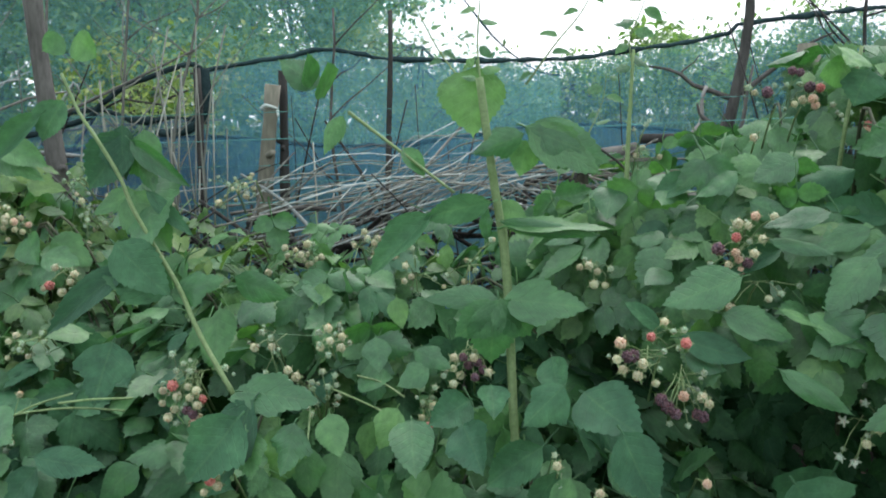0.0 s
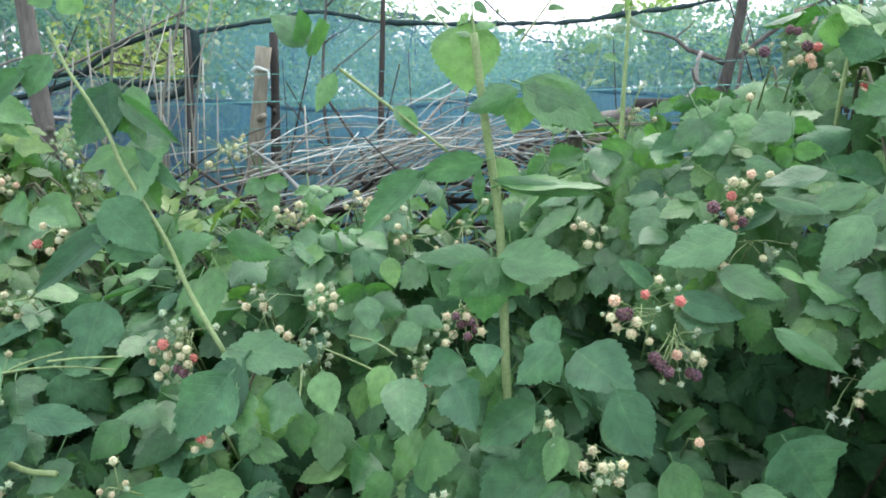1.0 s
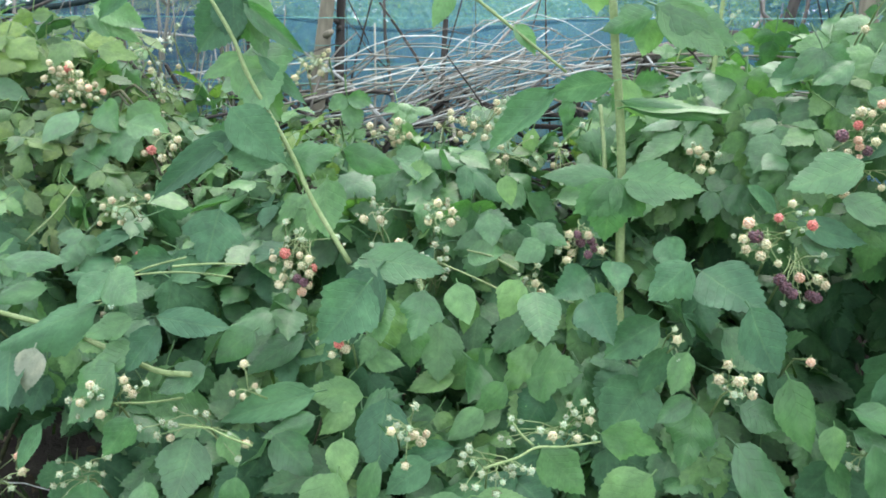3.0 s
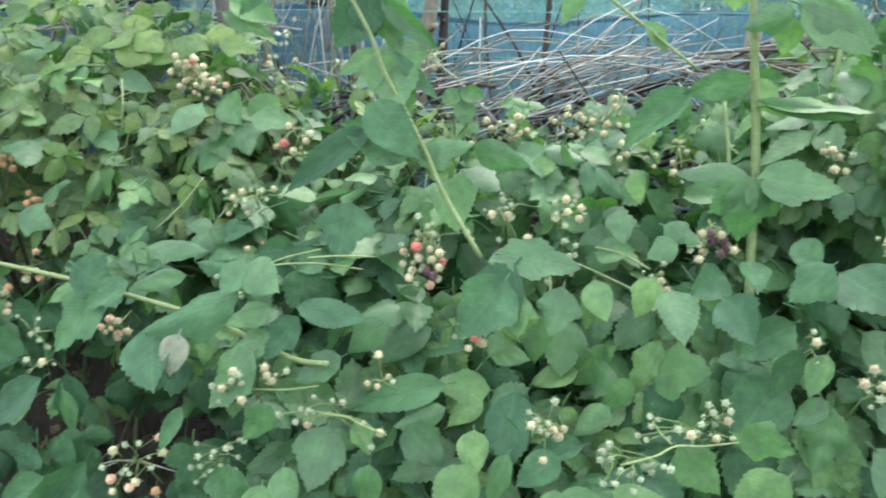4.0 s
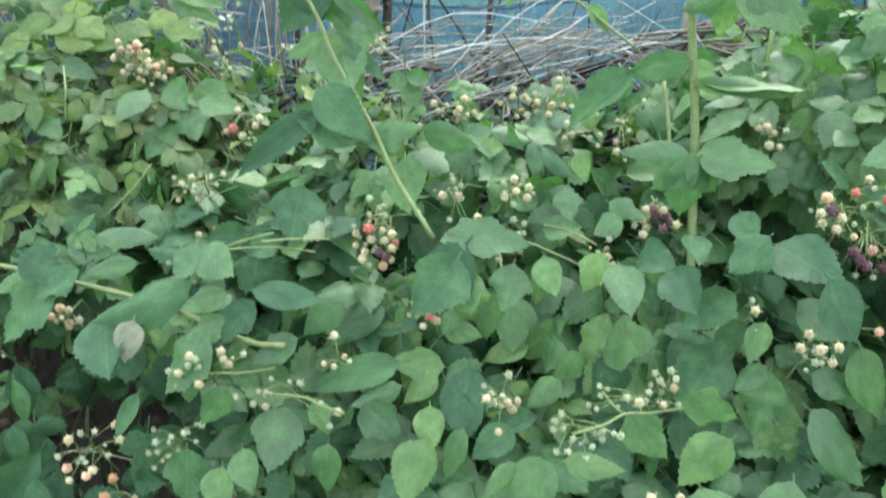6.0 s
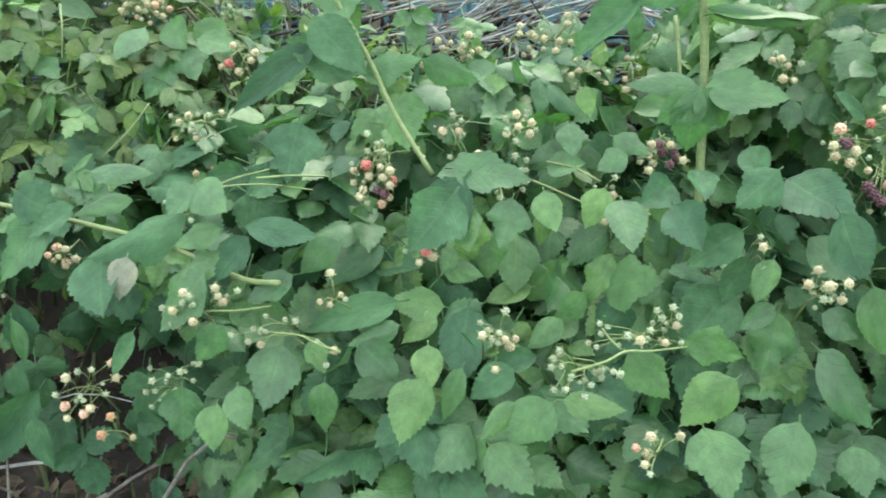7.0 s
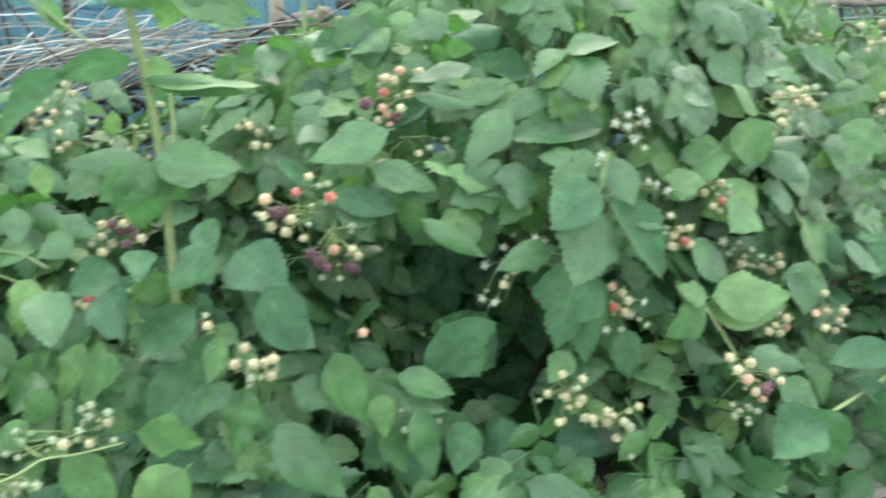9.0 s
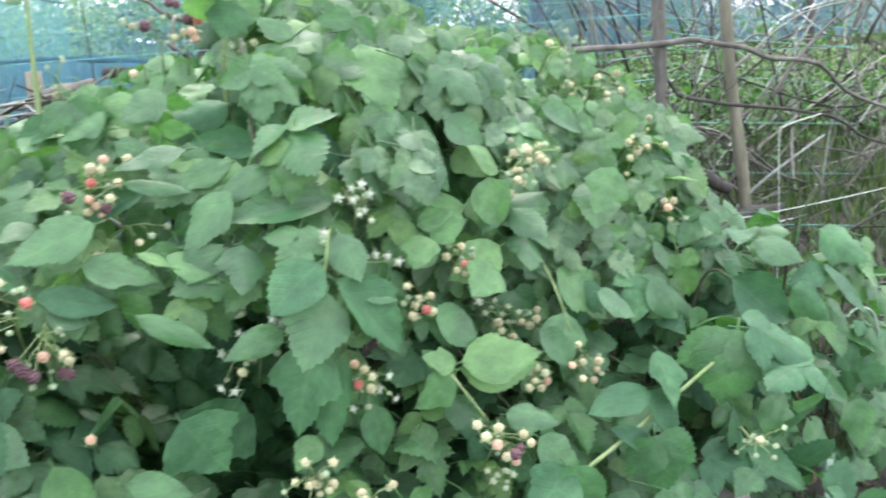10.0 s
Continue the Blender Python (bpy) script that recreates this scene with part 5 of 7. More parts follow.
def board():
    x, y = 1.50, 1.32
    ob = thing("board", (x, y, ground_z(x, y) + 0.02), "weathered grey board lying at the bed's edge", "board")
    bm = bmesh.new()
    bmesh.ops.create_cube(bm, size=1, matrix=pose(0, 0, 0.0, 0, 4, 12) @ Matrix.Diagonal((0.42, 0.07, 0.022, 1)))
    bmesh.ops.bevel(bm, geom=bm.edges[:], offset=0.003, segments=2, affect="EDGES")
    me = bpy.data.meshes.new("plank")
    bm.to_mesh(me)
    bm.free()
    me.materials.append(PLANK)
    place("plank", me, ob)


board()


def tangle(x0, x1, y0, y1, n, top, label, seed, rooted=0.6, woods=(TWIG, TWIG, BARK, BARK_DARK, STRAW)):
    r = random.Random(seed)
    at = ((x0 + x1) / 2, (y0 + y1) / 2, ground_z((x0 + x1) / 2, (y0 + y1) / 2))
    ob = thing("twig_tangle", at, label, "twigs", "twig tangles")
    for k in range(n):
        x, y = r.uniform(x0, x1), r.uniform(y0, y1)
        a = Vector((x, y, ground_z(x, y) - 0.02)) if r.random() < rooted else Vector((x, y, r.uniform(0.55, 1.0)))
        b = a + Vector((r.gauss(0, 0.34), r.gauss(0, 0.12), r.uniform(0.05, top)))
        stick(ob, a, b, r.uniform(0.002, 0.0055), r.choice(woods), r, "twig", 0.04, 6)


tangle(2.1, 3.3, 2.05, 2.7, 170, 0.75, "tangle of dry grey twigs behind the wires", 61)
tangle(1.45, 2.15, 2.05, 2.6, 90, 0.55, "dry twigs behind the fence posts", 62)
tangle(-2.2, -1.2, 2.15, 2.5, 60, 0.8, "dry grey twigs along the net", 63)
tangle(1.75, 2.7, 1.72, 2.2, 80, 0.10, "dry sticks lying at the foot of the wires", 66, 1.0, (TWIG, BARK, BARK_DARK, BARK_DARK))
tangle(1.3, 1.8, 1.7, 1.95, 30, 0.35, "dry twigs at the foot of the fence", 64, 1.0)


# ---- hedge and trees beyond the net ----
def shrub(x, y, height, wide, n, mat, label, seed, leaf=0.045, name="tree", low=0.25):
    r = random.Random(seed)
    z = ground_z(x, y)
    ob = thing(name, (x, y, z), label, "tree", "hedge trees")
    at = Vector((x, y, z))
    top = at + Vector((r.gauss(0, 0.1), r.gauss(0, 0.1), height * 0.8))
    trunk = bend(at - Vector((0, 0, 0.05)), top, 8, r, 0.04)
    rod("trunk", trunk, 0.008 + height * 0.006, 0.004, BARK, ob, "", 8)
    centres = []
    for k in range(int(10 + height * 8)):
        p = trunk[r.randint(2, 8)]
        a = r.uniform(0, 6.28)
        q = at + Vector((math.cos(a) * wide * r.uniform(0.3, 1), math.sin(a) * wide * r.uniform(0.3, 1), height * (low + (1 - low) * r.random())))
        pts = bend(p, q, 5, r, 0.03)
        rod("limb", pts, 0.008, 0.003, BARK, ob, "", 5)
        centres += [pts[3], pts[4], pts[5]]
    verts, faces, uvs = [], [], []
    for k in range(n):
        c = r.choice(centres)
        p = c + Vector((r.gauss(0, 0.11), r.gauss(0, 0.11), r.gauss(0, 0.09))) - at
        m = aim(p, (r.gauss(0, 1), r.gauss(0, 1), r.gauss(-0.4, 0.6)), (r.gauss(0, 0.6), r.gauss(-0.3, 0.6), 1), leaf * r.uniform(0.6, 1.3))
        o = len(verts)
        for vx, vy, vz in ((0, 0, 0), (0.28, 0.4, 0.10), (0, 0.45, 0), (-0.28, 0.4, 0.10), (0, 1, -0.1)):
            verts.append(m @ Vector((vx, vy, vz)))
            uvs.append((0.5 + vx, vy))
        faces += [(o, o + 1, o + 2), (o, o + 2, o + 3), (o + 1, o + 4, o + 2), (o + 2, o + 4, o + 3)]
    place("crown", mesh_of("crown", verts, faces, mat, uvs), ob)
    return ob


shrub(-4.4, 4.6, 3.2, 1.3, 11000, LEAF_FAR, "leafy green tree beyond the net", 71)
shrub(-2.8, 5.2, 3.3, 1.3, 21000, LEAF_FAR, "tall leafy green tree beyond the net", 72)
shrub(-1.7, 4.6, 2.9, 1.0, 24000, LEAF_FAR, "leafy green tree behind the high net", 73)
shrub(-0.95, 5.6, 2.3, 0.8, 16000, LEAF_FAR, "leafy green tree with gaps beyond the net", 74)
shrub(-2.3, 4.1, 1.2, 0.8, 12000, LEAF_FAR, "low leafy shrub behind the net", 75, name="shrub", low=0.1)
shrub(-1.06, 3.0, 0.66, 0.36, 3200, LEAF_GOLD, "yellow-green sunlit shrub behind the net", 76, 0.03, "shrub", 0.1)
shrub(-1.5, 3.9, 1.1, 0.6, 9000, LEAF_FAR, "low leafy shrub close behind the net", 78, 0.04, "shrub", 0.05)
shrub(-0.35, 5.0, 0.80, 0.6, 1800, LEAF_GOLD, "yellow-green sunlit bush beyond the net", 77, 0.04, "shrub", 0.1)
shrub(-0.80, 4.2, 0.62, 0.5, 6000, LEAF_FAR, "low leafy shrub beyond the stakes", 134, 0.035, "shrub", 0.0)
shrub(-0.10, 4.6, 0.46, 0.5, 5000, LEAF_FAR, "low leafy shrub in the hedge gap", 135, 0.035, "shrub", 0.0)
shrub(1.95, 2.55, 0.28, 0.35, 2200, FOLIAGE, "low green weeds behind the wire fence", 131, 0.03, "shrub", 0.0)
shrub(2.55, 2.75, 0.30, 0.45, 3000, FOLIAGE, "green leafy growth among the dry twigs", 132, 0.03, "shrub", 0.0)
shrub(3.25, 2.7, 0.28, 0.45, 2400, FOLIAGE, "green leafy growth beyond the wires", 133, 0.03, "shrub", 0.0)
for i, (hx, hy, hh) in enumerate(((0.6, 6.5, 0.56), (1.6, 6.2, 0.68), (2.7, 6.4, 0.85), (3.9, 6.0, 1.0), (5.2, 5.6, 1.2), (6.5, 5.0, 1.3), (-0.3, 7.2, 0.62))):
    shrub(hx, hy, hh, 0.95, 9500, LEAF_FAR, "low green shrub in the hedge beyond the net", 80 + i, 0.05, "shrub", 0.0)
for i, (hx, hy, hh) in enumerate(((-6.5, 7.0, 4.2), (-4.6, 7.4, 4.4), (-3.0, 7.6, 4.4), (-1.7, 7.8, 3.6))):
    shrub(hx, hy, hh, 1.5, 11000, LEAF_FAR, "tall leafy tree in the row beyond the net", 120 + i, 0.10, "tree", 0.05)
for i, (hx, hy, hh) in enumerate(((-9, 12, 5.0), (-5, 14, 5.5), (8, 13, 2.2), (13, 11, 3.0), (-13, 8, 5.0), (12, 5, 3.0), (3, 15, 1.6))):
    shrub(hx, hy, hh, 2.0, 3000, LEAF_FAR, "distant green tree on the horizon", 90 + i, 0.16, "tree", 0.1)


# ---- grass, weeds and litter ----
def blades(name, label, n, region, height, mat, seed, cat="grass"):
    r = random.Random(seed)
    x0, x1, y0, y1 = region
    verts, faces, uvs = [], [], []
    for k in range(n):
        x, y = r.uniform(x0, x1), r.uniform(y0, y1)
        z = ground_z(x, y) - 0.01
        h = height * r.uniform(0.4, 1.2)
        a = r.uniform(0, 6.28)
        d, s = Vector((math.cos(a), math.sin(a), 0)), Vector((-math.sin(a), math.cos(a), 0))
        w, lean = r.uniform(0.002, 0.005), h * r.uniform(0.1, 0.6)
        o = len(verts)
        for t, ww in ((0, 1), (0.5, 0.9), (1, 0.05)):
            p = Vector((x, y, z)) + d * lean * t * t + Vector((0, 0, h * t * (1 - 0.15 * t)))
            verts += [p - s * w * ww, p + s * w * ww]
            uvs += [(0.4, t), (0.6, t)]
        faces += [(o, o + 1, o + 3, o + 2), (o + 2, o + 3, o + 5, o + 4)]
    tagged(place(name, mesh_of(name, verts, faces, mat, uvs)), label, cat, kind="stuff")


blades("grass", "green grass behind the wire fence", 12000, (1.3, 5.0, 2.1, 5.5), 0.13, GRASS, 101)
blades("grass", "green grass and weeds at the wire fence", 7000, (1.35, 3.6, 1.35, 2.3), 0.10, GRASS, 104)
blades("grass", "thin green weeds below the raspberry bushes", 2200, (-1.8, 1.9, 1.0, 2.2), 0.10, GRASS, 102)
blades("grass", "green grass beyond the net", 6000, (-3.5, 1.3, 2.4, 6.0), 0.28, GRASS, 103)


def litter(n, region, seed):
    r = random.Random(seed)
    pieces = []
    for k in range(n):
        x, y = r.uniform(region[0], region[1]), r.uniform(region[2], region[3])
        m = aim((x, y, ground_z(x, y) + r.uniform(0.004, 0.02)), (r.gauss(0, 1), r.gauss(0, 1), r.gauss(0, 0.25)), (r.gauss(0, 0.5), r.gauss(0, 0.5), 1), 1)
        pieces.append(turned(leaflet(r.uniform(0.025, 0.06), r.uniform(0.015, 0.04), r, r.uniform(-0.4, 0.4), 0.5, 4), m))
    v, u, f = joined(pieces)
    tagged(place("leaf_litter", mesh_of("leaf_litter", v, f, LEAF_DEAD, u)), "dry brown fallen leaves on the soil", "leaf litter", kind="stuff")


litter(900, (-2.0, 2.2, 0.8, 2.2), 111)
litter(450, (-1.7, -0.55, 1.0, 1.5), 112)
tangle(-1.9, -0.8, 1.05, 1.6, 60, 0.12, "dry stems lying under the bushes", 65, 1.0)


def garlic(x, y, h):
    z = ground_z(x, y)
    ob = thing("garlic_plant", (x, y, z), "single garlic stem with a curled scape and a pale bud", "garlic")
    rod("stem", arc([(x, y, z - 0.02), (x + 0.004, y, z + h * 0.6), (x + 0.006, y, z + h), (x + 0.03, y - 0.01, z + h + 0.035), (x + 0.06, y - 0.015, z + h - 0.01), (x + 0.065, y - 0.015, z + h - 0.05)], 6), 0.0035, 0.0028, STEM, ob)
    bm = bmesh.new()
    bmesh.ops.create_uvsphere(bm, u_segments=10, v_segments=8, radius=0.010, matrix=Matrix.Translation((0.066, -0.015, h - 0.065)) @ Matrix.Diagonal((1, 1, 1.7, 1)))
    me = bpy.data.meshes.new("bud")
    bm.to_mesh(me)
    bm.free()
    me.materials.append(SEPAL_PALE)
    me.polygons.foreach_set("use_smooth", [True] * len(me.polygons))
    place("bud", me, ob, None, "pale green pointed bud")


garlic(-1.36, 1.32, 0.24)


# ---- tall shoots and the large leaves that stand out ----
SHOOTS = []


def long_stem(b, points, r0, r1, mat):
    line = arc(points, 5)
    rod("cane", line, r0, r1, mat, b, "", 7)
    SHOOTS.extend(line)


SHAPE = random.Random(5)
BIG = []


def hero(b, base, tip, width, kind, face=(0, -0.75, 0.55)):
    base, tip = Vector(base), Vector(tip)
    way = tip - base
    if width > 0.84 * way.length and face[2] > 0.3 and kind != "lobed":
        way.y -= math.sqrt((width / 0.84) ** 2 - way.length ** 2)
    size = way.length
    f = Vector(face) + Vector((SHAPE.gauss(0, 0.26), 0, SHAPE.gauss(0, 0.18)))
    m = aim(base, way, f) @ Matrix.Diagonal((width / (0.92 if kind == "lobed" else 0.78), size * 1.08, size * 0.8, 1))
    ob = place("leaf", SHAPE.choice(SINGLE[kind]), b, m, "pale leaf underside" if kind == "pale" else "")
    BIG.append(ob)


long_stem(bush_mid, [(0.103, 1.16, 0.547), (0.098, 1.19, 0.595), (0.092, 1.22, 0.81), (0.074, 1.22, 0.962), (0.06, 1.22, 1.085)], 0.0072, 0.0058, STEM)
hero(bush_mid, (0.116, 1.2, 1.006), (0.05, 1.188, 0.983), 0.035, "mature", (0.25, -0.92, 0.2))
hero(bush_mid, (0.131, 1.2, 1.011), (0.218, 1.188, 0.952), 0.053, "mature", (-0.2, -0.92, 0.2))
hero(bush_mid, (0.129, 1.23, 0.995), (0.114, 1.218, 0.949), 0.047, "young", (0, -0.92, 0.2))
hero(bush_mid, (0.068, 1.2, 0.913), (-0.017, 1.188, 0.894), 0.043, "old", (0.25, -0.92, 0.2))
hero(bush_mid, (-0.013, 1.19, 0.896), (-0.097, 1.178, 0.824), 0.049, "old", (-0.2, -0.92, 0.2))
hero(bush_mid, (0.09, 1.2, 0.886), (0.215, 1.188, 0.866), 0.025, "mature", (0, -0.92, 0.2))
hero(bush_mid, (0.091, 1.24, 0.911), (0.124, 1.228, 0.863), 0.037, "young", (0.25, -0.92, 0.2))
hero(bush_mid, (0.079, 1.17, 0.779), (0.075, 1.158, 0.699), 0.104, "lobed", (0, -0.80, 0.55))
hero(bush_mid, (0.093, 1.18, 0.78), (0.198, 1.168, 0.769), 0.059, "mature")
hero(bush_mid, (0.076, 1.18, 0.78), (-0.019, 1.168, 0.787), 0.040, "mature")
long_stem(bush_mid, [(0.314, 1.6, 0.866), (0.32, 1.6, 1.006), (0.328, 1.6, 1.142)], 0.005, 0.003, STEM)
long_stem(bush_mid, [(0.092, 1.45, 0.859), (0.096, 1.4, 0.781), (0.092, 1.35, 0.699)], 0.0034, 0.0034, STEM)
hero(bush_mid, (0.056, 1.25, 1.097), (0.05, 1.238, 1.008), 0.096, "young", (0, -0.9, 0.1))
hero(bush_mid, (0.127, 1.2, 1.014), (0.229, 1.188, 0.969), 0.068, "mature", (-0.2, -0.92, 0.2))
hero(bush_mid, (0.101, 1.2, 0.88), (0.231, 1.188, 0.875), 0.036, "mature", (0, -0.5, 0.85))
def sprig(b, points, size, n, seed):
    """A thin young shoot with small leaves set alternately along it."""
    r = random.Random(seed)
    line = arc(points, 6)
    rod("shoot", line, 0.0016, 0.0007, STEM, b, "", 5)
    for k in range(n):
        at = (k + 0.7) / n * (len(line) - 1)
        p = line[int(at)].lerp(line[min(int(at) + 1, len(line) - 1)], at % 1)
        way = Vector((r.uniform(0.5, 1.0) * (1 if k % 2 else -1), r.uniform(-0.5, 0.2), r.uniform(-0.5, 0.35)))
        s = size * r.uniform(0.65, 1.15) * (1.15 - 0.5 * k / n)
        ob = place("leaf", r.choice(SINGLE["mature"] + SINGLE["young"]), b, aim(p + way.normalized() * 0.006, way, (r.gauss(0, 0.4), -0.6, 0.7)) @ Matrix.Diagonal((s * 0.75, s, s, 1)))
        BIG.append(ob)


sprig(bush_mid, [(0.062, 1.23, 1.07), (0.058, 1.25, 1.132), (0.063, 1.25, 1.193), (0.066, 1.25, 1.25)], 0.026, 11, 1)
sprig(bush_mid, [(0.126, 1.30, 1.076), (0.172, 1.30, 1.135), (0.209, 1.30, 1.178), (0.236, 1.30, 1.23)], 0.026, 7, 2)
sprig(bush_mid, [(0.055, 1.26, 1.06), (0.011, 1.30, 1.113), (-0.013, 1.30, 1.154), (-0.034, 1.30, 1.20)], 0.024, 8, 3)
sprig(bush_mid, [(0.327, 1.60, 1.10), (0.322, 1.60, 1.16), (0.345, 1.60, 1.22), (0.356, 1.60, 1.28)], 0.040, 9, 4)
sprig(bush_mid, [(0.20, 1.40, 0.93), (0.225, 1.42, 0.99), (0.255, 1.45, 1.05), (0.262, 1.45, 1.10)], 0.034, 8, 5)
long_stem(bush_mid, [(-0.147, 1.35, 1.046), (-0.069, 1.33, 0.986), (0.017, 1.3, 0.92)], 0.003, 0.0022, STEM)
hero(bush_mid, (-0.193, 1.35, 1.087), (-0.244, 1.338, 1.127), 0.054, "mature")
hero(bush_mid, (-0.181, 1.35, 1.073), (-0.162, 1.338, 1.114), 0.054, "young")
hero(bush_mid, (-0.157, 1.35, 1.038), (-0.185, 1.338, 0.983), 0.036, "young")
hero(bush_mid, (-0.06, 1.33, 0.986), (-0.03, 1.318, 0.946), 0.03, "young")
hero(bush_mid, (-0.197, 1.35, 1.091), (-0.2, 1.338, 1.133), 0.045, "mature")
hero(bush_right_top, (0.432, 1.22, 0.903), (0.481, 1.208, 0.886), 0.035, "mature")
hero(bush_right_top, (0.51, 1.15, 0.894), (0.427, 1.138, 0.878), 0.031, "mature")
hero(bush_right_top, (0.614, 1.22, 0.879), (0.529, 1.208, 0.898), 0.044, "old")
hero(bush_right_top, (0.624, 1.14, 0.858), (0.539, 1.128, 0.823), 0.042, "mature")
hero(bush_right_top, (0.566, 1.16, 0.869), (0.49, 1.148, 0.844), 0.031, "mature")
hero(bush_right_top, (0.686, 1.12, 0.809), (0.549, 1.108, 0.806), 0.050, "mature")
hero(bush_right_top, (0.557, 1.12, 0.835), (0.498, 1.108, 0.77), 0.054, "mature")
hero(bush_right_top, (0.436, 1.14, 0.861), (0.512, 1.128, 0.846), 0.023, "mature")
hero(bush_right_top, (0.389, 1.12, 0.816), (0.295, 1.108, 0.785), 0.054, "mature")
hero(bush_right_top, (0.375, 1.12, 0.767), (0.455, 1.108, 0.738), 0.042, "mature")
hero(bush_right_top, (0.789, 1.26, 1.005), (0.799, 1.248, 0.912), 0.090, "young")
hero(bush_right_top, (0.819, 1.24, 0.896), (0.885, 1.228, 0.851), 0.061, "mature")
hero(bush_right_top, (0.709, 1.25, 0.897), (0.717, 1.238, 0.83), 0.070, "old")
hero(bush_right_top, (0.748, 1.25, 0.928), (0.687, 1.238, 0.923), 0.022, "young")
hero(bush_right_top, (0.567, 1.1, 0.768), (0.552, 1.088, 0.717), 0.053, "mature")
hero(bush_right_top, (0.367, 1.28, 0.934), (0.308, 1.268, 0.905), 0.038, "old")
hero(bush_right_top, (0.419, 1.26, 0.942), (0.365, 1.248, 0.91), 0.037, "mature")
hero(bush_right_top, (0.503, 1.26, 0.958), (0.443, 1.248, 0.93), 0.047, "mature")
hero(bush_right_top, (0.586, 1.27, 0.939), (0.505, 1.258, 0.923), 0.047, "old")
hero(bush_right_top, (0.636, 1.25, 0.912), (0.671, 1.238, 0.871), 0.041, "old")
hero(bush_right_top, (0.454, 1.17, 0.843), (0.381, 1.158, 0.813), 0.032, "old")
hero(bush_right_top, (0.318, 1.2, 0.81), (0.281, 1.188, 0.803), 0.037, "mature")
hero(bush_right_top, (0.475, 1.1, 0.768), (0.536, 1.088, 0.728), 0.036, "mature")
hero(bush_left_back, (-0.834, 1.65, 0.934), (-0.76, 1.638, 0.92), 0.043, "yellowish")
hero(bush_left_back, (-0.869, 1.67, 0.946), (-0.809, 1.658, 0.954), 0.039, "yellowish")
hero(bush_left_back, (-0.873, 1.65, 0.933), (-0.935, 1.638, 0.909), 0.045, "yellowish")
hero(bush_left_back, (-0.858, 1.68, 0.925), (-0.89, 1.668, 0.948), 0.037, "yellowish")
hero(bush_left_back, (-0.998, 1.62, 0.956), (-1.055, 1.608, 0.921), 0.053, "yellowish")
hero(bush_left_back, (-0.988, 1.62, 0.946), (-0.934, 1.608, 0.918), 0.053, "yellowish")
hero(bush_left_back, (-1.039, 1.67, 0.965), (-0.974, 1.658, 0.966), 0.039, "yellowish")
hero(bush_left_back, (-1.024, 1.6, 0.917), (-0.951, 1.588, 0.896), 0.053, "yellowish")
hero(bush_left_back, (-0.912, 1.64, 0.938), (-0.854, 1.628, 0.921), 0.041, "yellowish")
hero(bush_left_back, (-1.036, 1.64, 0.945), (-0.963, 1.628, 0.912), 0.051, "yellowish")
hero(bush_left_back, (-1.053, 1.64, 0.95), (-1.124, 1.628, 0.916), 0.051, "yellowish")
hero(bush_left_back, (-1.029, 1.68, 0.953), (-1.072, 1.668, 0.981), 0.046, "yellowish")
hero(bush_left_back, (-0.98, 1.62, 0.925), (-0.916, 1.608, 0.897), 0.051, "yellowish")
hero(bush_left_back, (-1.088, 1.62, 0.912), (-1.146, 1.608, 0.876), 0.047, "yellowish")
hero(bush_left_back, (-1.161, 1.62, 0.883), (-1.229, 1.608, 0.857), 0.052, "yellowish")
hero(bush_left_back, (-0.878, 1.62, 0.938), (-0.904, 1.608, 0.904), 0.042, "yellowish")
hero(bush_left_back, (-1.32, 1.67, 0.904), (-1.378, 1.658, 0.875), 0.051, "yellowish")
hero(bush_left_back, (-1.243, 1.62, 0.897), (-1.192, 1.608, 0.868), 0.045, "yellowish")
hero(bush_left_mid, (-0.796, 1.56, 0.836), (-0.758, 1.548, 0.797), 0.058, "mature")
hero(bush_left_mid, (-0.753, 1.57, 0.829), (-0.681, 1.558, 0.782), 0.059, "mature")
hero(bush_left_mid, (-0.829, 1.54, 0.819), (-0.869, 1.528, 0.771), 0.039, "old")
hero(bush_left_mid, (-0.793, 1.52, 0.766), (-0.819, 1.508, 0.711), 0.062, "mature")
hero(bush_left_mid, (-0.764, 1.52, 0.79), (-0.732, 1.508, 0.741), 0.055, "mature")
hero(bush_left_mid, (-1.014, 1.59, 0.866), (-0.948, 1.578, 0.845), 0.042, "mature")
hero(bush_right_crest, (0.852, 1.07, 0.555), (0.962, 1.058, 0.548), 0.068, "young")
hero(bush_right_crest, (0.832, 1.07, 0.545), (0.79, 1.058, 0.597), 0.037, "young")
hero(bush_right_crest, (0.924, 1.07, 0.456), (0.989, 1.058, 0.453), 0.035, "young")
hero(bush_right_crest, (0.937, 1.13, 0.708), (0.857, 1.118, 0.677), 0.060, "young")
hero(bush_right_crest, (0.942, 1.16, 0.805), (0.935, 1.148, 0.738), 0.059, "young")
hero(bush_right_crest, (1.178, 1.2, 0.789), (1.134, 1.188, 0.725), 0.060, "mature")
hero(bush_right_crest, (0.823, 1.08, 0.648), (0.879, 1.068, 0.589), 0.063, "mature")
hero(bush_right_crest, (1.052, 1.14, 0.58), (1.027, 1.128, 0.509), 0.066, "mature")
hero(bush_right_crest, (0.964, 1.18, 0.815), (0.915, 1.168, 0.856), 0.051, "young")
hero(bush_right_crest, (0.811, 1.11, 0.763), (0.857, 1.098, 0.78), 0.032, "young")
hero(bush_right_crest, (0.829, 1.1, 0.729), (0.782, 1.088, 0.712), 0.040, "young")
hero(bush_right_crest, (1.113, 1.14, 0.605), (1.167, 1.128, 0.562), 0.057, "mature")
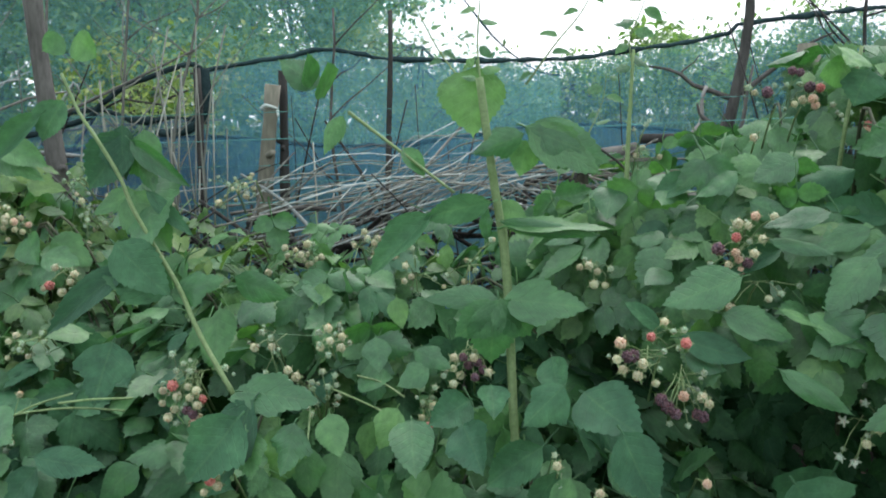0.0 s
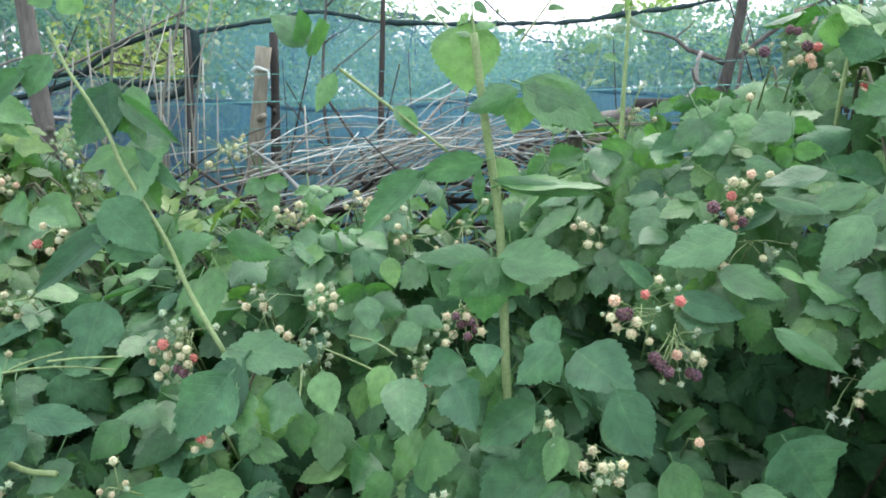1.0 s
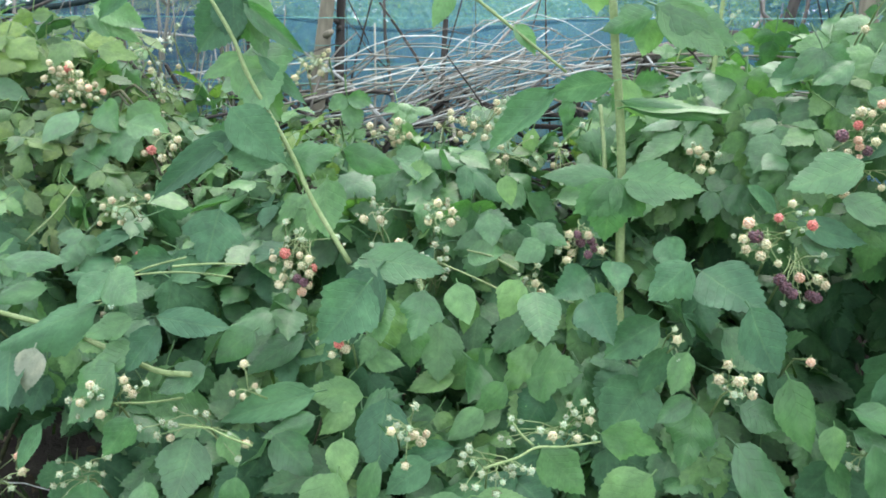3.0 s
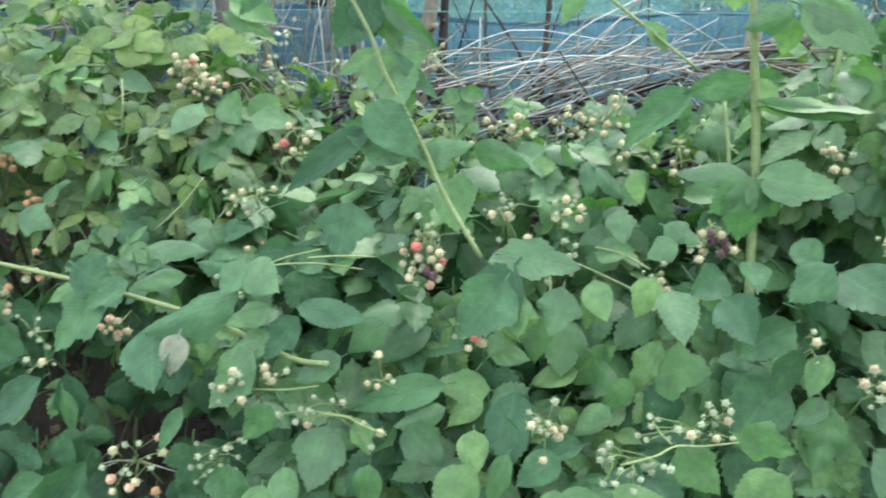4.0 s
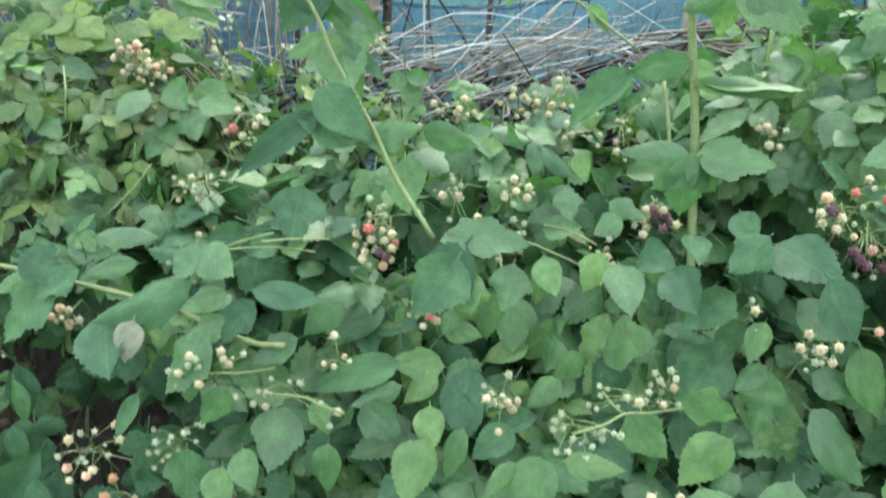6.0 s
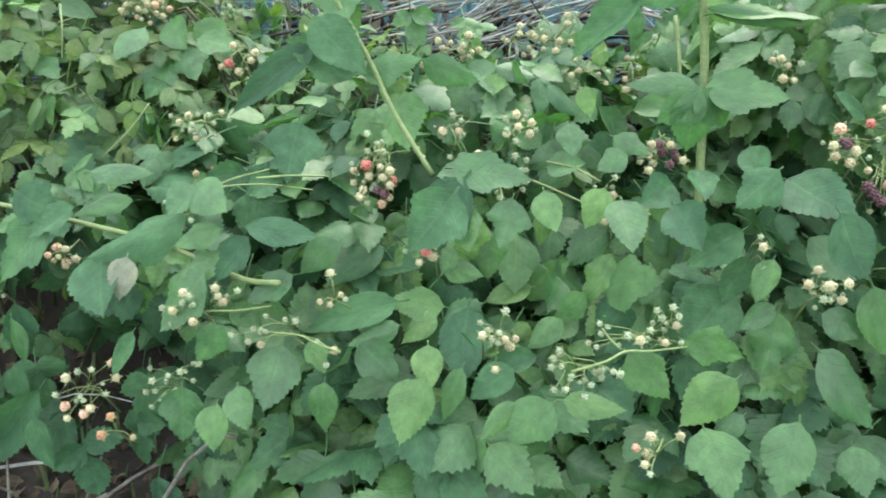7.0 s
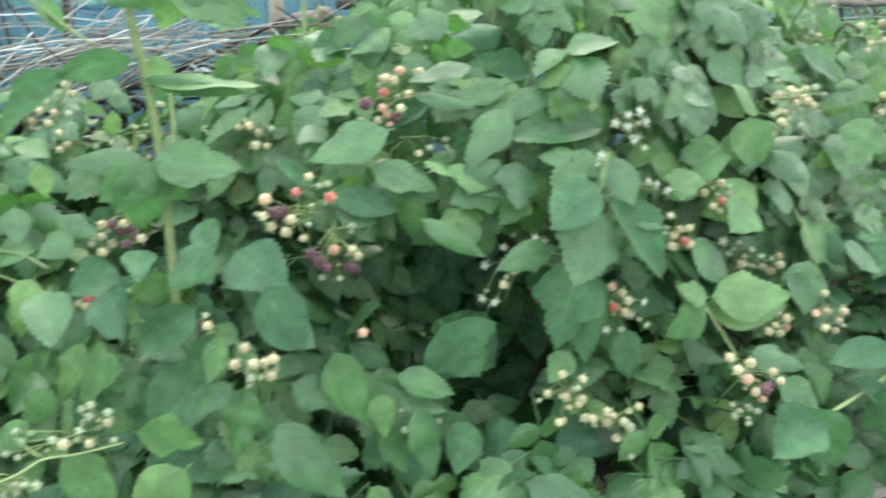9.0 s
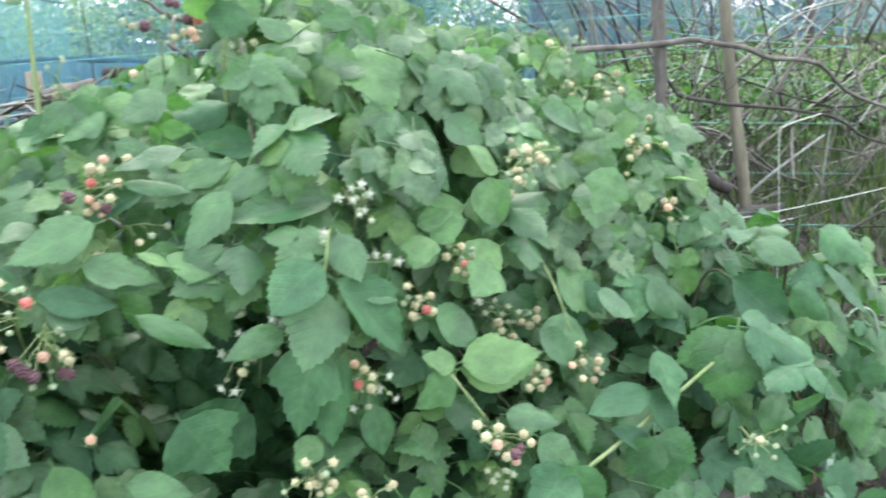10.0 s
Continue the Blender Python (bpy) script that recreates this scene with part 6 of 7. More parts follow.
hero(bush_right_crest, (0.626, 1.04, 0.512), (0.594, 1.028, 0.478), 0.036, "young")
hero(bush_right_crest, (1.22, 1.16, 0.602), (1.272, 1.148, 0.537), 0.061, "mature")
hero(bush_right_crest, (0.901, 1.22, 0.89), (0.95, 1.208, 0.857), 0.051, "mature")
hero(bush_right_crest, (1.083, 1.26, 0.893), (1.148, 1.248, 0.852), 0.051, "mature")
hero(bush_right_crest, (0.964, 1.3, 0.954), (1.02, 1.288, 0.986), 0.045, "young")
hero(bush_left_front, (-0.436, 1.262, 1.025), (-0.422, 1.25, 0.956), 0.047, "mature")
hero(bush_left_front, (-0.468, 1.258, 1.032), (-0.462, 1.246, 0.96), 0.058, "old")
hero(bush_left_front, (-0.452, 1.285, 0.946), (-0.411, 1.275, 0.872), 0.099, "mature")
hero(bush_left_front, (-0.459, 1.19, 0.866), (-0.385, 1.178, 0.799), 0.068, "old")
long_stem(bush_right_top, [(0.598, 1.36, 0.909), (0.598, 1.33, 1.009), (0.616, 1.33, 1.116)], 0.0036, 0.003, STEM)
hero(bush_left_low, (-0.982, 1.15, 0.428), (-1.082, 1.138, 0.336), 0.056, "old", (0, -0.9, 0.3))
hero(bush_left_low, (-0.932, 1.13, 0.424), (-0.918, 1.118, 0.36), 0.041, "mature", (0, -0.9, 0.3))
hero(bush_left_low, (-0.964, 1.1, 0.288), (-1.031, 1.088, 0.248), 0.042, "old", (0, -0.9, 0.3))
hero(bush_left_low, (-0.894, 1.1, 0.316), (-0.987, 1.088, 0.194), 0.064, "old", (0, -0.9, 0.3))
hero(bush_left_low, (-1.169, 1.2, 0.364), (-1.235, 1.188, 0.335), 0.040, "old", (0, -0.9, 0.3))
hero(bush_left_low, (-1.047, 1.1, 0.257), (-1.132, 1.088, 0.18), 0.056, "old", (0, -0.9, 0.3))
hero(bush_left_low, (-1.18, 1.1, 0.226), (-1.204, 1.088, 0.153), 0.048, "mature", (0, -0.9, 0.3))
hero(bush_left_low, (-0.891, 1.08, 0.283), (-0.87, 1.068, 0.203), 0.045, "old", (0, -0.9, 0.3))
hero(bush_left_low, (-1.008, 1.15, 0.316), (-1.019, 1.138, 0.261), 0.057, "old", (0, -0.9, 0.3))
hero(bush_left_low, (-0.952, 1.15, 0.332), (-0.934, 1.138, 0.277), 0.052, "old", (0, -0.9, 0.3))
long_stem(bush_left_front, [(-0.29, 1.14, 0.661), (-0.347, 1.18, 0.74), (-0.375, 1.2, 0.794), (-0.406, 1.205, 0.852), (-0.443, 1.215, 0.916), (-0.461, 1.22, 0.962), (-0.49, 1.225, 1.013), (-0.518, 1.23, 1.057), (-0.541, 1.235, 1.112)], 0.0038, 0.0024, STEM)
hero(bush_left_front, (-0.594, 1.26, 1.053), (-0.66, 1.248, 0.989), 0.038, "old", (0, -0.92, 0.2))
hero(bush_left_front, (-0.561, 1.27, 1.072), (-0.589, 1.258, 1.018), 0.052, "old", (0.25, -0.92, 0.2))
hero(bush_left_front, (-0.457, 1.26, 1.016), (-0.517, 1.248, 0.946), 0.070, "old", (-0.2, -0.92, 0.2))
hero(bush_left_front, (-0.457, 1.265, 1.01), (-0.425, 1.253, 0.937), 0.043, "mature", (0, -0.92, 0.2))
hero(bush_left_front, (-0.446, 1.24, 1.011), (-0.367, 1.228, 0.948), 0.029, "mature", (0.25, -0.92, 0.2))
hero(bush_left_front, (-0.456, 1.25, 0.939), (-0.511, 1.238, 0.908), 0.030, "mature", (-0.2, -0.92, 0.2))
hero(bush_left_front, (-0.457, 1.25, 0.934), (-0.404, 1.238, 0.853), 0.067, "mature", (0, -0.92, 0.2))
hero(bush_left_front, (-0.429, 1.24, 0.937), (-0.365, 1.228, 0.876), 0.025, "old", (0.25, -0.92, 0.2))
hero(bush_left_front, (-0.47, 1.22, 0.825), (-0.59, 1.208, 0.735), 0.050, "old", (-0.2, -0.92, 0.2))
hero(bush_left_front, (-0.406, 1.235, 0.793), (-0.502, 1.223, 0.836), 0.071, "old")
hero(bush_left_front, (-0.393, 1.21, 0.792), (-0.31, 1.198, 0.812), 0.043, "mature")
hero(bush_left_front, (-0.308, 1.25, 0.805), (-0.231, 1.238, 0.779), 0.047, "mature", (0, -0.92, 0.2))
hero(bush_left_front, (-0.541, 1.25, 1.162), (-0.566, 1.238, 1.146), 0.037, "young", (0.25, -0.92, 0.2))
hero(bush_left_front, (-0.524, 1.25, 1.16), (-0.49, 1.238, 1.134), 0.046, "young", (-0.2, -0.92, 0.2))
hero(bush_left_front, (-0.708, 1.35, 1.008), (-0.633, 1.338, 0.978), 0.046, "young")
hero(bush_left_front, (-0.72, 1.35, 0.99), (-0.641, 1.338, 0.956), 0.036, "young")
hero(bush_mid, (-0.254, 1.08, 0.684), (-0.157, 1.068, 0.673), 0.051, "mature")
hero(bush_mid, (-0.245, 1.07, 0.669), (-0.293, 1.058, 0.568), 0.081, "old")
hero(bush_mid, (-0.056, 1.08, 0.657), (-0.079, 1.068, 0.61), 0.04, "young")
hero(bush_mid, (-0.18, 1.03, 0.655), (-0.194, 1.018, 0.599), 0.05, "mature")
hero(bush_mid, (-0.02, 1.15, 0.691), (-0.058, 1.138, 0.672), 0.035, "mature")
hero(bush_mid, (-0.035, 1.16, 0.713), (0.012, 1.148, 0.691), 0.031, "mature")
hero(bush_mid, (-0.07, 1.25, 0.769), (-0.062, 1.238, 0.729), 0.033, "young")
hero(bush_mid, (-0.097, 1.2, 0.722), (-0.09, 1.188, 0.683), 0.037, "mature")
hero(bush_mid, (0.033, 1.05, 0.644), (0.054, 1.038, 0.61), 0.054, "old")
hero(bush_mid, (0.068, 1.1, 0.68), (0.071, 1.088, 0.657), 0.037, "old")
hero(bush_mid, (0.151, 1.15, 0.703), (0.16, 1.138, 0.667), 0.042, "old")
hero(bush_between, (0.157, 1.05, 0.694), (0.109, 1.038, 0.652), 0.051, "old")
hero(bush_between, (0.192, 1.1, 0.669), (0.248, 1.088, 0.649), 0.082, "old")
hero(bush_between, (0.226, 1.0, 0.65), (0.263, 0.988, 0.577), 0.069, "old")
hero(bush_right_low, (0.463, 1.1, 0.542), (0.51, 1.088, 0.47), 0.096, "old", (0, -0.9, 0.1))
hero(bush_right_top, (0.439, 1.1, 0.777), (0.494, 1.088, 0.753), 0.017, "young", (0, -0.4, 0.9))
hero(bush_right_top, (0.318, 1.12, 0.736), (0.4, 1.108, 0.714), 0.042, "old")
hero(bush_right_top, (0.325, 1.12, 0.714), (0.372, 1.108, 0.7), 0.038, "mature")
hero(bush_right_top, (0.398, 1.13, 0.754), (0.455, 1.118, 0.736), 0.046, "mature")
hero(bush_right_top, (0.589, 1.3, 1.079), (0.544, 1.288, 1.073), 0.045, "young", (0, -0.9, 0.1))
hero(bush_right_top, (0.616, 1.3, 1.078), (0.594, 1.288, 1.032), 0.067, "old", (0, -0.9, 0.1))
hero(bush_right_top, (0.596, 1.3, 1.106), (0.566, 1.288, 1.091), 0.045, "young")
hero(bush_right_top, (0.292, 1.14, 0.748), (0.248, 1.128, 0.782), 0.031, "old")
hero(bush_right_top, (0.264, 1.35, 0.922), (0.245, 1.338, 0.881), 0.053, "mature")
hero(bush_right_top, (0.299, 1.3, 0.866), (0.329, 1.288, 0.824), 0.047, "old")
hero(bush_right_top, (0.34, 1.3, 0.938), (0.314, 1.288, 0.899), 0.051, "mature")
hero(bush_right_top, (0.497, 1.1, 0.772), (0.541, 1.088, 0.723), 0.053, "mature")
long_stem(bush_left_front, [(-0.492, 1.04, 0.53), (-0.548, 1.06, 0.527), (-0.638, 1.08, 0.558), (-0.698, 1.1, 0.57), (-0.816, 1.14, 0.581), (-0.926, 1.17, 0.593), (-1.053, 1.2, 0.603), (-1.183, 1.24, 0.61)], 0.0042, 0.0034, STEM)
hero(bush_left_front, (-0.855, 1.13, 0.586), (-0.933, 1.118, 0.497), 0.071, "old")
hero(bush_left_front, (-0.809, 1.12, 0.607), (-0.872, 1.108, 0.569), 0.041, "old")
hero(bush_left_front, (-0.634, 1.08, 0.608), (-0.771, 1.068, 0.556), 0.061, "old")
hero(bush_left_front, (-0.734, 1.15, 0.611), (-0.817, 1.138, 0.593), 0.034, "mature")
hero(bush_left_front, (-0.763, 1.1, 0.545), (-0.735, 1.088, 0.485), 0.078, "old")
hero(bush_left_front, (-0.706, 1.05, 0.556), (-0.72, 1.04, 0.5), 0.045, "pale", (0.1, -0.95, 0.1))
hero(bush_left_front, (-0.58, 1.07, 0.594), (-0.637, 1.058, 0.575), 0.033, "mature")
hero(bush_left_front, (-0.539, 1.06, 0.586), (-0.584, 1.048, 0.529), 0.041, "old")
hero(bush_left_front, (-0.535, 1.06, 0.603), (-0.442, 1.048, 0.596), 0.045, "old")
hero(bush_left_front, (-0.579, 1.07, 0.554), (-0.636, 1.058, 0.528), 0.037, "mature")
hero(bush_left_front, (-0.602, 1.05, 0.534), (-0.659, 1.038, 0.459), 0.067, "mature")
hero(bush_left_front, (-0.481, 1.06, 0.532), (-0.539, 1.048, 0.5), 0.040, "mature")
hero(bush_left_front, (-0.424, 1.11, 0.566), (-0.474, 1.098, 0.524), 0.049, "mature")
hero(bush_left_front, (-0.57, 1.02, 0.471), (-0.604, 1.008, 0.427), 0.041, "mature")
hero(bush_left_front, (-0.71, 1.05, 0.445), (-0.739, 1.038, 0.386), 0.029, "old")
hero(bush_left_front, (-0.935, 1.15, 0.439), (-0.926, 1.138, 0.357), 0.044, "old")
hero(bush_left_front, (-0.627, 1, 0.385), (-0.629, 0.988, 0.313), 0.055, "mature")
hero(bush_left_front, (-0.542, 0.98, 0.4), (-0.524, 0.968, 0.36), 0.043, "mature")
hero(bush_left_front, (-0.57, 0.97, 0.377), (-0.572, 0.958, 0.325), 0.046, "mature")
hero(bush_left_front, (-0.902, 1.15, 0.621), (-0.833, 1.138, 0.586), 0.057, "old")
hero(bush_left_front, (-1.011, 1.2, 0.684), (-0.956, 1.188, 0.67), 0.045, "mature")
hero(bush_left_front, (-1.212, 1.25, 0.605), (-1.142, 1.238, 0.586), 0.066, "mature")
hero(bush_left_front, (-0.781, 1.14, 0.656), (-0.693, 1.128, 0.662), 0.036, "mature")
hero(bush_left_front, (-0.614, 1.1, 0.651), (-0.564, 1.088, 0.635), 0.059, "mature")
hero(bush_left_front, (-0.625, 1.12, 0.641), (-0.645, 1.108, 0.617), 0.047, "old")
hero(bush_left_front, (-1.056, 1.2, 0.495), (-1.083, 1.188, 0.436), 0.063, "old", (0, -0.9, 0.1))
hero(bush_mid, (-0.248, 1.05, 0.64), (-0.235, 1.038, 0.592), 0.046, "mature")
hero(bush_mid, (-0.213, 1.1, 0.683), (-0.278, 1.088, 0.672), 0.049, "mature")
hero(bush_mid, (-0.256, 1.04, 0.659), (-0.307, 1.028, 0.6), 0.072, "old")
hero(bush_mid, (-0.137, 1.05, 0.661), (-0.121, 1.038, 0.618), 0.042, "young")
hero(bush_mid, (0.036, 1.1, 0.661), (-0.009, 1.088, 0.647), 0.049, "old")
hero(bush_mid, (-0.034, 1.06, 0.647), (-0.025, 1.048, 0.604), 0.055, "mature")
hero(bush_mid, (-0.495, 1.22, 0.713), (-0.503, 1.208, 0.643), 0.07, "old")
hero(bush_mid, (-0.57, 1.3, 0.713), (-0.604, 1.288, 0.724), 0.047, "mature")
hero(bush_mid, (-0.123, 1.2, 0.66), (-0.076, 1.188, 0.673), 0.043, "mature")
hero(bush_mid, (-0.331, 1.35, 0.747), (-0.274, 1.338, 0.723), 0.057, "mature")
hero(bush_mid, (-0.339, 1.25, 0.756), (-0.329, 1.238, 0.687), 0.07, "young")
hero(bush_mid, (0.015, 1.3, 0.728), (0.103, 1.288, 0.742), 0.041, "mature")
hero(bush_mid, (-0.826, 1.5, 0.828), (-0.857, 1.488, 0.787), 0.061, "mature")
hero(bush_mid, (-0.71, 1.45, 0.815), (-0.644, 1.438, 0.802), 0.047, "mature")
hero(bush_mid, (-0.166, 1.24, 0.537), (-0.166, 1.228, 0.466), 0.067, "young")
hero(bush_mid, (-0.153, 1.22, 0.448), (-0.086, 1.208, 0.507), 0.052, "young")
hero(bush_mid, (-0.144, 1.21, 0.466), (-0.21, 1.198, 0.448), 0.039, "young")
hero(bush_mid, (-0.118, 1.26, 0.575), (-0.127, 1.248, 0.523), 0.039, "young")
hero(bush_mid, (-0.245, 1.2, 0.59), (-0.247, 1.188, 0.507), 0.057, "young")
hero(bush_mid, (-0.215, 1.21, 0.556), (-0.209, 1.198, 0.483), 0.050, "young")
hero(bush_mid, (-0.272, 1.17, 0.514), (-0.217, 1.158, 0.503), 0.041, "young")
hero(bush_mid, (-0.028, 1.17, 0.533), (-0.07, 1.158, 0.466), 0.043, "young")
hero(bush_mid, (-0.033, 1.15, 0.49), (0.028, 1.138, 0.525), 0.072, "young")
hero(bush_mid, (-0.069, 1.14, 0.484), (-0.11, 1.128, 0.444), 0.037, "young")
hero(bush_mid, (-0.236, 1.1, 0.471), (-0.238, 1.088, 0.394), 0.076, "old")
hero(bush_mid, (-0.101, 1.12, 0.449), (-0.146, 1.108, 0.41), 0.042, "young")
hero(bush_mid, (-0.342, 1.1, 0.48), (-0.469, 1.088, 0.44), 0.051, "old")
hero(bush_mid, (-0.369, 1.18, 0.534), (-0.45, 1.168, 0.481), 0.049, "mature")
hero(bush_mid, (-0.276, 1.13, 0.464), (-0.351, 1.118, 0.476), 0.048, "young")
hero(bush_mid, (-0.285, 1.11, 0.457), (-0.329, 1.098, 0.419), 0.041, "young")
hero(bush_mid, (-0.336, 1.08, 0.453), (-0.404, 1.068, 0.427), 0.032, "mature")
hero(bush_mid, (-0.383, 1.05, 0.437), (-0.334, 1.038, 0.387), 0.052, "mature")
hero(bush_mid, (-0.29, 1.05, 0.435), (-0.286, 1.038, 0.383), 0.047, "young")
hero(bush_mid, (-0.295, 1.01, 0.402), (-0.319, 0.998, 0.338), 0.068, "young")
hero(bush_mid, (-0.173, 1.03, 0.413), (-0.229, 1.018, 0.374), 0.048, "old")
hero(bush_mid, (-0.141, 1.06, 0.42), (-0.213, 1.048, 0.403), 0.034, "old")
hero(bush_mid, (-0.243, 1.03, 0.411), (-0.268, 1.018, 0.341), 0.034, "young")
hero(bush_mid, (-0.432, 1.02, 0.388), (-0.433, 1.008, 0.322), 0.046, "mature")
hero(bush_mid, (-0.498, 1.05, 0.427), (-0.511, 1.038, 0.366), 0.067, "mature")
hero(bush_mid, (-0.455, 1.05, 0.439), (-0.435, 1.038, 0.397), 0.034, "mature")
hero(bush_mid, (-0.168, 0.98, 0.387), (-0.212, 0.968, 0.341), 0.033, "young")
hero(bush_mid, (-0.123, 0.97, 0.393), (-0.175, 0.958, 0.35), 0.058, "young")
hero(bush_mid, (-0.103, 0.97, 0.401), (-0.029, 0.958, 0.396), 0.039, "young")
hero(bush_mid, (-0.023, 0.98, 0.463), (0.028, 0.968, 0.411), 0.052, "young")
hero(bush_between, (0.129, 1.08, 0.603), (0.063, 1.068, 0.558), 0.053, "old")
hero(bush_between, (0.151, 1.1, 0.559), (0.119, 1.088, 0.5), 0.045, "old")
hero(bush_between, (0.131, 1.12, 0.499), (0.071, 1.108, 0.434), 0.084, "old")
hero(bush_between, (0.171, 1.04, 0.512), (0.13, 1.028, 0.484), 0.030, "mature")
hero(bush_between, (0.163, 1.04, 0.576), (0.145, 1.028, 0.524), 0.037, "young")
hero(bush_between, (0.223, 1.08, 0.594), (0.279, 1.068, 0.551), 0.061, "mature")
hero(bush_between, (0.186, 1.06, 0.492), (0.168, 1.048, 0.405), 0.054, "mature")
hero(bush_mid, (0.058, 1.02, 0.468), (0.129, 1.008, 0.449), 0.045, "young")
hero(bush_between, (0.228, 1, 0.464), (0.309, 0.988, 0.369), 0.074, "mature")
hero(bush_between, (0.251, 1.07, 0.49), (0.306, 1.058, 0.468), 0.047, "mature")
hero(bush_between, (0.308, 1.06, 0.531), (0.343, 1.048, 0.437), 0.058, "young")
hero(bush_right_low, (0.39, 1.04, 0.501), (0.458, 1.028, 0.478), 0.041, "mature")
hero(bush_right_low, (0.393, 1.04, 0.471), (0.448, 1.028, 0.449), 0.031, "mature")
hero(bush_right_low, (0.365, 1.04, 0.476), (0.366, 1.028, 0.423), 0.038, "young")
hero(bush_right_low, (0.41, 1.02, 0.459), (0.425, 1.008, 0.37), 0.053, "mature")
hero(bush_right_low, (0.366, 1.04, 0.425), (0.393, 1.028, 0.365), 0.039, "mature")
hero(bush_mid, (0.11, 0.97, 0.435), (0.048, 0.958, 0.376), 0.065, "young")
hero(bush_between, (0.126, 0.97, 0.385), (0.093, 0.958, 0.35), 0.037, "mature")
hero(bush_between, (0.192, 0.95, 0.386), (0.164, 0.938, 0.316), 0.072, "mature")
hero(bush_mid, (0.075, 0.95, 0.373), (0.092, 0.938, 0.319), 0.068, "young")
hero(bush_right_low, (0.341, 1, 0.363), (0.37, 0.988, 0.332), 0.032, "young")
hero(bush_between, (0.274, 0.97, 0.343), (0.281, 0.958, 0.299), 0.046, "mature")
hero(bush_right_low, (0.548, 1, 0.365), (0.535, 0.988, 0.292), 0.062, "old")
hero(bush_right_low, (0.544, 0.95, 0.372), (0.629, 0.938, 0.338), 0.044, "mature")
hero(bush_right_low, (0.491, 1.08, 0.399), (0.464, 1.068, 0.354), 0.057, "old")
hero(bush_right_low, (0.54, 1.08, 0.402), (0.526, 1.068, 0.362), 0.046, "old")
hero(bush_right_low, (0.562, 1.03, 0.37), (0.508, 1.018, 0.345), 0.033, "mature")
long_stem(bush_right_top, [(0.626, 1.06, 0.612), (0.641, 1.04, 0.677), (0.655, 1.03, 0.736), (0.666, 1.03, 0.792)], 0.0028, 0.002, STEM)
hero(bush_right_top, (0.646, 1.02, 0.751), (0.581, 1.008, 0.709), 0.069, "old")
hero(bush_right_top, (0.671, 1.02, 0.722), (0.742, 1.008, 0.626), 0.074, "old")
hero(bush_right_top, (0.652, 1.02, 0.71), (0.609, 1.008, 0.634), 0.077, "mature")
hero(bush_right_top, (0.701, 1.03, 0.71), (0.744, 1.018, 0.691), 0.029, "mature")
hero(bush_right_top, (0.684, 1.05, 0.778), (0.697, 1.038, 0.727), 0.05, "mature")
hero(bush_right_top, (0.631, 1.03, 0.641), (0.598, 1.018, 0.534), 0.079, "old")
hero(bush_right_top, (0.661, 1.03, 0.616), (0.646, 1.018, 0.506), 0.065, "old")
hero(bush_right_top, (0.429, 1.06, 0.708), (0.51, 1.048, 0.659), 0.03, "mature")
hero(bush_right_top, (0.598, 1.05, 0.66), (0.525, 1.038, 0.642), 0.042, "mature")
hero(bush_right_top, (0.544, 1.2, 0.515), (0.462, 1.188, 0.42), 0.097, "old", (0, -0.9, 0.1))
hero(bush_right_top, (0.71, 1.05, 0.534), (0.715, 1.038, 0.468), 0.044, "mature")
hero(bush_right_top, (0.809, 1.1, 0.749), (0.782, 1.088, 0.72), 0.046, "young")
hero(bush_right_top, (0.825, 1.1, 0.747), (0.871, 1.088, 0.766), 0.038, "young")
hero(bush_right_top, (0.912, 1.1, 0.692), (0.863, 1.088, 0.671), 0.056, "young")
hero(bush_right_top, (0.941, 1.2, 0.779), (0.941, 1.188, 0.725), 0.055, "young")
hero(bush_right_top, (0.87, 1.2, 0.789), (0.88, 1.188, 0.747), 0.058, "mature")
hero(bush_right_top, (1.177, 1.25, 0.758), (1.137, 1.238, 0.7), 0.071, "mature")
hero(bush_right_top, (0.928, 1.25, 0.843), (0.948, 1.238, 0.807), 0.052, "young")
hero(bush_right_top, (0.545, 1.1, 0.753), (0.471, 1.088, 0.724), 0.059, "mature")
hero(bush_far_right, (1.552, 1.3, 0.595), (1.606, 1.288, 0.567), 0.067, "mature")
hero(bush_far_right, (1.708, 1.3, 0.593), (1.78, 1.288, 0.539), 0.083, "old")
hero(bush_far_right, (1.323, 1.3, 0.62), (1.361, 1.288, 0.585), 0.052, "mature")
hero(bush_far_right, (1.324, 1.07, 0.523), (1.293, 1.058, 0.412), 0.153, "lobed", (-0.50, -0.85, 0.30))
hero(bush_far_right, (1.124, 1, 0.415), (1.132, 0.988, 0.321), 0.100, "lobed", (-0.40, -0.85, 0.35))
hero(bush_far_right, (1.128, 1.02, 0.392), (1.057, 1.008, 0.441), 0.036, "old")
hero(bush_far_right, (1.144, 1.05, 0.465), (1.039, 1.038, 0.458), 0.057, "old")
hero(bush_far_right, (1.147, 1.05, 0.464), (1.188, 1.038, 0.392), 0.057, "old")
hero(bush_far_right, (1.183, 1.08, 0.512), (1.175, 1.068, 0.449), 0.068, "old")
hero(bush_far_right, (0.951, 0.96, 0.426), (0.881, 0.948, 0.388), 0.071, "old")
hero(bush_far_right, (0.95, 0.95, 0.431), (0.992, 0.938, 0.346), 0.078, "old")
hero(bush_far_right, (0.935, 1, 0.456), (0.985, 0.988, 0.398), 0.052, "mature")
hero(bush_far_right, (0.847, 1.05, 0.573), (0.956, 1.038, 0.572), 0.065, "young")
hero(bush_far_right, (0.83, 1.05, 0.575), (0.782, 1.038, 0.598), 0.036, "young")
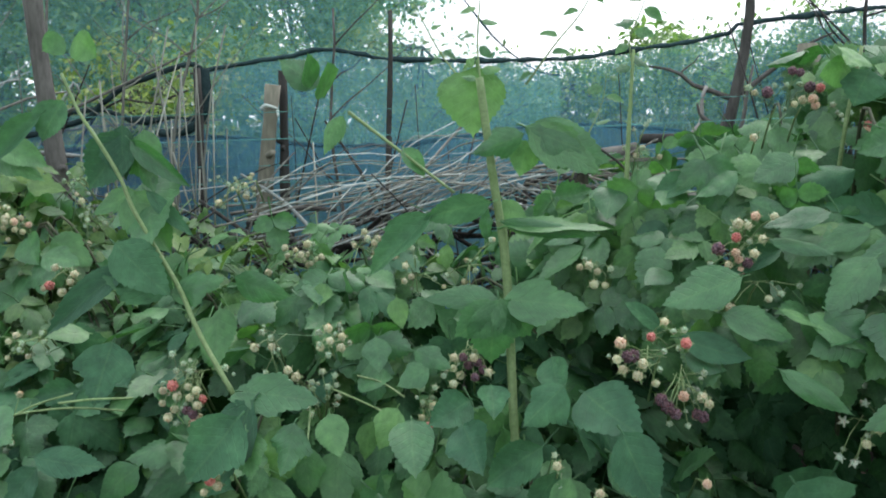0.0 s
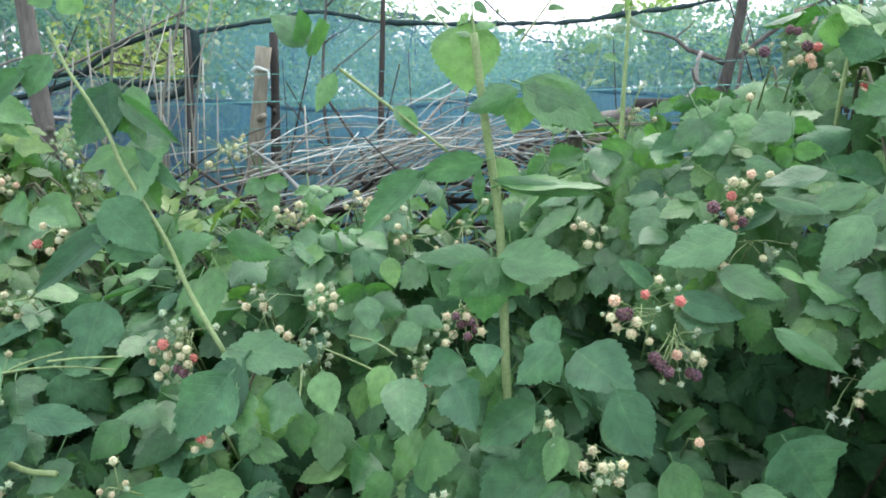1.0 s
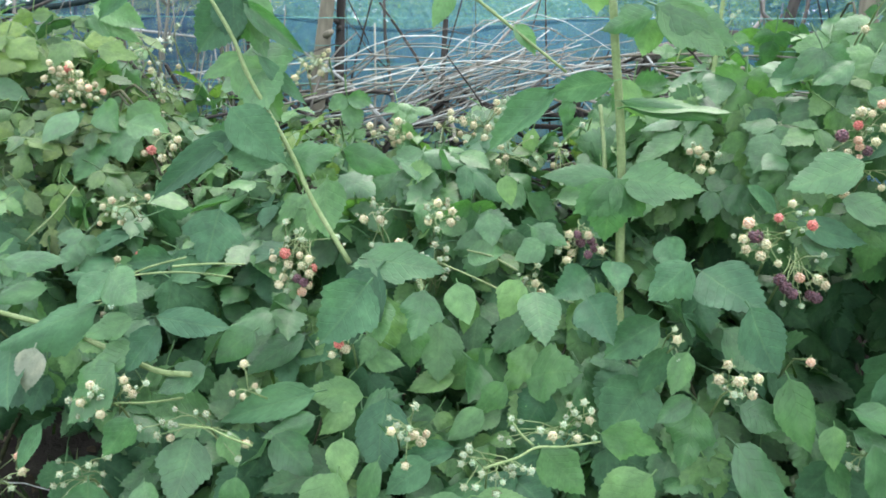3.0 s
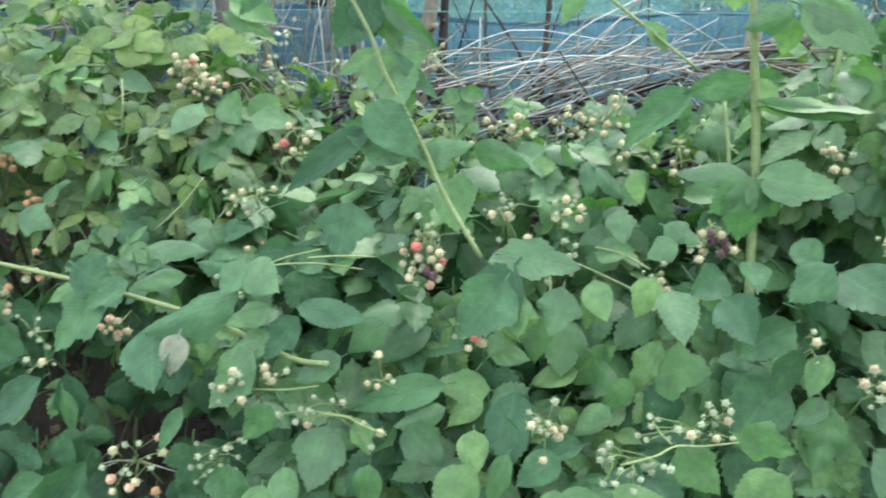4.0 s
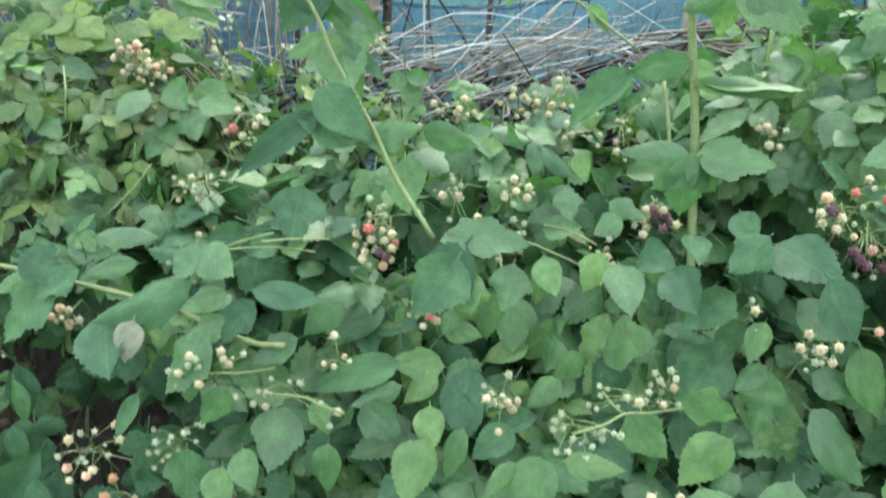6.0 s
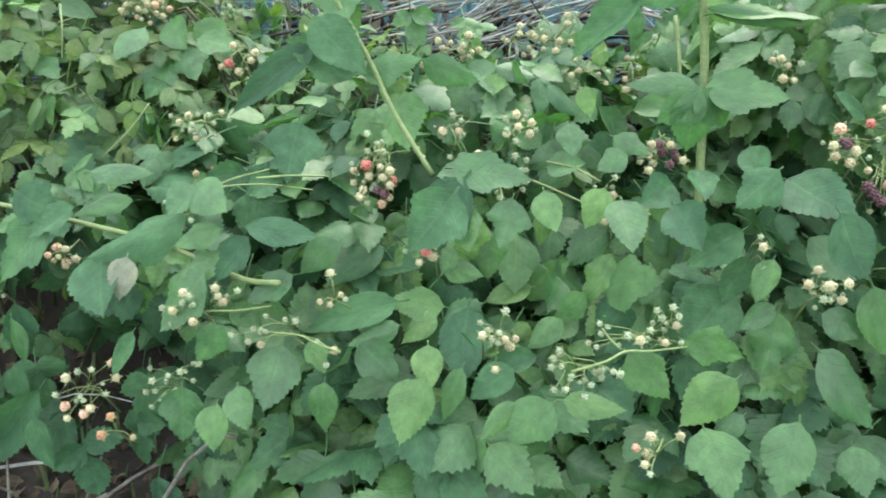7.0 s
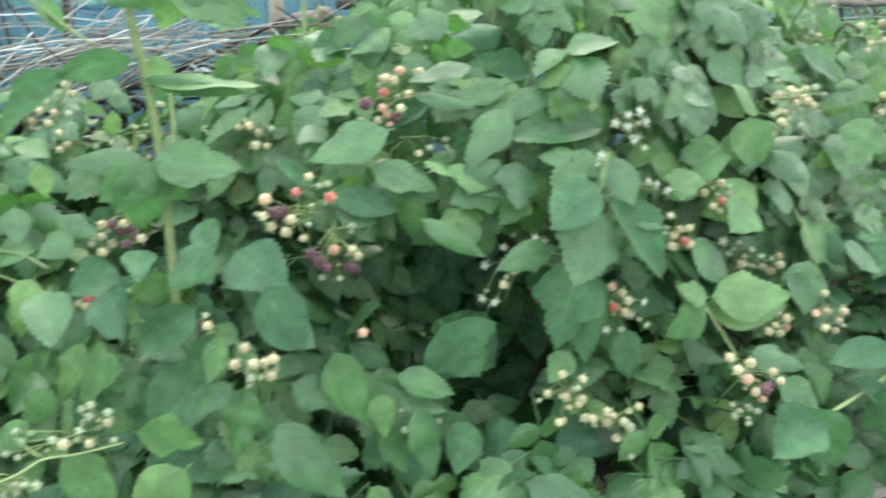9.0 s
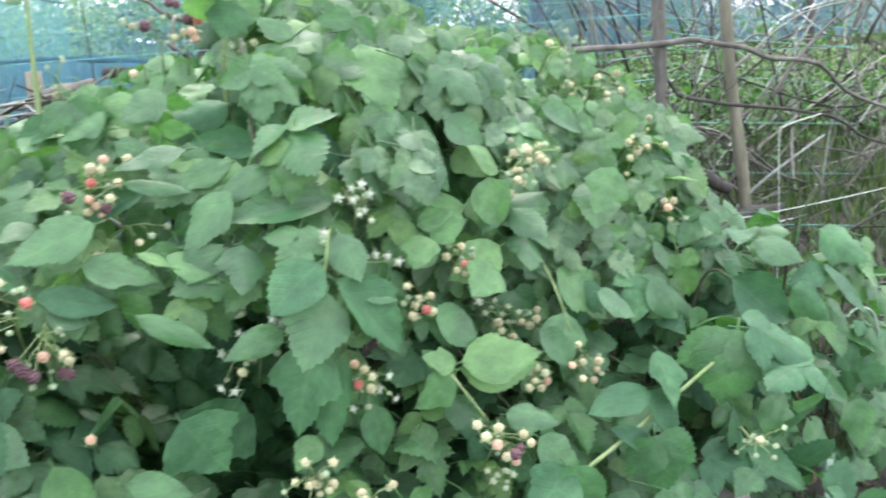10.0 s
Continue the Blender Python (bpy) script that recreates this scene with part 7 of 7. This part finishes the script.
hero(bush_far_right, (0.823, 1.04, 0.561), (0.764, 1.028, 0.53), 0.047, "young")
hero(bush_far_right, (0.895, 1.02, 0.494), (0.966, 1.008, 0.468), 0.040, "mature")
hero(bush_far_right, (0.99, 1.1, 0.575), (1.034, 1.088, 0.522), 0.051, "mature")
hero(bush_far_right, (1.381, 1.15, 0.583), (1.484, 1.138, 0.502), 0.088, "old", (-0.35, -0.85, 0.3))
hero(bush_far_right, (1.527, 1.17, 0.538), (1.605, 1.158, 0.47), 0.059, "old", (-0.35, -0.85, 0.3))
hero(bush_far_right, (1.624, 1.2, 0.555), (1.716, 1.188, 0.463), 0.073, "old")
hero(bush_far_right, (1.618, 1.2, 0.55), (1.534, 1.188, 0.543), 0.048, "old")
hero(bush_far_right, (1.407, 1.1, 0.372), (1.468, 1.088, 0.311), 0.064, "mature")
hero(bush_far_right, (1.526, 1.12, 0.303), (1.574, 1.108, 0.222), 0.061, "mature")
hero(bush_far_right, (1.674, 1.15, 0.301), (1.669, 1.138, 0.209), 0.066, "mature")
hero(bush_far_right, (1.415, 1.12, 0.431), (1.47, 1.108, 0.367), 0.055, "old")
hero(bush_far_right, (1.549, 1.15, 0.378), (1.636, 1.138, 0.315), 0.047, "mature")
hero(bush_far_right, (1.259, 1.22, 0.582), (1.353, 1.208, 0.503), 0.061, "mature")
hero(bush_far_right, (1.333, 1.2, 0.524), (1.354, 1.188, 0.478), 0.040, "mature")
hero(bush_far_right, (1.075, 1.2, 0.633), (1.153, 1.188, 0.544), 0.073, "mature")
hero(bush_far_right, (1.33, 1.05, 0.32), (1.445, 1.038, 0.233), 0.065, "old")
long_stem(bush_far_right, [(1.005, 1.0, 0.392), (1.081, 1.02, 0.413), (1.204, 1.06, 0.446), (1.354, 1.1, 0.496)], 0.0032, 0.0028, STEM)
long_stem(bush_right_top, [(1.028, 1.2, 0.687), (1.015, 1.1, 0.641), (1.029, 1.08, 0.575)], 0.0018, 0.0016, STEM)
long_stem(bush_far_right, [(0.814, 1.02, 0.571), (0.857, 1.0, 0.501)], 0.0018, 0.0016, STEM)
long_stem(bush_mid, [(-0.102, 0.93, 0.463), (-0.062, 0.93, 0.478), (-0.036, 0.94, 0.488), (-0.002, 0.95, 0.485), (0.046, 0.97, 0.483)], 0.0017, 0.0013, STEM)
long_stem(bush_mid, [(-0.511, 1.06, 0.487), (-0.552, 1.04, 0.488), (-0.594, 1.04, 0.486), (-0.632, 1.05, 0.476)], 0.0017, 0.0013, STEM)
long_stem(bush_mid, [(-0.408, 1.02, 0.438), (-0.44, 1.02, 0.45), (-0.464, 1.02, 0.462), (-0.508, 1.03, 0.461)], 0.0017, 0.0013, STEM)
long_stem(bush_mid, [(-0.069, 1.18, 0.611), (-0.121, 1.2, 0.629), (-0.18, 1.22, 0.648)], 0.0017, 0.0013, STEM)
long_stem(bush_mid, [(-0.188, 1.12, 0.582), (-0.191, 1.17, 0.622), (-0.197, 1.2, 0.657)], 0.0017, 0.0013, STEM)
long_stem(bush_mid, [(-0.648, 1.12, 0.626), (-0.601, 1.14, 0.636), (-0.539, 1.17, 0.634), (-0.474, 1.2, 0.619)], 0.0017, 0.0013, STEM)
long_stem(bush_left_front, [(-0.789, 1.4, 0.713), (-0.822, 1.38, 0.669), (-0.866, 1.36, 0.626)], 0.0017, 0.0013, STEM)
long_stem(bush_left_front, [(-0.971, 1.5, 0.869), (-0.949, 1.45, 0.832), (-0.956, 1.45, 0.78)], 0.0017, 0.0013, STEM)
long_stem(bush_left_front, [(-0.639, 1.15, 0.618), (-0.583, 1.15, 0.645), (-0.525, 1.15, 0.662)], 0.0017, 0.0013, STEM)
long_stem(bush_left_front, [(-0.542, 1.14, 0.651), (-0.496, 1.15, 0.653), (-0.447, 1.17, 0.648)], 0.0017, 0.0013, STEM)
long_stem(bush_mid, [(-0.039, 0.95, 0.485), (-0.054, 0.95, 0.499), (-0.065, 0.95, 0.514)], 0.0017, 0.0013, STEM)
long_stem(bush_mid, [(-0.053, 1.15, 0.652), (-0.089, 1.18, 0.664), (-0.126, 1.2, 0.668)], 0.0017, 0.0013, STEM)


GAPS = ((0.024, 1.061, 0.557, 0.035), (-0.032, 1.324, 0.713, 0.030), (0.024, 1.346, 0.705, 0.030), (0.091, 1.214, 0.629, 0.035), (0.214, 1.298, 0.708, 0.045), (0.201, 1.295, 0.601, 0.030), (0.172, 1.203, 0.576, 0.030), (-0.196, 1.133, 0.641, 0.030), (-0.113, 1.119, 0.632, 0.030), (0.040, 1.056, 0.546, 0.035), (0.444, 1.080, 0.474, 0.030), (0.532, 1.020, 0.392, 0.040), (0.502, 1.117, 0.523, 0.035), (0.412, 1.153, 0.543, 0.040), (0.300, 1.037, 0.344, 0.040), (-0.980, 1.139, 0.320, 0.050), (-0.826, 1.138, 0.453, 0.045), (-1.243, 1.337, 0.343, 0.050), (-0.882, 1.084, 0.296, 0.050), (-0.495, 1.120, 0.517, 0.030), (0.330, 1.199, 0.587, 0.030), (0.197, 1.328, 0.683, 0.030), (-0.102, 1.154, 0.652, 0.030), (0.415, 1.130, 0.645, 0.045), (0.455, 1.110, 0.625, 0.040))


bpy.context.view_layer.update()
WAY = np.array((0, -0.90, 0.42)) / math.hypot(0.90, 0.42)
BRIGHT = [(*(o.matrix_world @ Vector((0, t, 0))), min(0.05, max(0.03, 0.48 * o.scale.y)), 0.02) for o in BIG for t in (0.35, 0.75)]
BRIGHT += [(*o.matrix_world.translation, 0.040, -0.02) for o in scene.objects if o.name.startswith("fruit_truss")]
BRIGHT += [(*o.matrix_world.translation, 0.034, -0.01) for o in scene.objects if o.name.startswith(("berry", "bud"))]
BRIGHT += [(*p, 0.034, 0.0) for p in SHOOTS]
BRIGHT += [(x, y, z, r, -0.13) for x, y, z, r in GAPS]
BRIGHT = np.array(BRIGHT)


def covers(q):
    """Would a small leaf here lie over fruit, a shoot, a large leaf or an open gap?"""
    if ((q[0] - 0.15) / 0.18) ** 2 + ((q[1] - 1.22) / 0.20) ** 2 + ((q[2] - 0.65) / 0.10) ** 2 < 1 or ((q[0] + 0.98) / 0.24) ** 2 + ((q[1] - 1.15) / 0.20) ** 2 + ((q[2] - 0.41) / 0.09) ** 2 < 1:
        return True
    d = q - BRIGHT[:, :3]
    along = d @ WAY
    off = np.linalg.norm(d - along[:, None] * WAY, axis=1)
    return bool(np.any((BRIGHT[:, 4] - 0.03 < along) & (along < 0.25) & (off < BRIGHT[:, 3])))


def make_room():
    """Thin out small leaves that would cover fruit or the large leaves: both grow towards the light."""
    big = set(BIG)
    for o in list(scene.objects):
        if o.name.startswith("leaf") and o.parent is not None and o not in big and covers(np.array(o.matrix_world @ Vector((0, 0.03, 0)))):
            bpy.data.objects.remove(o)


make_room()

# ---- the lesser leaves between, grown round the fruit ----
dense(bush_left_back, (-1.25, 1.80, 0.38), (0.72, 0.50, 0.645), 420, LEAVES_SMALL, FOLIAGE_OLIVE, 201, skip=lambda p: p.z < 0.58)
dense(bush_left_mid, (-1.02, 1.72, 0.34), (0.58, 0.42, 0.60), 260, LEAVES_SMALL, FOLIAGE_OLIVE, 202, skip=lambda p: p.z < 0.60)
dense(bush_mid_back, (-0.20, 1.64, 0.33), (0.78, 0.34, 0.50), 260, LEAVES_SMALL, FOLIAGE, 203, (0.9, 1.03), lambda p: p.y > 1.85, 0.6)
dense(bush_side, (1.15, 1.60, 0.56), (0.42, 0.38, 0.42), 260, LEAVES_MID, FOLIAGE_LIGHT, 204, (0.92, 1.06), None, 0.7, hang=0.35)
dense(bush_right_crest, *M3, 230, LEAVES_MID, FOLIAGE_LIGHT, 206, (0.97, 1.05), lambda p: p.x < 0.72 or p.z < 0.78 or cavity(p), 0.3, hang=0.35)
dense(bush_back_gap, (-0.66, 1.82, 0.36), (0.46, 0.24, 0.46), 160, LEAVES_SMALL, FOLIAGE, 205)
# Two inner layers whose darker leaf colour stands in for shade in the depths.
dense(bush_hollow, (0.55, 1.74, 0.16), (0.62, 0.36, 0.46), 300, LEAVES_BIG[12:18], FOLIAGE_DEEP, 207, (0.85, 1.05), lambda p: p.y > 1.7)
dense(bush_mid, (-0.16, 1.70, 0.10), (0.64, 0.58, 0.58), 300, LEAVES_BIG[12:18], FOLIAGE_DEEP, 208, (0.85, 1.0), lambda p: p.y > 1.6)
dense(bush_mid, *M1, 260, LEAVES_MID, FOLIAGE, 209, (0.90, 1.0), lambda p: p.y > 1.6, 0.3)
dense(bush_right_low, *M2, 160, LEAVES_MID, FOLIAGE, 210, (0.90, 1.0), lambda p: cavity(p) or p.y > 1.7, 0.3)
dense(bush_right_top, *M3, 160, LEAVES_MID, FOLIAGE, 211, (0.90, 1.0), lambda p: cavity(p) or p.y > 1.7 or p.x > 0.8, 0.3, hang=0.3)
